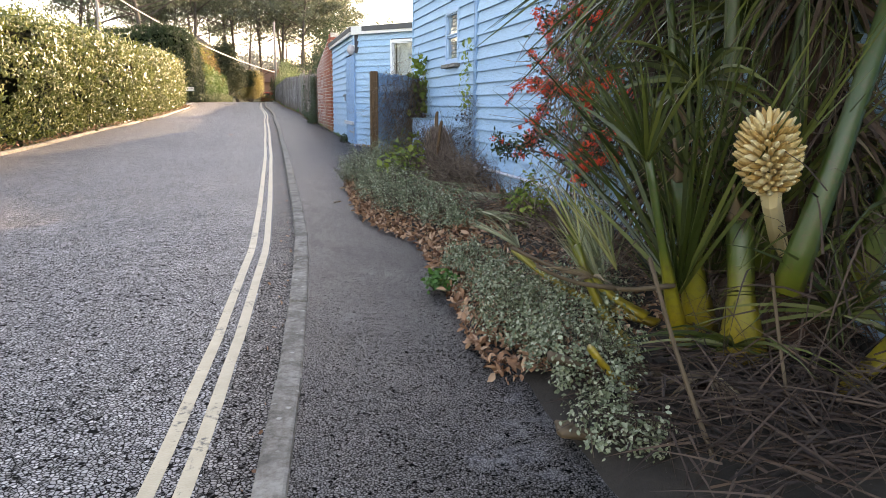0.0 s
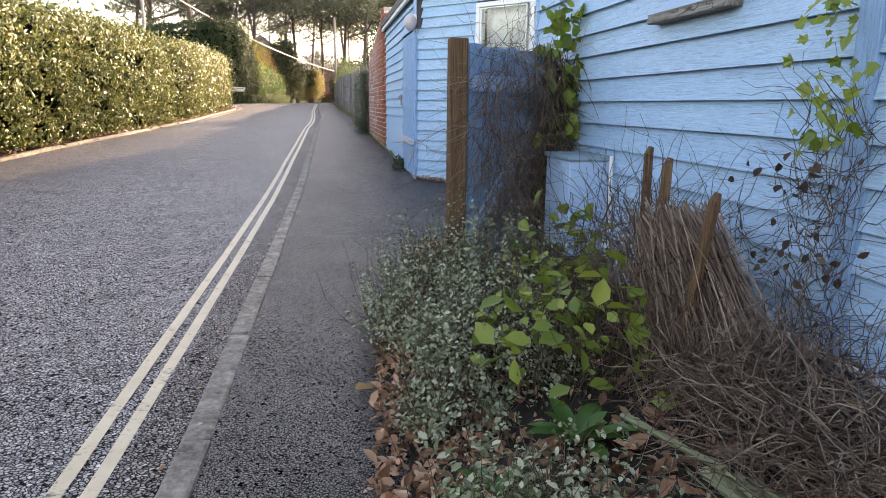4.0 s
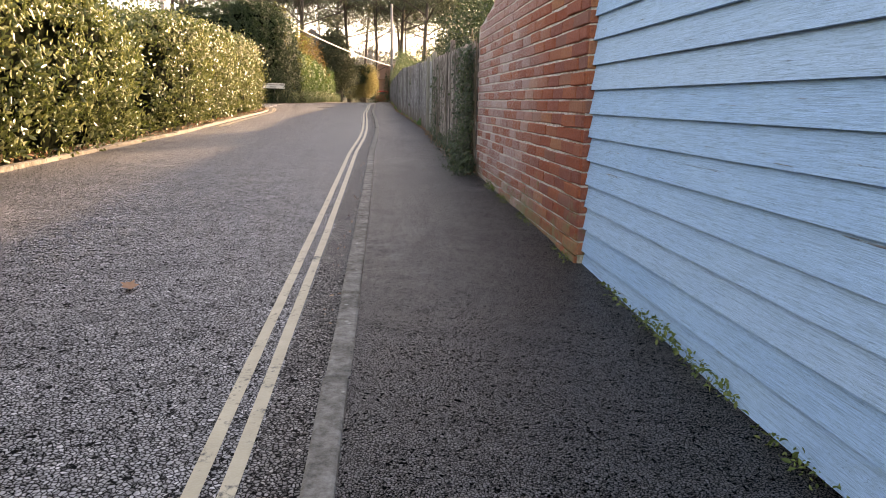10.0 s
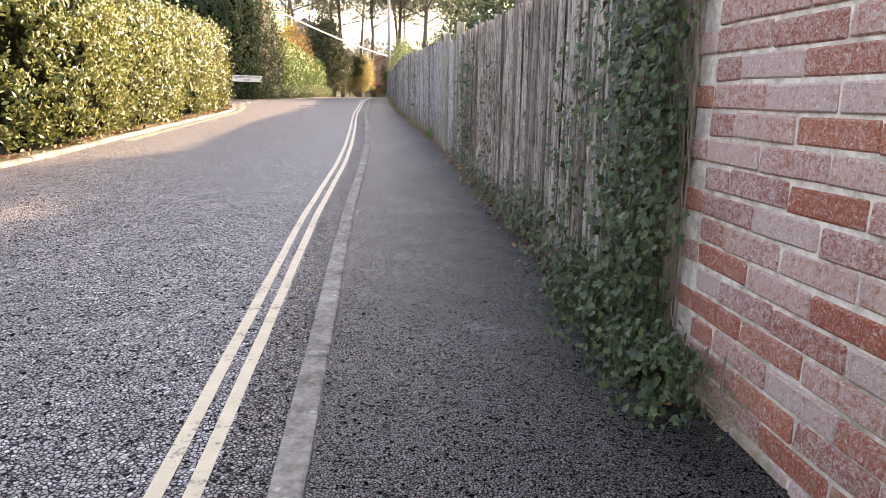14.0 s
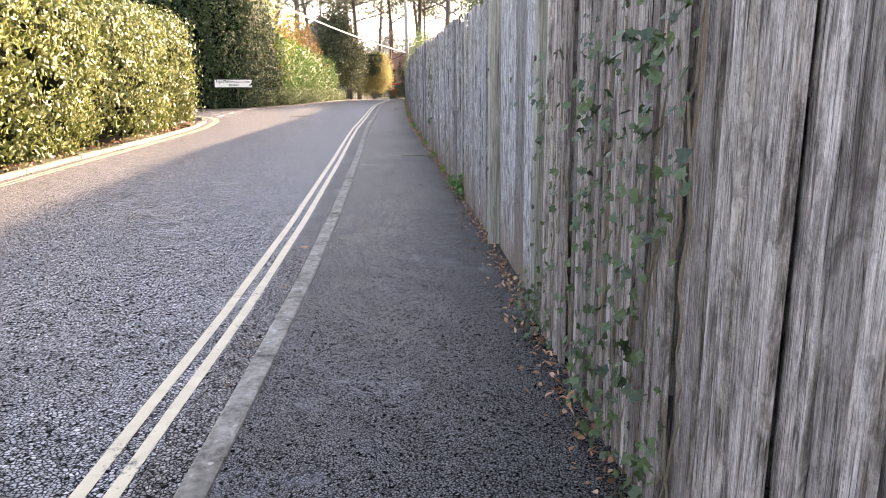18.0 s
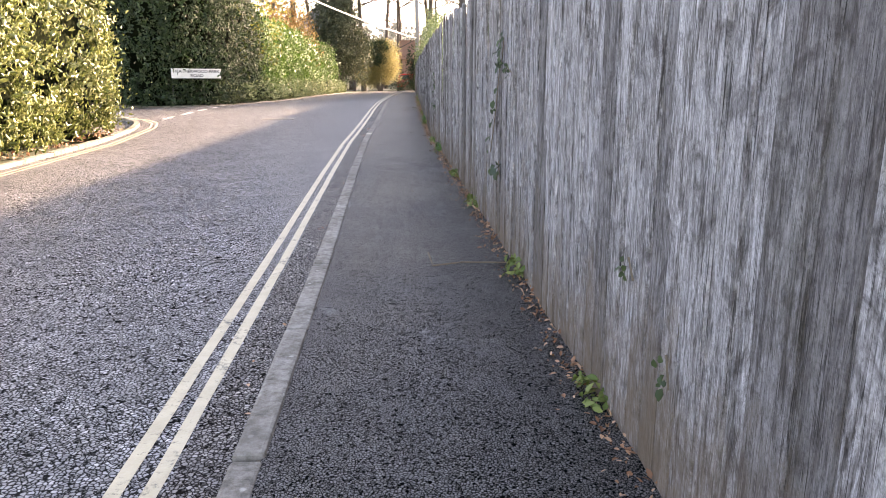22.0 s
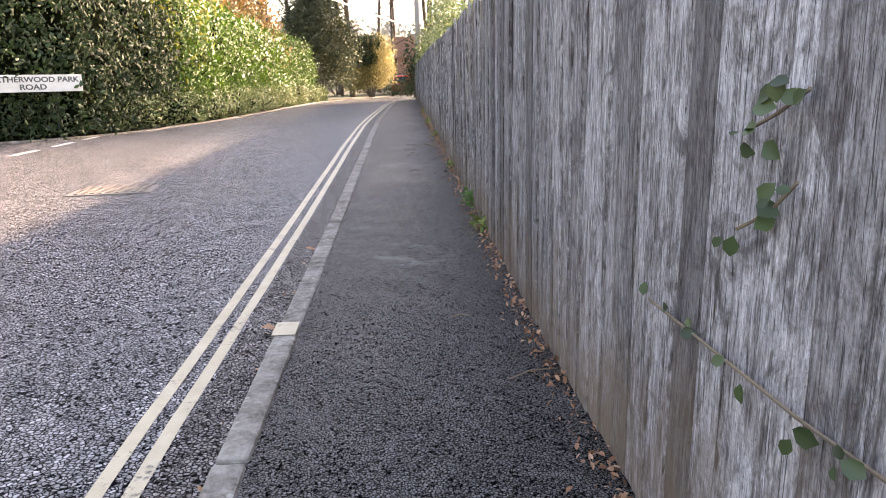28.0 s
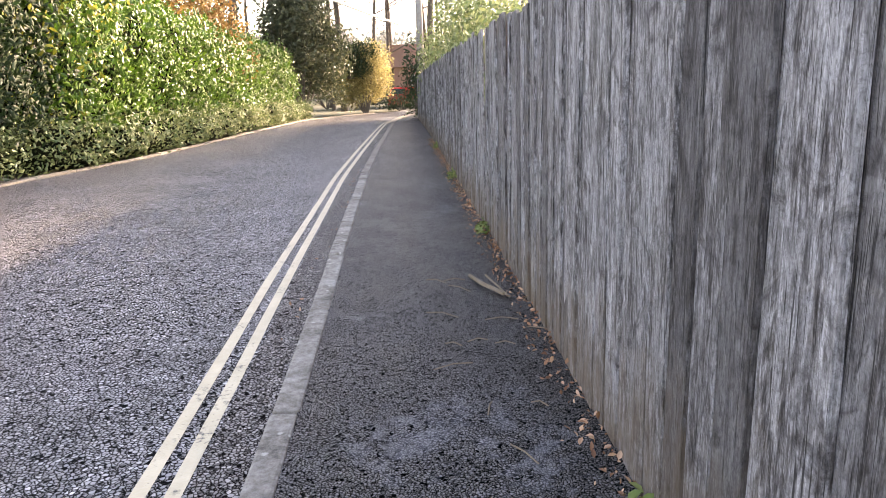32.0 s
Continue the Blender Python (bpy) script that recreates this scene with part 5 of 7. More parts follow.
a = [bm.verts.new(p) for p in ((-5.4, -0.4, 3.1), (0.4, -0.4, 3.1), (0.4, 8.4, 3.1), (-5.4, 8.4, 3.1), (-5.4, 4, 5.2), (0.4, 4, 5.2))]
for q in ((0, 1, 5, 4), (2, 3, 4, 5), (0, 4, 3), (1, 2, 5), (3, 2, 1, 0)):
    bm.faces.new([a[i] for i in q])
part("roof", bm, plain("brown_roof_tiles", (0.20, 0.11, 0.08), None, 0.9), house)
for wx in (-3.6, -1.6):
    w = part("window", box(wx, -0.06, 1.2, wx + 1.1, 0.04, 2.5, 0.01), M_WHITE, house, "white framed window")
    part("pane", box(wx + 0.1, -0.075, 1.3, wx + 1.0, -0.062, 2.4), plain("dark_pane", (0.05, 0.06, 0.07), None, 0.1) if wx == -3.6 else bpy.data.materials["dark_pane"], w)
tagged(house, "red brick house with tiled roof beyond the bend", "house")
far_house = empty("house", -11.0, 152, hill_z(-11, 152) - 0.3)
part("wall", box(-4.5, 0, 0, 4.5, 8, 7.0), plain("grey_render", (0.34, 0.33, 0.33), (0.28, 0.27, 0.27), 0.9, 2.0), far_house)
bm = bmesh.new()
a = [bm.verts.new(q) for q in ((-4.9, -0.4, 6.9), (4.9, -0.4, 6.9), (4.9, 8.4, 6.9), (-4.9, 8.4, 6.9), (0, -0.4, 10.6), (0, 8.4, 10.6))]
for q in ((0, 1, 4), (2, 3, 5), (1, 2, 5, 4), (3, 0, 4, 5), (3, 2, 1, 0)):
    bm.faces.new([a[i] for i in q])
part("roof", bm, plain("grey_roof_slates", (0.17, 0.16, 0.165), None, 0.8), far_house)
for wx, wz in ((-3.2, 4.3), (0.6, 4.3), (-3.2, 1.4), (0.6, 1.4), (-0.6, 7.6)):
    w = part("window", box(wx, -0.06, wz, wx + 1.4, 0.04, wz + 1.3, 0.01), M_WHITE, far_house, "white framed window")
    part("pane", box(wx + 0.12, -0.075, wz + 0.12, wx + 1.28, -0.062, wz + 1.18), bpy.data.materials["dark_pane"], w)
tagged(far_house, "grey gabled house standing on the wooded hillside", "house")

# ---- the bed: palm, pyracantha, dead straw, catmint ----
def arr(*v):
    return np.array(v, float)


M_PALMSTEM = Mat("palm_leaf_stalk", 0.4, spec=0.5)
sx = M_PALMSTEM.n.new("ShaderNodeSeparateXYZ")
M_PALMSTEM.l.new(M_PALMSTEM.world(), sx.inputs[0])
hz = M_PALMSTEM.math("ADD", M_PALMSTEM.math("SUBTRACT", sx.outputs["Z"], 0.0), M_PALMSTEM.math("MULTIPLY", M_PALMSTEM.noise(6, 4), 0.25))
cc = M_PALMSTEM.ramp(hz, (0.34, (0.31, 0.19, 0.010)), (0.58, (0.19, 0.165, 0.014)), (0.78, (0.055, 0.082, 0.010)), (1.05, (0.032, 0.060, 0.010)))
M_PALMSTEM.color(M_PALMSTEM.mix(M_PALMSTEM.ramp(M_PALMSTEM.noise(35, 5, 0.7), (0.5, 0.0), (0.75, 0.7)), cc, (0.10, 0.06, 0.03)))
M_PALMSTEM.bump(M_PALMSTEM.noise(60, 4, 0.6), 0.2, 0.003)
M_PALMSTEM = M_PALMSTEM.m
M_PALMLEAF = leaf_mat("palm_leaf", (0.018, 0.028, 0.005), (0.046, 0.066, 0.012), (0.12, 0.135, 0.030), 0.4, 0.2)
M_DEADPALM = leaf_mat("dead_palm_leaf", (0.065, 0.040, 0.022), (0.155, 0.105, 0.060), (0.31, 0.24, 0.15), 0.8, 0.15)
M_GREYGREEN = leaf_mat("faded_green_leaf", (0.13, 0.155, 0.08), (0.26, 0.28, 0.15), (0.44, 0.44, 0.27), 0.6, 0.15)
M_STRAPGREEN = leaf_mat("yellowing_palm_blade", (0.06, 0.085, 0.015), (0.14, 0.16, 0.035), (0.30, 0.27, 0.10), 0.5, 0.2)
M_DEBRIS = leaf_mat("dark_palm_debris", (0.022, 0.013, 0.010), (0.050, 0.030, 0.022), (0.12, 0.078, 0.055), 0.9, 0.05)
M_FIBRE = plain("palm_fibre", (0.075, 0.035, 0.020), (0.03, 0.016, 0.012), 0.95, 18.0, bump=0.9)
M_STRAW = leaf_mat("dead_straw", (0.085, 0.052, 0.040), (0.20, 0.135, 0.10), (0.40, 0.30, 0.225), 0.85, 0.1)
M_TWIG = leaf_mat("dead_twigs", (0.045, 0.030, 0.022), (0.10, 0.068, 0.048), (0.18, 0.13, 0.09), 0.9, 0.0)
M_CATMINT = leaf_mat("grey_green_catmint", (0.065, 0.085, 0.042), (0.20, 0.23, 0.13), (0.47, 0.49, 0.35), 0.7, 0.2)
M_FRESH = leaf_mat("fresh_green_leaf", (0.025, 0.09, 0.015), (0.06, 0.17, 0.03), (0.13, 0.28, 0.06), 0.4, 0.3)
M_LIME = leaf_mat("lime_climber_leaf", (0.09, 0.15, 0.02), (0.18, 0.25, 0.035), (0.32, 0.36, 0.07), 0.45, 0.35)
M_BERRY = plain("orange_red_berry", (0.78, 0.045, 0.015), (0.86, 0.10, 0.03), 0.35, 40, bump=0)
M_LITTER = leaf_mat("dead_brown_leaf", (0.12, 0.055, 0.03), (0.33, 0.165, 0.09), (0.60, 0.39, 0.255), 0.85, 0.1)
M_STEMRED = leaf_mat("dead_reddish_stem", (0.09, 0.052, 0.036), (0.22, 0.145, 0.10), (0.38, 0.28, 0.20), 0.9, 0.0)
M_BINDWEED = leaf_mat("soft_green_leaf", (0.06, 0.10, 0.03), (0.11, 0.17, 0.05), (0.18, 0.25, 0.09), 0.45, 0.3)
M_IVY = leaf_mat("ivy_leaf", (0.012, 0.026, 0.008), (0.027, 0.054, 0.015), (0.062, 0.096, 0.030), 0.5, 0.12)


def stalk(a, b, w0, w1, bow=0.06, n=7):
    """A flattened palm leaf stalk from a to b, broad at its foot."""
    a, b = Vector(a), Vector(b)
    bm = bmesh.new()
    d = (b - a).normalized()
    side = d.cross(Vector((0, 0, 1)) if abs(d.z) < 0.9 else Vector((0.6, 0.8, 0))).normalized()
    up = side.cross(d)
    rows = []
    for i in range(n + 1):
        u = i / n
        c = a.lerp(b, u) - up * bow * math.sin(math.pi * u)
        w = (w0 + (w1 - w0) * min(1, u * 1.8)) * 0.5
        t = w * 0.45 + 0.006
        rows.append([bm.verts.new(c + side * w * x + up * t * y) for x, y in ((-1, 0.15), (-0.6, 0.75), (0, 0.55), (0.6, 0.75), (1, 0.15), (0.55, -0.8), (-0.55, -0.8))])
    for p, q in zip(rows, rows[1:]):
        for s in range(7):
            bm.faces.new((p[s], p[(s + 1) % 7], q[(s + 1) % 7], q[s]))
    bm.faces.new(rows[0][::-1])
    bm.faces.new(rows[-1])
    bmesh.ops.recalc_face_normals(bm, faces=bm.faces)
    return bm


def fan(tip, d, count, length, width, droop, spread=1.9):
    """Blades of one fan leaf from tip, opening round direction d. Returns a mesh."""
    d = np.array(Vector(d).normalized())
    side = unit(np.cross(d, (0.1, 0.2, 1.0)))
    ang = np.linspace(-spread, spread, count) + RNG.normal(0, 0.05, count)
    dirs = np.cos(ang)[:, None] * d + np.sin(ang)[:, None] * side + RNG.normal(0, 0.08, (count, 3))
    ln = length * (0.75 + 0.3 * np.cos(ang * 0.7)) * RNG.uniform(0.85, 1.1, count)
    return blades("fan", np.repeat(np.array([tip], float), count, 0), dirs, ln, width, droop, 5)


PALM = (2.05, 2.35)
palm = empty("fan_palm", PALM[0], PALM[1], bed_z(*PALM))
tagged(palm, "large fan palm with yellow-green stalks and dead lower leaves", "palm")
pinv = palm.matrix_basis.inverted()


def on_palm(bm_or_me, name, material, label="", smooth=True):
    ob = part(name, bm_or_me, material, palm, label, smooth=smooth)
    ob.data.transform(pinv)
    return ob


trunk = tube([(2.12, 2.42, 0.0), (2.15, 2.45, 0.35), (2.2, 2.5, 0.8), (2.25, 2.55, 1.5)], [0.30, 0.27, 0.2, 0.14], 14)
for vert in trunk.verts:
    vert.co += Vector((noise.noise(vert.co * 9), noise.noise(vert.co * 9 + Vector((5, 0, 0))), 0)) * 0.06
on_palm(trunk, "trunk", M_FIBRE, "dark brown fibrous trunk")
tf = RNG.uniform(0, 2 * math.pi, 900)
tz = RNG.uniform(0.05, 1.3, 900)
base = np.stack([2.13 + 0.24 * np.cos(tf), 2.43 + 0.24 * np.sin(tf), tz], 1)
ob = on_palm(wires("fibres", base, np.stack([np.cos(tf), np.sin(tf), RNG.normal(-0.1, 0.7, 900)], 1), RNG.uniform(0.08, 0.32, 900), 0.003, 0.35, 5), "fibre_mat", M_TWIG)
ob["kind"] = "stuff"
STALKS = [
    ((1.84, 2.24, 0.10), (1.79, 2.29, 0.80), 0.25, 0.10), ((1.83, 2.50, 0.20), (1.66, 2.50, 0.92), 0.16, 0.085), ((1.62, 2.46, 0.06), (1.29, 2.66, 0.63), 0.17, 0.065), ((1.72, 2.69, 0.24), (1.28, 3.39, 0.455), 0.075, 0.045),
    ((1.56, 2.20, 0.08), (1.14, 2.20, 0.34), 0.13, 0.05), ((1.80, 2.02, 0.55), (2.12, 2.02, 1.66), 0.11, 0.07), ((2.00, 2.62, 0.40), (1.90, 2.62, 1.95), 0.13, 0.07),
    ((1.70, 1.90, 0.12), (2.24, 1.90, 0.44), 0.20, 0.09), ((2.10, 2.45, 0.40), (2.12, 2.45, 2.0), 0.14, 0.06), ((2.20, 2.60, 0.5), (2.36, 2.62, 2.2), 0.12, 0.05),
    ((1.74, 2.50, 0.15), (1.44, 2.41, 1.05), 0.10, 0.035), ((2.30, 2.20, 0.4), (2.42, 2.12, 1.7), 0.14, 0.055), ((1.90, 2.75, 0.45), (1.72, 2.80, 1.75), 0.09, 0.035),
    ((1.62, 2.62, 0.30), (1.36, 2.90, 0.62), 0.08, 0.04), ((1.96, 2.36, 0.55), (2.02, 2.30, 1.20), 0.12, 0.05)]
for a, b, w0, w1 in STALKS:
    on_palm(stalk(a, b, w0, w1), "leaf_stalk", M_PALMSTEM)
for a, b, w0, w1 in (((1.50, 2.32, 0.16), (1.03, 2.30, 0.28), 0.12, 0.07), ((1.36, 2.12, 0.08), (0.98, 2.10, 0.10), 0.10, 0.06), ((1.50, 2.85, 0.42), (1.20, 3.20, 0.51), 0.03, 0.02), ((1.60, 2.40, 0.50), (1.22, 2.42, 0.52), 0.03, 0.02), ((1.79, 2.29, 0.78), (1.73, 2.27, 0.92), 0.11, 0.02), ((1.66, 2.50, 0.90), (1.60, 2.48, 1.08), 0.07, 0.015), ((1.98, 2.60, 0.85), (1.66, 2.60, 1.25), 0.09, 0.03), ((1.32, 1.62, 0.06), (1.27, 2.06, 0.70), 0.018, 0.014), ((1.62, 1.66, 0.05), (1.76, 2.05, 0.62), 0.016, 0.012), ((1.28, 2.02, 0.10), (0.94, 2.00, 0.13), 0.10, 0.06), ((1.30, 2.35, 0.52), (0.98, 2.35, 0.62), 0.028, 0.012)):
    on_palm(stalk(a, b, w0, w1, 0.02), "cut_stalk", M_DEADPALM, "dry brown cut leaf stalk")
for tip, d, n, ln, w, dr, mat in (
    ((1.86, 2.42, 1.95), (-0.3, 0.5, -0.2), 26, 1.0, 0.030, 0.35, M_PALMLEAF), ((2.42, 2.12, 2.1), (0.3, 0.3, -0.3), 26, 1.1, 0.030, 0.3, M_PALMLEAF),
    ((1.72, 2.55, 2.0), (-0.45, -0.1, -0.3), 34, 0.6, 0.028, 0.45, M_PALMLEAF), ((2.32, 2.62, 2.2), (0.1, 0.2, -0.5), 38, 1.3, 0.03, 0.3, M_PALMLEAF),
    ((1.74, 2.55, 1.3), (-0.4, 0.0, 0.5), 26, 0.55, 0.026, 0.5, M_PALMLEAF),
    ((1.88, 2.55, 0.45), (-0.24, 0.0, 0.95), 44, 1.35, 0.022, 0.10, M_PALMLEAF), ((2.05, 2.55, 0.55), (-0.10, 0.0, 0.98), 44, 1.25, 0.024, 0.12, M_PALMLEAF), ((2.15, 2.35, 0.45), (0.05, -0.1, 0.95), 40, 1.2, 0.026, 0.12, M_PALMLEAF),
    ((1.30, 2.65, 0.62), (-0.08, 0.6, 0.75), 9, 0.50, 0.009, 0.12, M_STRAPGREEN), ((1.46, 2.62, 0.52), (-0.25, 0.5, 0.75), 9, 0.60, 0.010, 0.12, M_STRAPGREEN), ((1.30, 2.52, 0.52), (-0.6, 0.1, 0.35), 12, 0.26, 0.014, 0.3, M_DEADPALM), ((1.44, 2.40, 1.00), (-0.3, 0.0, 0.8), 24, 0.55, 0.020, 0.25, M_PALMLEAF),
    ((1.75, 2.2, 0.30), (-0.5, -0.4, 0.45), 20, 0.55, 0.014, 0.4, M_PALMLEAF), ((2.1, 2.05, 0.45), (-0.3, -0.4, 0.7), 26, 0.7, 0.018, 0.3, M_PALMLEAF),
    ((1.66, 2.45, 0.45), (-0.14, 0.1, 0.95), 30, 1.3, 0.020, 0.15, M_PALMLEAF),
    ((2.2, 2.6, 1.2), (-0.3, 0.6, -0.5), 26, 0.8, 0.024, 0.4, M_DEADPALM),
    ((1.8, 2.75, 0.50), (-0.2, 0.2, 0.5), 14, 0.30, 0.014, 0.3, M_DEADPALM), ((2.5, 2.5, 1.5), (0.2, 0.5, 0.1), 34, 0.9, 0.026, 0.5, M_PALMLEAF),
    ((2.35, 2.8, 1.9), (-0.5, -0.1, -0.6), 40, 0.8, 0.03, 0.35, M_PALMLEAF), ((2.1, 2.7, 1.6), (-0.4, 0.0, 0.3), 30, 0.6, 0.026, 0.6, M_PALMLEAF), ((2.5, 2.2, 0.8), (0.1, -0.6, 0.4), 26, 0.9, 0.026, 0.5, M_PALMLEAF)):
    on_palm(fan(tip, d, n, ln, w, dr, 0.75 if d[2] > 0.7 else 1.9), "fan_leaf", mat, "faded dead fan leaf" if mat is M_DEADPALM else "", False)
for i in range(16):
    a = random.uniform(-0.9, 0.9)
    c = (2.3 + random.uniform(-0.1, 0.3), 2.5 + random.uniform(-0.2, 0.35), random.uniform(0.5, 2.4))
    on_palm(fan(c, (math.cos(a) * 0.6 - 0.1, math.sin(a) * 0.4, random.uniform(-0.9, 0.4)), 30, random.uniform(0.5, 0.8), 0.024, random.uniform(0.2, 0.6), 1.4), "fan_leaf", random.choice((M_PALMLEAF, M_PALMLEAF, M_DEADPALM)), "", False)
for i in range(26):
    c = (2.32 + random.uniform(-0.1, 0.1), 3.5 + random.uniform(-0.25, 0.4), random.uniform(0.7, 2.5))
    on_palm(fan(c, (random.uniform(-0.35, 0.1), random.uniform(-0.3, 0.25), -0.9), 36, random.uniform(0.4, 0.7), 0.018, 0.2, 0.9), "hanging_leaf", M_DEBRIS, "dead dark brown hanging leaf", False)
for i in range(16):
    c = (2.12 + random.uniform(-0.12, 0.2), 2.42 + random.uniform(-0.1, 0.1), random.uniform(0.55, 2.1))
    on_palm(fan(c, (random.uniform(-0.5, 0.3), random.uniform(-0.4, 0.2), -0.9), 24, random.uniform(0.4, 0.7), 0.022, 0.3, 1.2), "hanging_leaf", random.choice((M_DEBRIS, M_DEBRIS, M_PALMLEAF)), "dead dark brown hanging leaf", False)
n = 320
on_palm(blades("loose", np.stack([RNG.uniform(1.7, 2.5, n), RNG.uniform(1.7, 2.9, n), RNG.uniform(0.05, 1.0, n)], 1), RNG.normal(0, 1, (n, 3)) + arr(-0.3, 0, 0.2), RNG.uniform(0.2, 0.6, n), 0.008, 0.5, 4), "dead_foliage", M_DEBRIS, "loose dry hanging blades", False)["kind"] = "stuff"
# overhead fans, out of view, added to shade the palm and the bed
for i in range(9):
    a = i * 2.4
    c = (1.85 + 0.45 * math.cos(a) * (i % 3) / 2, 1.85 + 0.5 * math.sin(a) * (i % 3) / 2, random.uniform(2.05, 2.6))
    on_palm(fan(c, (math.cos(a), math.sin(a), random.uniform(-0.1, 0.3)), 40, random.uniform(0.8, 1.1), 0.042, 0.25, 1.7), "fan_leaf", M_PALMLEAF, "", False)
# withered fans lying round the foot of the palm
for i in range(7):
    a = random.uniform(2.3, 4.2)
    c = (random.uniform(1.32, 1.75), random.uniform(2.0, 3.0), random.uniform(0.12, 0.26))
    on_palm(fan(c, (math.cos(a), math.sin(a) * 0.6, random.uniform(-0.35, 0.25)), 16, random.uniform(0.22, 0.42), 0.018, 0.35, 0.9), "withered_leaf", random.choice((M_DEADPALM, M_DEBRIS)), "withered brown fan leaf", False)
# cream flower head
flower = bmesh.new()
fc = Vector((1.74, 2.10, 1.03))
axis = Vector((-0.35, -0.25, 0.9)).normalized()
fu = axis.orthogonal().normalized()
fv2 = axis.cross(fu)
for i in range(190):
    u = i / 190
    a = i * 2.39996
    zz = (0.5 - u) * 0.25
    rr = 0.105 * math.sqrt(max(0.05, 1 - ((u - 0.55) / 0.6) ** 2))
    p0 = fc + axis * zz + (fu * math.cos(a) + fv2 * math.sin(a)) * rr * 0.55
    p1 = fc + axis * (zz + 0.02 + 0.03 * (1 - u)) + (fu * math.cos(a) + fv2 * math.sin(a)) * (rr + random.uniform(0, 0.018))
    join(flower, tube([p0, p0.lerp(p1, 0.6), p1], [0.011, 0.012, 0.004], 5))
join(flower, tube([Vector((2.05, 2.35, 0.62)), fc - axis * 0.18, fc - axis * 0.05, fc + axis * 0.1], [0.035, 0.035, 0.05, 0.04], 8))
kf = Mat("cream_flower_scales", 0.6)
kf.color(kf.ramp(kf.island(), (0.0, (0.42, 0.24, 0.07)), (0.5, (0.62, 0.44, 0.19)), (1.0, (0.72, 0.60, 0.36))))
on_palm(flower, "flower_head", kf.m, "cream and orange cone-shaped flower head", False)


# pyracantha against the wall
def octa(points, radius):
    o = np.array([(1, 0, 0), (-1, 0, 0), (0, 1, 0), (0, -1, 0), (0, 0, 1), (0, 0, -1)], float)
    f = np.array([(0, 2, 4), (2, 1, 4), (1, 3, 4), (3, 0, 4), (2, 0, 5), (1, 2, 5), (3, 1, 5), (0, 3, 5)])
    n = len(points)
    v = points[:, None] + o[None] * (radius * RNG.uniform(0.75, 1.2, (n, 1, 1)))
    return quick_mesh("berries", v.reshape(-1, 3), (np.arange(n)[:, None, None] * 6 + f[None]).reshape(-1, 3))


pyra = empty("pyracantha", 2.3, 4.4, bed_z(2.3, 4.4))
tagged(pyra, "pyracantha bush with clusters of orange-red berries against the wall", "shrub")
qinv = pyra.matrix_basis.inverted()
# arching sprays: path as (y, z) close to the wall, berry count for each step, share of leaves
SPRAYS = (
    (((2.22, 5.15, 1.35), (2.14, 5.35, 1.4), (2.08, 5.5, 1.34), (2.02, 5.62, 1.21)), 1.0, 0.1), (((5.20, 1.38), (5.20, 1.23), (5.20, 1.11), (5.25, 0.95), (5.09, 0.91)), 2.2, 0.5),
    (((2.18, 5.15, 1.14), (2.08, 5.25, 1.08), (1.98, 5.37, 1.03)), 0.5, 0.05), (((2.2, 4.95, 1.01), (2.06, 5.1, 0.95), (1.94, 5.11, 0.89), (1.82, 5.13, 0.87), (1.76, 5.07, 0.97)), 0.5, 2.2), (((2.02, 5.06, 0.87), (1.96, 5.05, 0.84), (1.8, 5.12, 0.84)), 0.6, 0.3),
    (((5.07, 1.36), (5.26, 1.50), (5.42, 1.61)), 1.1, 0.5), (((4.35, 1.37), (4.42, 1.31), (4.64, 1.30), (4.87, 1.32), (5.15, 1.35)), 1.7, 0.8), (((4.46, 1.24), (4.56, 1.16)), 1.4, 0.2),
    (((4.68, 1.14), (4.87, 1.03)), 1.0, 0.2), (((4.36, 0.82), (4.48, 0.85), (4.70, 0.85), (4.84, 0.86), (4.98, 0.86)), 1.0, 0.3), (((4.04, 0.92), (4.18, 0.88), (4.29, 0.85), (4.38, 0.73)), 1.8, 1.2),
    (((4.06, 1.13), (4.10, 1.04), (4.20, 0.99), (4.35, 0.91)), 1.6, 1.2), (((4.11, 1.41), (4.22, 1.38)), 1.8, 0.5), (((4.3, 1.75), (4.7, 1.85), (5.1, 1.80)), 1.2, 1.0), (((4.1, 2.1), (4.6, 2.2), (5.0, 2.1)), 1.0, 1.0),
    (((4.9, 1.5), (5.2, 1.7), (5.3, 1.95)), 1.2, 0.8), (((3.7, 1.2), (3.9, 1.3), (4.0, 1.2)), 0.8, 1.5))
bp, lp = [], []
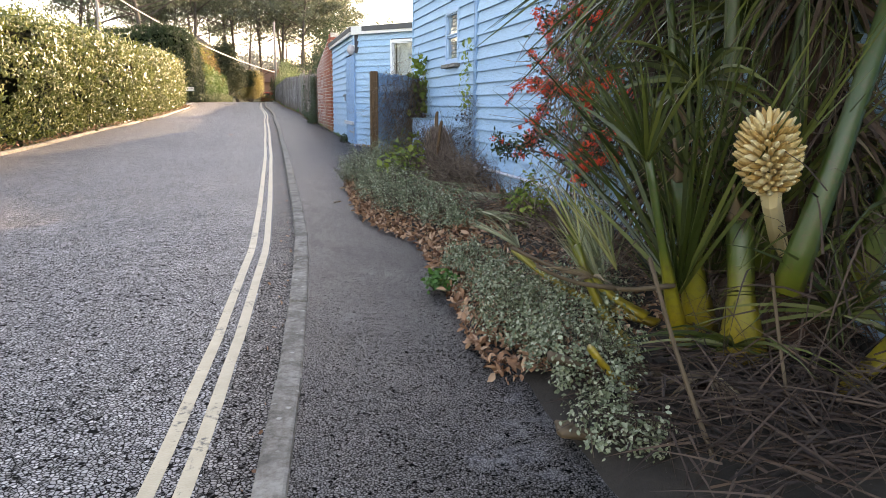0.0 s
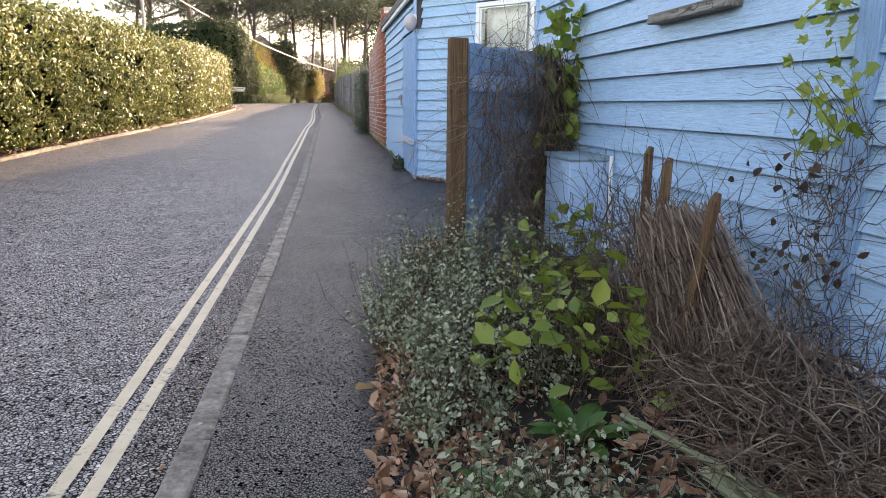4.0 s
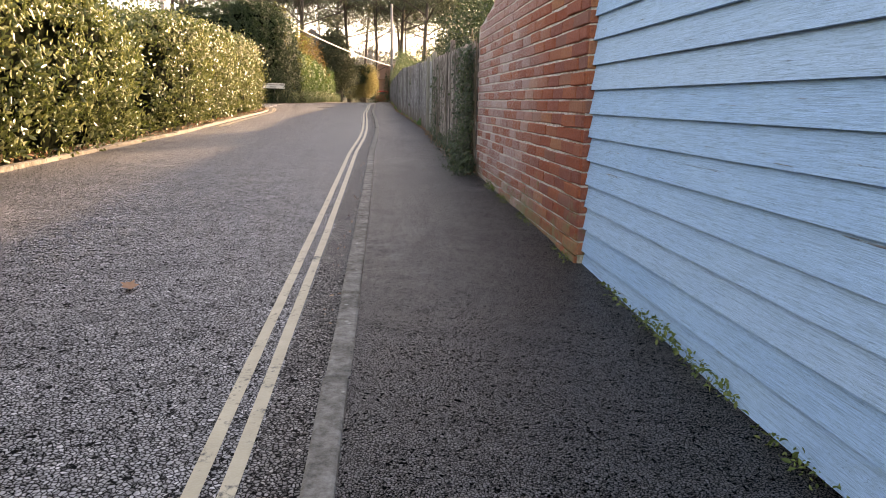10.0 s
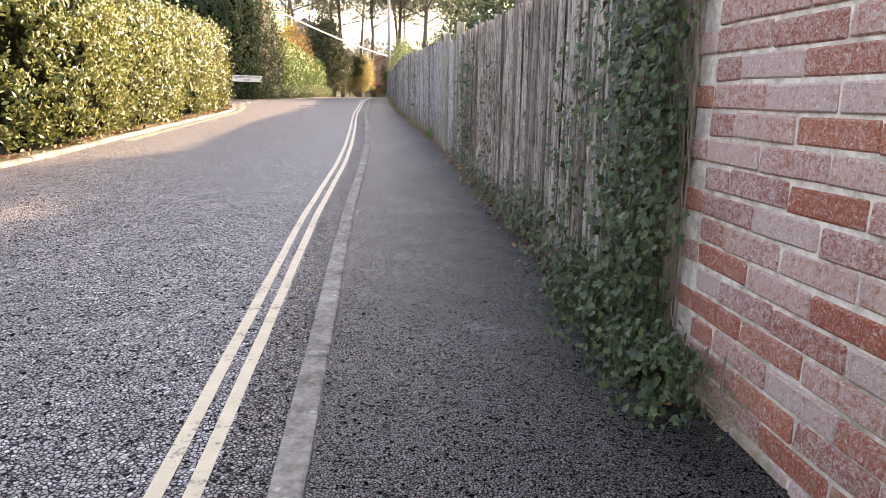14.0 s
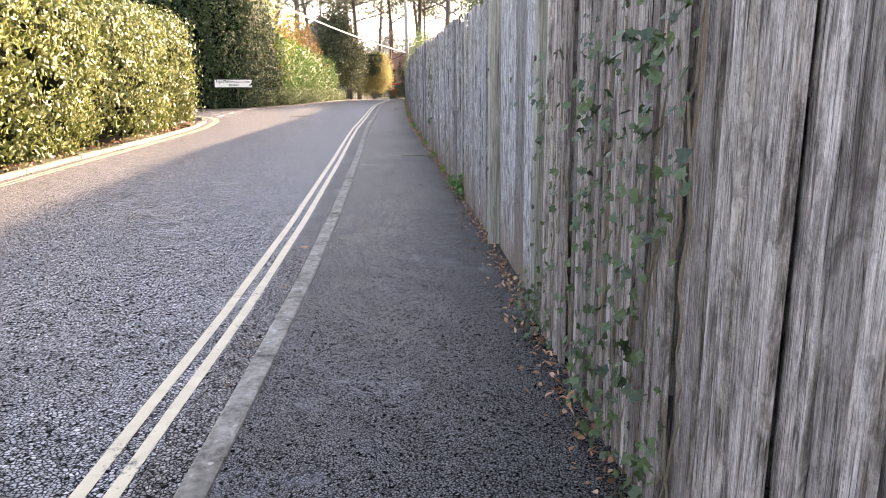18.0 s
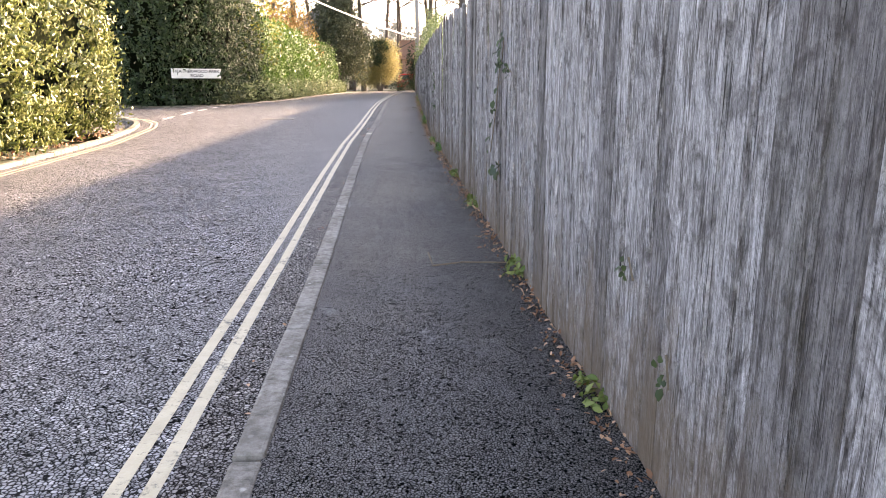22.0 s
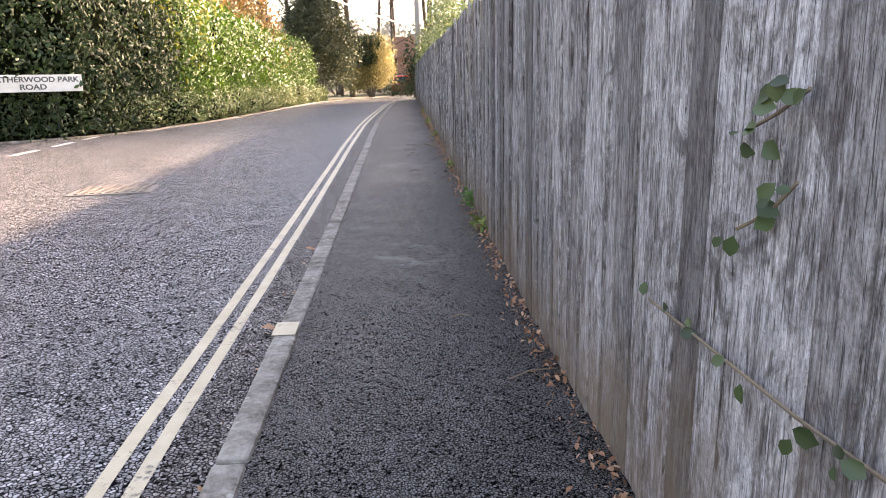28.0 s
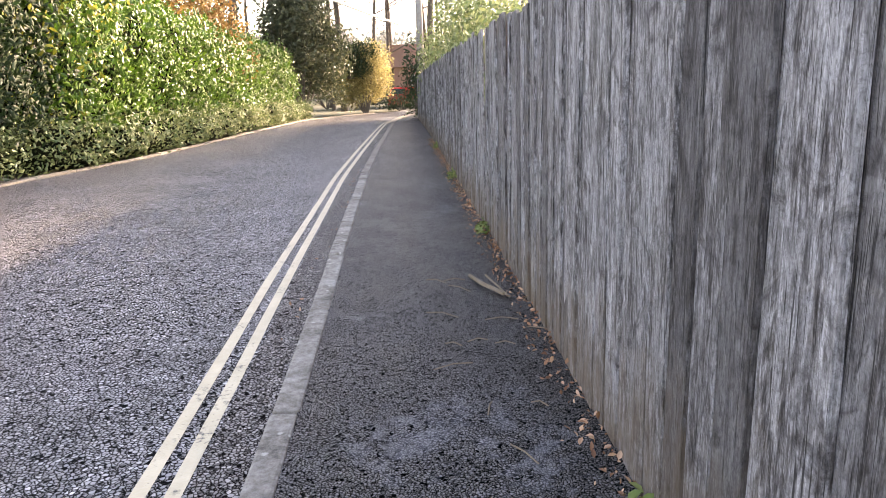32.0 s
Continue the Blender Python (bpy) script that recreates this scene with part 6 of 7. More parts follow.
for path, fruit, leafy in SPRAYS:
    pts = [Vector(q) if len(q) == 3 else Vector((2.26 - 0.05 * i + 0.02 * noise.noise((q[0], q[1], i)), *q)) for i, q in enumerate(path)]
    pts = [Vector((2.36, pts[0].y - 0.12, pts[0].z - 0.10))] + pts
    ob = part("branch", tube(pts, [0.008 - 0.006 * i / len(pts) for i in range(len(pts))], 5), M_BARK, pyra)
    ob.data.transform(qinv)
    for i, (a, b) in enumerate(zip(pts[1:], pts[2:])):
        ln = (b - a).length
        taper = 1.0 - 0.55 * i / max(1, len(pts) - 3) if fruit <= 1.0 else 1.0
        for c in range(max(2, int(ln * 62 * fruit * taper))):
            q = a.lerp(b, random.random()) + Vector((random.gauss(-0.02, 0.02), random.gauss(0, 0.022), random.gauss(0, 0.024) * taper))
            bp += [tuple(q + Vector((random.gauss(0, 0.011), random.gauss(0, 0.011), random.gauss(0, 0.010)))) for _ in range(10)]
        for c in range(int(ln * 420 * leafy)):
            lp.append(tuple(a.lerp(b, random.random()) + Vector((random.gauss(0.0, 0.03), random.gauss(0, 0.035), random.gauss(0, 0.035)))))
ob = part("berry_cluster", octa(np.array(bp), 0.0072), M_BERRY, pyra, "orange-red berry clusters")
ob.data.transform(qinv)
ob["kind"] = "stuff"
n = 4200
up = np.stack([RNG.uniform(2.16, 2.44, n), RNG.normal(4.5, 0.36, n), 1.35 + 1.3 * RNG.random(n) ** 0.8], 1)
back = np.stack([RNG.uniform(2.2, 2.46, 3600), RNG.normal(3.75, 0.30, 3600), RNG.uniform(0.7, 2.7, 3600)], 1)
lp = np.concatenate([np.array(lp), up, back, np.stack([RNG.uniform(2.2, 2.44, 900), RNG.normal(4.6, 0.16, 900), RNG.uniform(0.3, 1.4, 900)], 1)])
ob = part("leaves", leaf_cloud("leaves", lp, RNG.normal(0, 1, lp.shape) + arr(-0.5, -0.3, 0.4), np.full(len(lp), 0.034), 0.42, 0.7), M_IVY, pyra)
ob.data.transform(qinv)
ob["kind"] = "stuff"
n = 480
ob = part("dead_stem_tangle", wires("dead_stems", np.stack([RNG.uniform(2.14, 2.40, n), RNG.normal(4.72, 0.13, n), RNG.uniform(0.75, 2.5, n)], 1), RNG.normal(0, 0.35, (n, 3)) + arr(0, 0, -0.9), RNG.uniform(0.3, 0.8, n), 0.004, 0.25, 6), M_STEMRED, pyra)
ob.data.transform(qinv)
ob["kind"] = "stuff"
n = 60
lp = np.stack([RNG.uniform(2.12, 2.24, n), RNG.normal(4.6, 0.13, n), RNG.uniform(0.35, 1.9, n)], 1)
ob = part("climber_leaves", leaf_cloud("leaves", lp, np.tile(arr(-1, -0.5, 0.3), (n, 1)), np.full(n, 0.06), 0.8, 0.5, 0.6), M_BINDWEED, pyra, "large soft green climber leaves")
ob.data.transform(qinv)
ob["kind"] = "stuff"
# upright faded blades beside the palm
for ux, uy, uz, ud, un, ul in ((1.62, 2.95, 0.18, (-0.25, 0.35, 0.9), 34, 0.62), (1.80, 3.30, 0.18, (-0.2, 0.35, 0.9), 30, 0.62), (1.98, 3.6, 0.20, (-0.2, 0.2, 0.9), 26, 0.6), (1.95, 2.95, 0.3, (-0.15, 0.2, 0.9), 34, 0.7), (1.72, 4.45, 0.2, (-0.35, 0.75, 0.5), 24, 0.42)):
    tuft = empty("yucca_tuft", ux, uy, bed_z(ux, uy))
    bl = fan((0, 0, 0.02), ud, un, ul, 0.014, 0.15, 0.8)
    part("blade_tuft", bl, M_GREYGREEN if uy != 2.95 or ux < 1.7 else M_PALMLEAF, tuft)["kind"] = "stuff"
    tagged(tuft, "tuft of upright faded grey-green blades in the bed", "plant", "plants in the bed")


def low_plant(name, x, y, rx_, ry_, h, count, leaf, material, label, wide=0.6, stems=80, category="plant", stem_mat=None, lobes=False):
    """A low mounded plant: thin stems and many small leaves, resting on the bed or the pavement edge."""
    z = bed_z(x, y) if y < 11.6 and x < 2.6 else gz(y) + STEP
    ob = empty(name, x, y, z)
    st = np.stack([RNG.normal(0, rx_ * 0.3, stems), RNG.normal(0, ry_ * 0.3, stems), np.full(stems, -0.02)], 1)
    sd = np.stack([st[:, 0] / max(rx_, 0.01) * 0.6, st[:, 1] / max(ry_, 0.01) * 0.6, np.full(stems, 0.9)], 1) + RNG.normal(0, 0.25, (stems, 3))
    part("stem_growth", wires("stems", st, sd, h * RNG.uniform(0.6, 1.1, stems), 0.0022, 0.18, 5), stem_mat or M_TWIG, ob)["kind"] = "stuff"
    a, r = RNG.uniform(0, 2 * math.pi, count), np.sqrt(RNG.random(count))
    u = RNG.random(count) ** 0.6
    top = h * (1 - 0.55 * r ** 2) * (1 + 0.35 * np.array([noise.noise((x * 3 + q * 4, y * 3 + w * 4, 1)) for q, w in zip(r * np.cos(a), r * np.sin(a))]))
    p = np.stack([r * np.cos(a) * rx_, r * np.sin(a) * ry_, top * u + 0.01], 1)
    if material is M_CATMINT:  # leaves gathered on upright sprigs with gaps between
        k = max(8, count // 34)
        pick = RNG.integers(0, k, count)
        u = RNG.random(count) ** 0.8
        lean = RNG.normal(0, 0.22, (k, 2))[pick] * (top[pick] * u)[:, None]
        tall = top[pick] * RNG.uniform(0.55, 1.2, k)[pick]
        spread = 0.006 + 0.022 * (1 - 0.55 * u)
        p = np.stack([p[pick, 0] + lean[:, 0] + RNG.normal(0, 1, count) * spread, p[pick, 1] + lean[:, 1] + RNG.normal(0, 1, count) * spread, tall * u + 0.01], 1)
    part("leaves", leaf_cloud("leaves", p, np.stack([p[:, 0] / rx_ * 0.7, p[:, 1] / ry_ * 0.7, np.full(count, 0.8)], 1), np.full(count, leaf), wide, 0.5, lobes=lobes), material, ob)["kind"] = "stuff"
    return tagged(ob, label, category, "plants in the bed")


mint = "grey-green catmint mound spilling over the pavement edge"
for x, y, rx_, ry_, h, c in ((1.45, 10.0, 0.30, 0.42, 0.42, 2300), (1.32, 9.2, 0.32, 0.45, 0.42, 2600), (1.55, 8.7, 0.36, 0.45, 0.46, 3000), (1.28, 8.3, 0.20, 0.35, 0.26, 1400), (1.35, 7.3, 0.34, 0.45, 0.40, 2800), (1.4, 6.5, 0.36, 0.45, 0.36, 2800), (1.55, 5.7, 0.28, 0.36, 0.28, 1900), (1.75, 9.5, 0.36, 0.4, 0.52, 2500)):
    low_plant("catmint", x, y, rx_, ry_, h, int(c * 1.5), 0.0195, M_CATMINT, mint, 0.6, 200)
for x, y, rx_, ry_, h, c in ((1.28, 3.6, 0.22, 0.30, 0.26, 1500), (1.16, 3.0, 0.18, 0.30, 0.30, 1700), (1.22, 2.45, 0.20, 0.30, 0.30, 1700), (1.12, 1.95, 0.13, 0.2, 0.2, 600), (1.55, 3.1, 0.25, 0.3, 0.3, 1300), (1.35, 4.3, 0.22, 0.25, 0.22, 1200)):
    low_plant("dead_nettle", x, y, rx_, ry_, h, int(c * 2.0), 0.016, M_CATMINT, "pale silvery-green low plant at the pavement edge", 0.7, 60)
for gx, gy2, gn in ((1.7, 1.75, 260), (2.1, 1.7, 260), (1.45, 2.1, 240), (1.45, 1.6, 240), (1.9, 2.1, 220)):
    m3 = empty("dead_grass", gx, gy2, bed_z(gx, gy2))
    p0 = np.stack([RNG.uniform(-0.3, 0.3, gn), RNG.uniform(-0.3, 0.3, gn), RNG.uniform(0.0, 0.10, gn)], 1)
    part("straw", blades("straw", p0, RNG.normal(0, 1, (gn, 3)) * arr(1, 1, 0.25), RNG.uniform(0.15, 0.45, gn), 0.008, 0.1, 4), M_DEBRIS, m3)["kind"] = "stuff"
    tagged(m3, "dry palm debris on the soil under the palm", "dead grass")
low_plant("green_herb", 1.03, 3.95, 0.10, 0.10, 0.12, 240, 0.035, M_FRESH, "small fresh green herb at the pavement edge", 0.6, 20)
low_plant("bramble", 1.75, 8.35, 0.38, 0.42, 0.50, 150, 0.075, M_LIME, "yellow-green bramble shoots among dead stems", 0.75, 120)
low_plant("bramble", 1.95, 9.1, 0.30, 0.45, 0.55, 110, 0.075, M_LIME, "yellow-green bramble shoots among dead stems", 0.75, 120)
low_plant("tall_herb", 2.05, 5.1, 0.17, 0.22, 0.42, 260, 0.045, M_LIME, "yellowing leafy plant against the wall foot", 0.6, 60)
low_plant("green_weed", 2.2, 5.9, 0.13, 0.18, 0.2, 110, 0.05, M_FRESH, "green weed among dead leaves", 0.6, 30)


def rosette(x, y, size, label):
    z = bed_z(x, y)
    ob = empty("rosette_plant", x, y, z)
    for i in range(11):
        a = i * 2.4
        ln, tilt = size * random.uniform(0.75, 1.1), 0.35 + 0.06 * i
        bm, rows = bmesh.new(), []
        for k2 in range(6):
            u = k2 / 5
            w = 0.30 * ln * math.sin(math.pi * min(1, u * 0.9 + 0.08)) ** 0.8 * 0.5
            c = Vector((math.cos(a), math.sin(a), 0)) * ln * u * math.cos(tilt) + Vector((0, 0, ln * (u * math.sin(tilt) * 1.2 - 0.35 * u * u) + 0.01))
            s = Vector((-math.sin(a), math.cos(a), 0))
            rows.append([bm.verts.new(c - s * w + Vector((0, 0, w * 0.35))), bm.verts.new(c), bm.verts.new(c + s * w + Vector((0, 0, w * 0.35)))])
        for p, q in zip(rows, rows[1:]):
            bm.faces.new((p[0], p[1], q[1], q[0]))
            bm.faces.new((p[1], p[2], q[2], q[1]))
        part("leaf", bm, M_FRESH, ob, smooth=True)
    return tagged(ob, label, "plant", "plants in the bed")


rosette(1.62, 7.95, 0.22, "bright green foxglove rosette among dead leaves")
rosette(1.30, 7.75, 0.17, "bright green foxglove rosette among dead leaves")
rosette(1.75, 7.35, 0.15, "small green rosette plant in the bed")
rosette(1.95, 6.9, 0.16, "small green rosette plant in the bed")

# dead straw clump round three old stakes
clump = empty("dead_grass_clump", 2.12, 8.4, bed_z(2.12, 8.4))
tagged(clump, "tall collapsed clump of dead brown grass by the wall", "dead grass")
n = 1300
p0 = np.stack([RNG.normal(0, 0.07, n), RNG.normal(0.0, 0.09, n), RNG.uniform(0.30, 0.66, n)], 1)
part("hanging_straw", blades("straw", p0, np.stack([RNG.normal(0.10, 0.13, n), RNG.normal(-0.62, 0.16, n), RNG.uniform(-0.9, -0.45, n)], 1), RNG.uniform(0.40, 0.90, n), 0.0058, 0.3, 5), M_STRAW, clump)["kind"] = "stuff"
n = 700
p0 = np.stack([RNG.normal(0, 0.16, n), RNG.normal(0.2, 0.25, n), RNG.uniform(0.0, 0.55, n)], 1)
part("stem_tangle", wires("tangle", p0, RNG.normal(0, 1, (n, 3)) + arr(0, 0, 0.6), RNG.uniform(0.25, 0.55, n), 0.0022, 0.35, 6), M_TWIG, clump)["kind"] = "stuff"
for (x, y, z1), lean, h in (((2.25, 8.9, 1.12), 0.0, 0.9), ((2.15, 8.53, 1.10), 0.02, 0.9), ((2.10, 8.1, 1.02), 0.10, 0.8)):
    zb = bed_z(x, y) - 0.05
    tagged(part("wooden_stake", tube([(x - lean, y + lean, zb), (x - lean * 0.4, y + lean * 0.3, (zb + z1) / 2), (x, y, z1 - 0.03), (x + 0.01, y, z1)], [0.02, 0.022, 0.02, 0.012], 7), M_POSTWOOD), "rough broken wooden stake in the dead grass", "stake", "stakes by the wall")
mat = empty("dead_grass_mat", 2.15, 7.5, bed_z(2.15, 7.5))
tagged(mat, "heap of tangled dead brown stems against the wall", "dead grass")
n = 1500
p0 = np.stack([RNG.uniform(-0.28, 0.26, n), RNG.uniform(-0.55, 0.5, n), RNG.uniform(0.0, 0.28, n)], 1)
part("straw", wires("heap", p0, RNG.normal(0, 1, (n, 3)) * arr(1, 1, 0.45), RNG.uniform(0.2, 0.45, n), 0.0026, 0.35, 6), M_STRAW, mat)["kind"] = "stuff"
for cx, cy, cnt, ln in ((2.1, 6.0, 380, 0.5), (2.2, 5.2, 320, 0.45), (2.2, 4.5, 260, 0.45), (2.05, 3.6, 300, 0.5)):
    m2 = empty("dead_grass", cx, cy, bed_z(cx, cy))
    p0 = np.stack([RNG.uniform(-0.3, 0.28, cnt), RNG.uniform(-0.5, 0.5, cnt), RNG.uniform(0.0, 0.12, cnt)], 1)
    part("stem_growth", wires("stems", p0, RNG.normal(0, 1, (cnt, 3)) * arr(1, 1, 0.4), RNG.uniform(0.2, ln, cnt), 0.0035, 0.3, 6), M_STRAW, m2)["kind"] = "stuff"
    tagged(m2, "dry fallen stems along the foot of the wall", "dead stems")
for x, y, a, ln in ((1.85, 7.6, -75, 0.75), (1.95, 6.7, -80, 0.9), (1.8, 5.6, -70, 0.8)):
    f = empty("fallen_palm_leaf", x, y, bed_z(x, y) + 0.06, a)
    cnt = 60
    part("leaf_blade_fan", blades("blades", np.stack([np.linspace(0, 0.25, cnt), RNG.normal(0, 0.03, cnt), np.full(cnt, 0.03)], 1), np.stack([np.full(cnt, 1.0), np.linspace(-0.35, 0.35, cnt) + RNG.normal(0, 0.08, cnt), RNG.uniform(-0.05, 0.16, cnt)], 1), RNG.uniform(0.6, 1.0, cnt) * ln, 0.016, 0.1, 5), M_GREYGREEN, f)["kind"] = "stuff"
    part("leaf_stalk", stalk((-0.35, 0, 0.02), (0.05, 0, 0.04), 0.03, 0.02, 0.0), M_GREYGREEN, f)
    tagged(f, "fallen faded palm leaf lying in the bed", "palm leaf")


def litter(name, n, place, size, label, lift=0.012, material=None, wide=0.55):
    """Dead leaves scattered by place(), which gives x, y, z."""
    pts = np.array([place() for _ in range(n)])
    c = pts.mean(0)
    ob = new(name, leaf_cloud("litter", pts - c + arr(0, 0, lift), np.tile(arr(0, 0, 1.0), (n, 1)), np.full(n, size), wide, 0.8, vary=0.6, lobes=wide > 0.6))
    ob.data.materials.append(material or M_LITTER)
    ob.location = c
    return tagged(ob, label, "dead leaves", "", "stuff")


def bed_spot():
    y = random.uniform(2.5, 11.5)
    x = min(2.42, bed_x(y) + (abs(random.gauss(0, 0.3)) if random.random() < 0.6 else random.uniform(0, 1.4)) - 0.04)
    return x, y, (bed_z(x, y) if x > bed_x(y) + 0.02 else gz(y) + STEP + 0.004) + random.uniform(0, 0.03)


litter("bed_leaf_litter", 10000, bed_spot, 0.042, "brown dead leaves covering the soil bed", wide=0.52)
litter("bed_leaf_litter", 700, lambda: (lambda y, x: (x, y, bed_z(x, y) + random.uniform(0, 0.04)))(random.uniform(5, 8), random.uniform(1.5, 2.4)), 0.075, "large brown dead leaves in the bed", wide=0.5)


def pile_spot():
    a = random.uniform(0, 2 * math.pi)
    edge = 0.95 + 0.45 * noise.noise((1.7 * math.cos(a), 1.7 * math.sin(a), 3))
    r = edge * (math.sqrt(random.random()) if random.random() < 0.8 else abs(random.gauss(0.85, 0.28)))
    x, y = 2.98 + 0.72 * r * math.cos(a) + 0.15 * r * math.sin(a), 12.72 + 0.85 * r * math.sin(a) - 0.35 * r * math.cos(a)
    return x, y, gz(y) + STEP + 0.02 + 0.07 * max(0.0, 1 - r) + random.uniform(0, 0.03 if r < 0.9 else 0.008)


M_PILE = leaf_mat("damp_dead_leaf", (0.06, 0.030, 0.020), (0.16, 0.085, 0.055), (0.34, 0.215, 0.15), 0.75, 0.08)
litter("leaf_pile", 12000, pile_spot, 0.030, "heap of brown dead leaves on the pavement by the shed", material=M_PILE, wide=0.5)
WB = (B1 - B0).normalized()


def wall_b_spot():
    s = random.uniform(0.0, 3.0)
    p = B0 + WB * s + Vector((-WB.y, WB.x)) * -(0.03 + abs(random.gauss(0, 0.05)))
    return p.x, p.y, gz(p.y) + STEP + 0.02 + random.uniform(0, 0.02)


litter("wall_foot_litter", 520, wall_b_spot, 0.036, "dead leaves drifted along the shed wall foot")
litter("fence_foot_litter", 800, lambda: (lambda y: (fx(y) - 0.02 - abs(random.gauss(0, 0.07)), y, gz(y) + STEP + 0.015))(random.uniform(24.5, 33)), 0.032, "brown leaves and debris along the fence foot")
litter("fence_foot_litter", 3800, lambda: (lambda y: (fx(y) - 0.02 - abs(random.gauss(0, 0.055)), y, gz(y) + STEP + 0.015))(random.uniform(33, 66)), 0.022, "fine brown debris along the fence foot")
litter("gutter_litter", 220, lambda: (lambda y: (kx(y) - 0.13 - abs(random.gauss(0, 0.05)), y, gz(y) + 0.008))(random.uniform(2, 62)), 0.02, "small dead leaves in the gutter")
litter("hedge_foot_litter", 900, lambda: (lambda y: (lx(y) - 0.05 - random.random() * 0.35, y, gz(y) + 0.07))(random.uniform(12, 50)), 0.06, "brown leaves under the hedge")


def one_leaf(x, y, z, size, a, label, mat=None):
    me = leaf_cloud("leaf", arr((0, 0, 0.012)).reshape(1, 3), arr((0, 0, 1)).reshape(1, 3), np.array([size]), 0.75, 0.12, lobes=True)
    ob = part("dead_leaf", me, mat or M_LITTER, None, at=pose(x, y, z, 0, 0, a))
    return tagged(ob, label, "dead leaf", "loose leaves on the road")


for x, y, s, a in ((0.96, 8.7, 0.11, 20), (0.85, 7.6, 0.09, 90), (0.98, 7.2, 0.10, 140)):
    one_leaf(x, y, gz(y) + STEP + 0.004, s, a, "large orange-brown dead leaf on the pavement", M_RUST)
for x, y, s, a in ((-0.68, 19.85, 0.12, 10), (0.47, 48.9, 0.10, 60), (0.49, 50.4, 0.06, 5), (0.54, 56.4, 0.05, 40), (0.56, 55.75, 0.06, 100), (0.6, 58.7, 0.06, 150), (0.6, 34.2, 0.08, 30), (0.55, 60.5, 0.05, 0)):
    one_leaf(x, y, gz(y) + 0.02, s, a, "curled dead leaf lying on the road")


# sticks on the pavement
def stick(points, r, label):
    x, y, _ = points[0]
    ob = part("twig", tube([(px - x, py - y, pz) for px, py, pz in points], r, 5), M_TWIGBROWN, None, at=pose(x, y, gz(y) + STEP + 0.012))
    return tagged(ob, label, "twig", "twigs on the pavement")


M_TWIGBROWN = plain("twig_bark", (0.22, 0.17, 0.12), (0.12, 0.09, 0.06), 0.9, 20)
stick([(1.42, 39.8, 0.03), (1.44, 39.55, 0.01), (1.62, 39.62, 0.012), (1.9, 39.6, 0.01)], 0.005, "thin bent twig lying by the fence")
stick([(1.52, 55.85, 0.0), (1.56, 55.6, 0.02), (1.66, 55.45, 0.0)], 0.011, "short curved stick on the pavement")
stick([(1.6, 55.75, 0.03), (1.68, 55.4, 0.0)], 0.006, "short curved stick on the pavement")
for i in range(26):
    yy = random.choice([random.uniform(52.8, 56.0), random.uniform(24, 52)])
    xx = random.uniform(1.35, fx(yy) - 0.08)
    a = random.uniform(0, 6.28)
    ln = random.uniform(0.06, 0.2)
    stick([(xx, yy, 0.0), (xx + ln * math.cos(a) * 0.5, yy + ln * math.sin(a) * 0.5, 0.012), (xx + ln * math.cos(a), yy + ln * math.sin(a) * 0.9, 0)], 0.003, "small dry twig fallen on the pavement")
for i in range(9):
    s0 = 0.15 + i * 0.32
    p = B0 + WB * s0 + Vector((-WB.y, WB.x)) * -0.06
    q = B0 + WB * (s0 + 0.5) + Vector((-WB.y, WB.x)) * -random.uniform(0.04, 0.16)
    stick([(p.x, p.y, 0.01), ((p.x + q.x) / 2, (p.y + q.y) / 2, 0.05), (q.x, q.y, 0.0)], 0.006, "dry reddish stem along the shed wall foot")

# ---- gate, post, meter box ----
post = tagged(part("gate_post", box(1.565, 10.0, 0.1, 1.668, 10.10, 1.655, 0.006), M_POSTWOOD), "square brown wooden gate post", "post")
gate = empty("garden_gate", 1.68, 10.08, gz(10.1) + STEP, math.degrees(math.atan2(0.62, 0.80)))
tagged(gate, "blue plank garden gate overgrown with dead climber stems", "gate")
for i in range(8):
    part("plank", box(0.01 + i * 0.112, -0.01, 0.06 + random.uniform(0, 0.02), 0.118 + i * 0.112, 0.012, 1.46 + random.uniform(-0.01, 0.01), 0.002), M_BLUE_WORN, gate)
for zz in (0.25, 1.2):
    part("rail", box(0.0, -0.04, zz, 0.91, -0.011, zz + 0.09, 0.003), M_BLUE_PLAIN, gate)
part("brace", box(-0.0, -0.035, -0.04, 1.15, -0.012, 0.04, 0.003), M_BLUE_PLAIN, gate, at=pose(0.04, 0, 0.36, 0, -47, 0))
n = 1000
climber = empty("dead_climber", 1.68, 10.08, gz(10.1) + STEP, math.degrees(math.atan2(0.62, 0.80)))
p0 = np.stack([RNG.uniform(-0.02, 0.9, n), RNG.uniform(-0.14, -0.05, n), RNG.uniform(0.35, 1.5, n)], 1)
part("stem_growth", wires("stems", p0, RNG.normal(0, 0.55, (n, 3)) * arr(1, 0.4, 1) + arr(0, 0, -0.55), RNG.uniform(0.25, 0.75, n), 0.0022, 0.28, 7), M_STRAW, climber)["kind"] = "stuff"
n = 420
p0 = np.stack([RNG.normal(0.72, 0.10, n), RNG.uniform(-0.2, -0.05, n), RNG.uniform(0.0, 1.5, n)], 1)
part("old_growth", wires("old", p0, RNG.normal(0, 0.3, (n, 3)) + arr(0, 0, -0.9), RNG.uniform(0.3, 0.7, n), 0.004, 0.2, 6), M_TWIG, climber)["kind"] = "stuff"
n = 150
p0 = np.stack([RNG.normal(0.78, 0.10, n), RNG.uniform(-0.28, -0.08, n), RNG.uniform(0.9, 1.75, n)], 1)
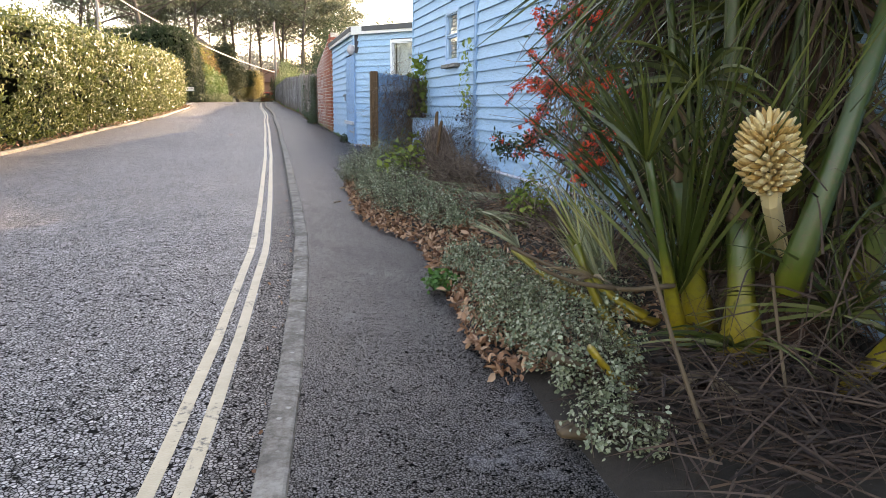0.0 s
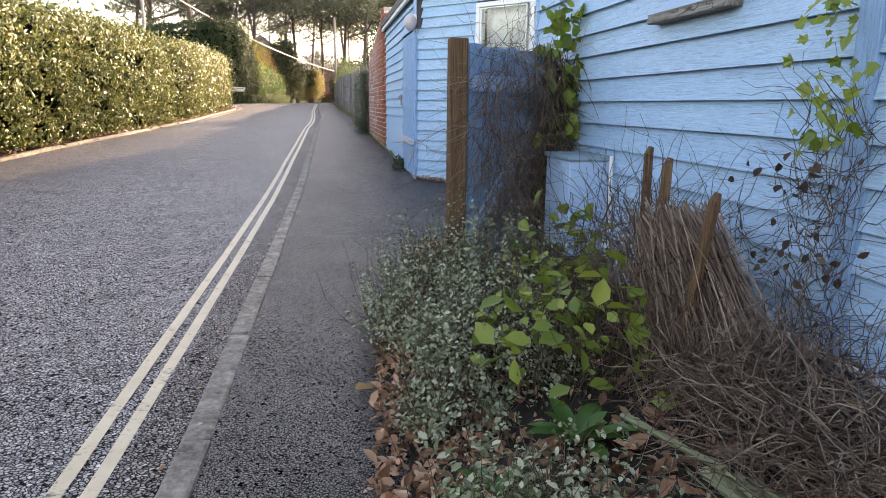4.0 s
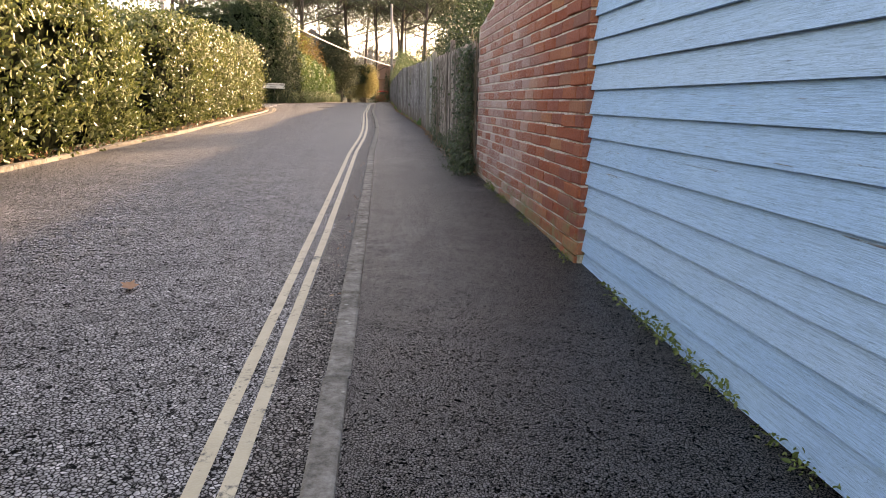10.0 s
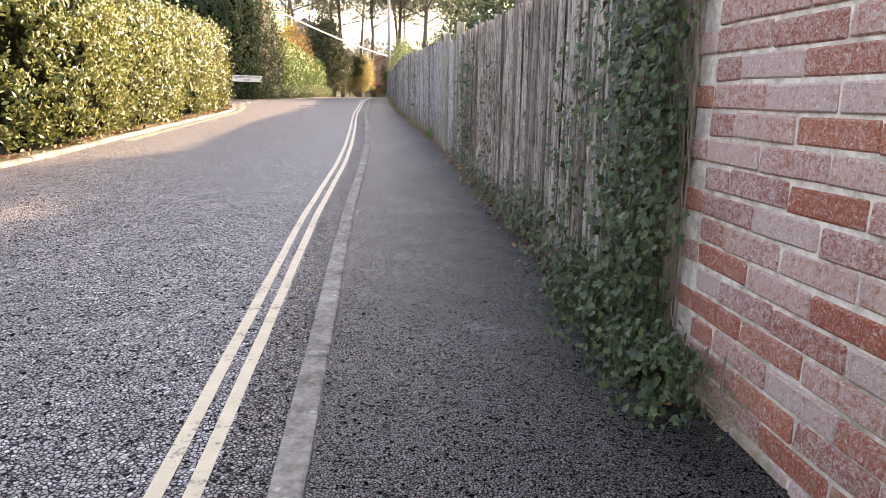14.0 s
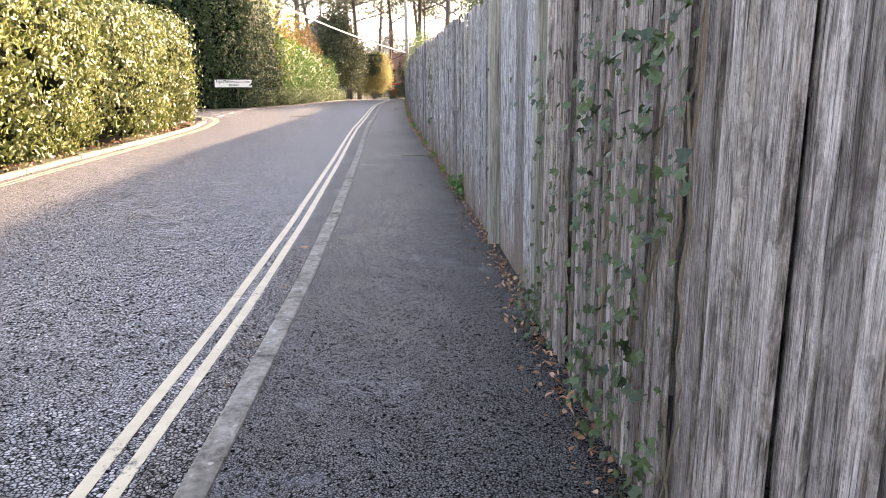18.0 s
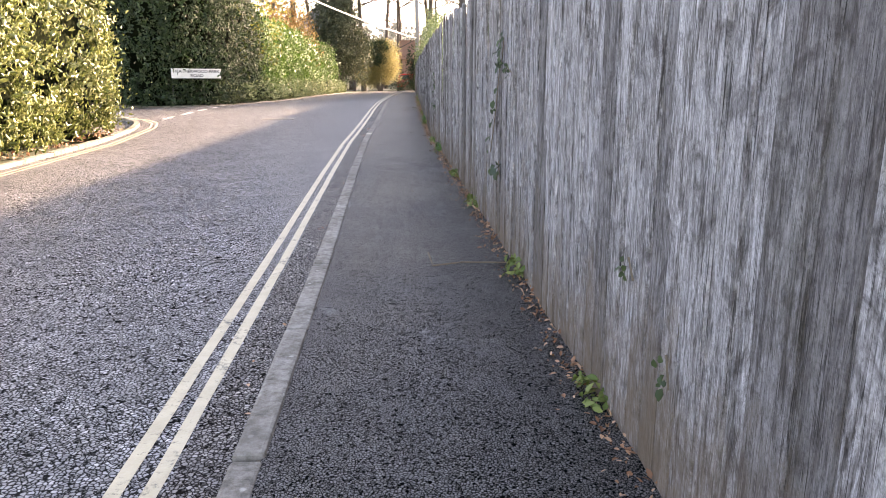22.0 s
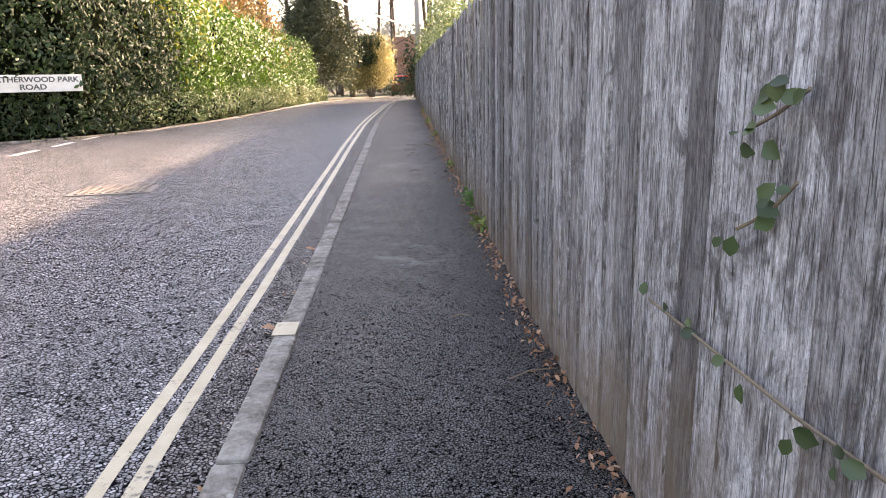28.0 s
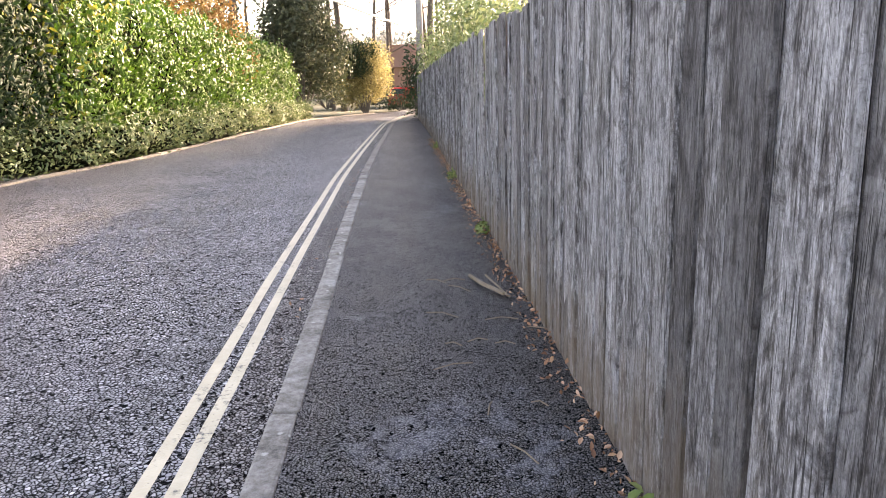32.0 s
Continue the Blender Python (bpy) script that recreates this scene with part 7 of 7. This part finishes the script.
part("leaves", leaf_cloud("leaves", p0, np.tile(arr(-0.3, -1, 0.3), (n, 1)), np.full(n, 0.085), 0.8, 0.5, 0.5), M_LIME, climber, "yellow-green leaves")["kind"] = "stuff"
tagged(climber, "tangled dead climber with yellow-green leaves over the gate", "climber")
meter = empty("meter_box", 2.47, 10.0, 0.42)
tagged(meter, "blue painted meter box fixed to the shed wall", "box")
part("body", box(-0.26, -0.22, 0.02, 0.0, 0.2, 0.57, 0.012), M_BLUE_PLAIN, meter)
part("lid", box(-0.275, -0.235, 0.57, 0.0, 0.215, 0.595, 0.006), plain("weathered_blue_lid", (0.20, 0.33, 0.42), (0.16, 0.22, 0.22), 0.7), meter, "weathered grey-blue lid")
part("door", box(-0.268, -0.19, 0.06, -0.259, 0.17, 0.53, 0.004), M_BLUE_PLAIN, meter)
conduit = tagged(part("cable_conduit", tube([(2.43, 9.72, 0.4), (2.43, 9.72, 1.02)], 0.012, 8), M_WHITE), "thin white conduit beside the meter box", "conduit")
# climber on the batten
vine = empty("wall_climber", 2.44, 7.95, bed_z(2.44, 7.95))
n = 300
part("stem_growth", wires("stems", np.stack([RNG.normal(-0.03, 0.03, n), RNG.normal(0.03, 0.09, n), RNG.uniform(0.05, 0.95, n)], 1), RNG.normal(0, 0.8, (n, 3)) * arr(0.3, 1, 1) + arr(0, 0, 0.5), RNG.uniform(0.15, 0.4, n), 0.0018, 0.35, 6), M_TWIG, vine)["kind"] = "stuff"
n = 85
part("leaves", leaf_cloud("leaves", np.stack([RNG.uniform(-0.13, -0.05, n), RNG.normal(0, 0.065, n), RNG.uniform(0.85, 1.65, n) ** 1.0], 1), np.tile(arr(-1, -0.3, 0.2), (n, 1)), np.full(n, 0.045), 0.85, 0.4, 0.6, lobes=True), M_LIME, vine, "lime green lobed leaves")["kind"] = "stuff"
n = 60
part("dead_foliage", leaf_cloud("dead", np.stack([RNG.uniform(-0.13, -0.04, n), RNG.normal(0.08, 0.16, n), RNG.uniform(0.2, 0.85, n)], 1), np.tile(arr(-1, -0.3, 0.2), (n, 1)), np.full(n, 0.034), 0.7, 0.8, 0.6), M_DEBRIS, vine, "shrivelled brown leaves")["kind"] = "stuff"
tagged(vine, "lime-leaved climber on the blue wall batten", "climber")

# round lamp or sensor under the shed eaves
lampu = empty("wall_lamp", 2.02, 15.62, 2.35)
part("bracket", box(-0.02, -0.03, -0.02, 0.08, 0.03, 0.1, 0.006), M_WHITE, lampu)
bm = bmesh.new()
bmesh.ops.create_uvsphere(bm, u_segments=16, v_segments=10, radius=0.11)
bmesh.ops.scale(bm, vec=(0.8, 0.8, 1.0), verts=bm.verts)
part("globe", bm, plain("clouded_lamp_glass", (0.50, 0.50, 0.52), (0.36, 0.30, 0.30), 0.3), lampu, smooth=True)
tagged(lampu, "round grey lamp under the shed eaves", "lamp")
# net curtain and blind behind the windows
cur = bmesh.new()
cv = []
for i in range(60):
    u = i / 59
    cv.append([cur.verts.new((0.05 + 0.70 * u, 0.14 + 0.02 * math.sin(u * 21 + math.sin(u * 9)) + 0.014 * math.sin(u * 8), z)) for z in (0.0, 0.7, 1.42)])
for a, b in zip(cv, cv[1:]):
    for j in range(2):
        cur.faces.new((a[j], b[j], b[j + 1], a[j + 1]))
tagged(part("net_curtain", cur, M_CURTAIN, None, smooth=True, at=wall_b.matrix_basis @ pose(WIN_B[0], 0, WIN_B[2])), "pale net curtain hanging behind the window", "curtain")
blind = empty("window_blind")
blind.matrix_basis = wall_a.matrix_basis @ pose(WIN_A[0], 0.06, WIN_A[2])
for i in range(12):
    part("slat", box(0.04, 0.0, 0.05 + i * 0.05, 0.59, 0.02, 0.085 + i * 0.05), M_CURTAIN, blind)
tagged(blind, "pale slatted blind behind the small shed window", "blind")


# ---- ivy and weeds along the walls ----
def ivy_patch(name, y0, y1, z0, z1, count, leaf, label, off=0.03, stems=12, xfun=None, thick=0.05, mat=None):
    """Ivy on the fence or wall face between y0..y1 and heights z0..z1 above the pavement."""
    xf = xfun or fx
    yc = (y0 + y1) / 2
    ob = empty(name, xf(yc), yc, gz(yc) + STEP)
    ps, ds = [], []
    bm = bmesh.new()
    for s in range(stems):
        y, z = random.uniform(y0, y1), z0
        pts = []
        while (z < z0 + (z1 - z0) * random.uniform(0.7, 1.05) or len(pts) < 3) and len(pts) < 40:
            pts.append(Vector((xf(y) - xf(yc) - 0.02, y - yc, z)))
            z += random.uniform(0.04, 0.09)
            y = min(max(y + random.uniform(-0.04, 0.04), y0 - 0.05), y1 + 0.05)
        if len(pts) > 1:
            join(bm, tube(pts, 0.004, 4))
            ps += [tuple(p) for p in pts]
    part("stem_growth", bm, M_TWIGBROWN, ob)["kind"] = "stuff"
    ps = np.array(ps)
    p = ps[RNG.integers(0, len(ps), count)] + RNG.normal(0, 1, (count, 3)) * arr(0.01, 0.05, 0.035)
    p[:, 0] = p[:, 0] - off - np.abs(RNG.normal(0, thick, count))
    part("leaves", leaf_cloud("leaves", p, np.tile(arr(-1, -0.2, 0.35), (count, 1)), np.full(count, leaf), 0.95, 0.45, 0.5, lobes=True), mat or M_IVY, ob)["kind"] = "stuff"
    return tagged(ob, label, "ivy", "ivy on the fence")


ivy_patch("ivy", 24.86, 25.40, 0.0, 2.0, 2800, 0.033, "dense dark green ivy covering the fence end by the brick wall", stems=26, thick=0.09)
ivy_patch("ivy", 24.45, 25.95, 0.0, 0.30, 1200, 0.034, "dark green ivy spreading at the foot of the brick wall", stems=30, thick=0.14)
ivy_patch("ivy", 25.95, 26.4, 0.05, 1.7, 330, 0.036, "strand of dark green ivy climbing the pale fence", stems=7)
ivy_patch("ivy", 25.55, 25.75, 0.3, 1.7, 110, 0.034, "strand of dark green ivy climbing the pale fence", stems=4)
for y0, y1, h, c in ((25.6, 26.6, 0.25, 260), (26.7, 27.6, 0.45, 320), (27.6, 29.0, 0.30, 260), (29.1, 30.4, 0.22, 200)):
    ivy_patch("ivy", y0, y1, 0.0, h, int(c * 1.3), 0.030, "low ivy along the foot of the pale fence", stems=14, thick=0.07)
ivy_patch("ivy", 28.9, 29.5, 0.0, 1.65, 140, 0.034, "strand of ivy climbing the pale fence", stems=8)
ivy_patch("ivy", 30.45, 31.05, 0.0, 1.75, 480, 0.033, "strand of ivy with brown tips on the pale fence", stems=9)
ivy_patch("ivy", 31.5, 31.9, 0.1, 1.4, 80, 0.030, "thin ivy strand on the pale fence", stems=4)
ivy_patch("ivy", 31.9, 32.25, 0.0, 0.30, 130, 0.026, "low ivy at the foot of the fence post", stems=8)


def ivy_strand(path, count, leaf, label):
    """One ivy stem along path (y, height above the pavement) on the fence face, with its leaves."""
    yc = path[0][0]
    ob = empty("ivy_strand", fx(yc), yc, gz(yc) + STEP)
    pts = [Vector((fx(y) - fx(yc) - 0.03, y - yc, z + gz(y) - gz(yc))) for y, z in path]
    part("stem", tube(pts, 0.0035, 5), M_TWIGBROWN, ob)
    ps = []
    for _ in range(count):
        u = random.random() * (len(pts) - 1)
        ps.append(tuple(pts[int(u)].lerp(pts[min(int(u) + 1, len(pts) - 1)], u - int(u)) + Vector((-0.02, random.gauss(0, 0.02), random.gauss(0, 0.02)))))
    part("leaves", leaf_cloud("leaves", np.array(ps), np.tile(arr(-1, -0.4, 0.3), (count, 1)), np.full(count, leaf), 0.85, 0.4, 0.6), M_IVY, ob)["kind"] = "stuff"
    return tagged(ob, label, "ivy", "ivy on the fence")


ivy_strand(((40.06, 1.37), (40.1, 1.25), (40.22, 1.17), (40.36, 0.88), (40.58, 0.59)), 34, 0.044, "thin dark ivy strand hanging on the grey fence")
ivy_strand(((40.2, 0.57), (40.15, 0.47)), 10, 0.045, "small ivy sprig growing through the grey fence")
ivy_strand(((39.93, 1.19), (39.76, 1.16)), 7, 0.035, "small ivy sprig growing through the grey fence")
ivy_strand(((46.80, 1.03), (46.72, 1.06), (46.64, 1.10)), 11, 0.032, "small ivy sprig growing through the grey fence")
ivy_strand(((46.82, 0.85), (46.72, 0.90), (46.65, 0.96)), 7, 0.030, "small ivy sprig growing through the grey fence")
ivy_strand(((47.21, 0.59), (46.59, 0.6), (46.17, 0.63)), 16, 0.034, "leafy sprig growing out of the grey fence")
ivy_strand(((37.55, 0.62), (37.5, 0.56)), 6, 0.028, "small ivy sprig growing through the grey fence")
ivy_strand(((37.21, 0.44), (37.18, 0.35)), 8, 0.028, "small ivy sprig growing through the grey fence")
M_MOSS = leaf_mat("small_weeds", (0.06, 0.10, 0.02), (0.13, 0.18, 0.04), (0.25, 0.28, 0.09), 0.7, 0.2)
low_plant("weed", 2.0, 16.9, 0.09, 0.16, 0.20, 300, 0.034, M_IVY, "green weed growing at the shed wall foot", 0.8, 40)
for y, h, c in ((17.6, 0.10, 160), (18.3, 0.12, 260), (18.8, 0.14, 320), (19.4, 0.08, 140), (20.3, 0.06, 90), (21.6, 0.06, 80), (22.6, 0.08, 120), (23.4, 0.12, 200)):
    low_plant("wall_foot_weed", (2.05 if y < 20 else 1.99), y, 0.03, 0.3, h * 0.7, c // 2, 0.024, M_MOSS, "low green weeds along the wall foot", 0.5, 10)
for y, h, c in ((35.9, 0.22, 150), (36.6, 0.12, 60), (37.8, 0.08, 50), (39.4, 0.10, 60), (41.5, 0.08, 50), (43.2, 0.08, 60), (45.6, 0.14, 90), (47.0, 0.10, 60), (50.5, 0.1, 70), (51.4, 0.14, 90), (53.5, 0.06, 40), (57, 0.08, 70), (60, 0.1, 80), (64, 0.1, 80)):
    low_plant("wall_foot_weed", fx(y) - 0.05, y, 0.05, 0.16, h, c, 0.04, M_FRESH if h > 0.11 else M_MOSS, "small green weed at the fence foot", 0.6, 10)

# ---- street name sign ----
sl, sr = Vector((-5.92, 58.25)), Vector((-4.68, 59.36))
sd = sr - sl
sw = sd.length
sign = empty("street_sign", sl.x, sl.y, 2.06, math.degrees(math.atan2(sd.y, sd.x)))
tagged(sign, "white street name plate with black letters in the ivy", "sign")
part("plate", box(0, -0.012, 0, sw, 0.012, 0.30, 0.006), plain("white_sign_enamel", (0.50, 0.50, 0.47), (0.36, 0.36, 0.33), 0.4, 5), sign)
for px in (0.3, sw - 0.3):
    part("post", box(px - 0.02, 0.62, -0.95, px + 0.02, 0.66, 0.2), M_CORE, sign)
    part("bracket", box(px - 0.015, 0.012, 0.1, px + 0.015, 0.63, 0.13), M_CORE, sign)


def lettering(text, size, x, z, parent, material, width=None):
    cu = bpy.data.curves.new("text", "FONT")
    cu.offset = 0.0035
    cu.body, cu.size, cu.extrude, cu.align_x = text, size, 0.001, "CENTER"
    tmp = bpy.data.objects.new("text", cu)
    scene.collection.objects.link(tmp)
    bpy.context.view_layer.update()
    me = bpy.data.meshes.new_from_object(tmp.evaluated_get(bpy.context.evaluated_depsgraph_get()))
    bpy.data.objects.remove(tmp)
    me.materials.clear()
    if width:
        xs = [vv.co.x for vv in me.vertices]
        k2 = width / (max(xs) - min(xs))
        me.transform(Matrix.Diagonal((k2, 1, 1, 1)))
    return part("lettering", me, material, parent, at=pose(x, -0.0145, z, 90, 0, 0))


M_BLACK = plain("black_letter_paint", (0.05, 0.05, 0.05), None, 0.6)
lettering("HEATHERWOOD PARK", 0.125, sw / 2, 0.175, sign, M_BLACK, sw * 0.93)
lettering("ROAD", 0.125, sw / 2, 0.045, sign, M_BLACK, sw * 0.26)

# ---- manhole cover ----
mh = empty("manhole_cover", -1.85, 53.3, gz(53.3) + 0.022, 8)
tagged(mh, "square metal manhole cover with a raised pattern in the road", "manhole cover")
M_IRONCOVER = plain("worn_iron", (0.24, 0.21, 0.185), (0.13, 0.115, 0.10), 0.5, 12, metal=0.3)
part("frame", box(-0.40, -0.52, -0.05, 0.40, 0.52, 0.002, 0.004), M_IRONCOVER, mh)
for i in range(9):
    for j in range(11):
        part("stud", box(-0.34 + i * 0.078, -0.46 + j * 0.086, 0.0, -0.30 + i * 0.078, -0.40 + j * 0.086, 0.010), M_IRONCOVER, mh)
part("kerb_paint", box(-0.052, 0, 0, 0.052, 0.16, 0.0015), M_YELLOW, kerb, "yellow paint mark on the kerb", at=pose(kx(48.6) - 0.053, 48.6, gz(48.7) + STEP + 0.007, 1.2, 0, 0))


# ---- overhead cable and street furniture far off ----
def cable(a, b, sag, r, label):
    a, b = Vector(a), Vector(b)
    pts = [a.lerp(b, u) - Vector((0, 0, sag * 4 * u * (1 - u))) for u in np.linspace(0, 1, 24)]
    return tagged(part("overhead_cable", tube(pts, r, 6), M_CABLE, smooth=True), label, "cable")


M_CABLE = plain("pale_cable", (0.62, 0.60, 0.57), None, 0.5, bump=0)
cable((-10.55, 56.0, 9.2), (2.1, 78.0, 4.4), 0.7, 0.04, "thick pale overhead cable strung between two poles")

# ---- red hatchback at the bend ----
M_CARRED = plain("red_car_paint", (0.50, 0.03, 0.025), (0.42, 0.025, 0.02), 0.25, 2, bump=0)
M_DARKGLASS = plain("dark_car_glass", (0.03, 0.035, 0.04), None, 0.08, bump=0)
M_TYRE = plain("black_tyre", (0.025, 0.025, 0.025), None, 0.9)
car = empty("hatchback_car", 2.35, 101.0, gz(101) + 0.0, -38)
tagged(car, "small red hatchback car seen from behind on the road", "car")
prof = [(-1.75, 0.30), (-1.80, 0.62), (-1.72, 0.90), (-1.45, 1.36), (-1.2, 1.44), (0.2, 1.42), (0.85, 0.98), (1.65, 0.85), (1.80, 0.60), (1.78, 0.30)]
bm = bmesh.new()
lr = []
for sgn in (-1, 1):
    lr.append([bm.verts.new((sgn * (0.80 if z < 0.95 else 0.62), y, z)) for y, z in prof])
for i in range(len(prof)):
    j = (i + 1) % len(prof)
    bm.faces.new((lr[0][i], lr[0][j], lr[1][j], lr[1][i]))
bm.faces.new(lr[0][::-1])
bm.faces.new(lr[1])
bmesh.ops.recalc_face_normals(bm, faces=bm.faces)
bmesh.ops.bevel(bm, geom=list(bm.edges), offset=0.05, segments=2, affect="EDGES")
body = part("body", bm, M_CARRED, car, smooth=False)
part("rear_window", box(-0.52, -0.005, -0.19, 0.52, 0.005, 0.19, 0.003), M_DARKGLASS, car, at=pose(0, -1.60, 1.14, -30, 0, 0))
for sgn in (-1, 1):
    part("tail_light", box(sgn * 0.62 - 0.11, -1.83, 0.68, sgn * 0.62 + 0.11, -1.74, 0.90, 0.01), plain("tail_lens", (0.55, 0.02, 0.01), None, 0.2) if sgn < 0 else bpy.data.materials["tail_lens"], car)
    part("side_window", box(sgn * 0.73 - 0.01, -1.15, 1.0, sgn * 0.73 + 0.01, 0.35, 1.32, 0.004), M_DARKGLASS, car, at=pose(0, 0, 0, 0, 0, 0))
    for wy in (-1.1, 1.15):
        wheel = part("wheel", tube([(sgn * 0.66, wy, 0.28), (sgn * 0.82, wy, 0.28)], 0.28, 18), M_TYRE, car)
        part("rim", tube([(sgn * 0.80, wy, 0.28), (sgn * 0.83, wy, 0.28)], 0.17, 14), plain("wheel_rim", (0.5, 0.5, 0.5), None, 0.35, metal=0.8) if "wheel_rim" not in bpy.data.materials else bpy.data.materials["wheel_rim"], wheel)
part("number_plate", box(-0.26, -1.835, 0.50, 0.26, -1.815, 0.61, 0.002), plain("yellow_plate", (0.65, 0.50, 0.05), None, 0.4), car)
part("bumper", box(-0.80, -1.86, 0.30, 0.80, -1.74, 0.50, 0.03), M_CARRED, car)
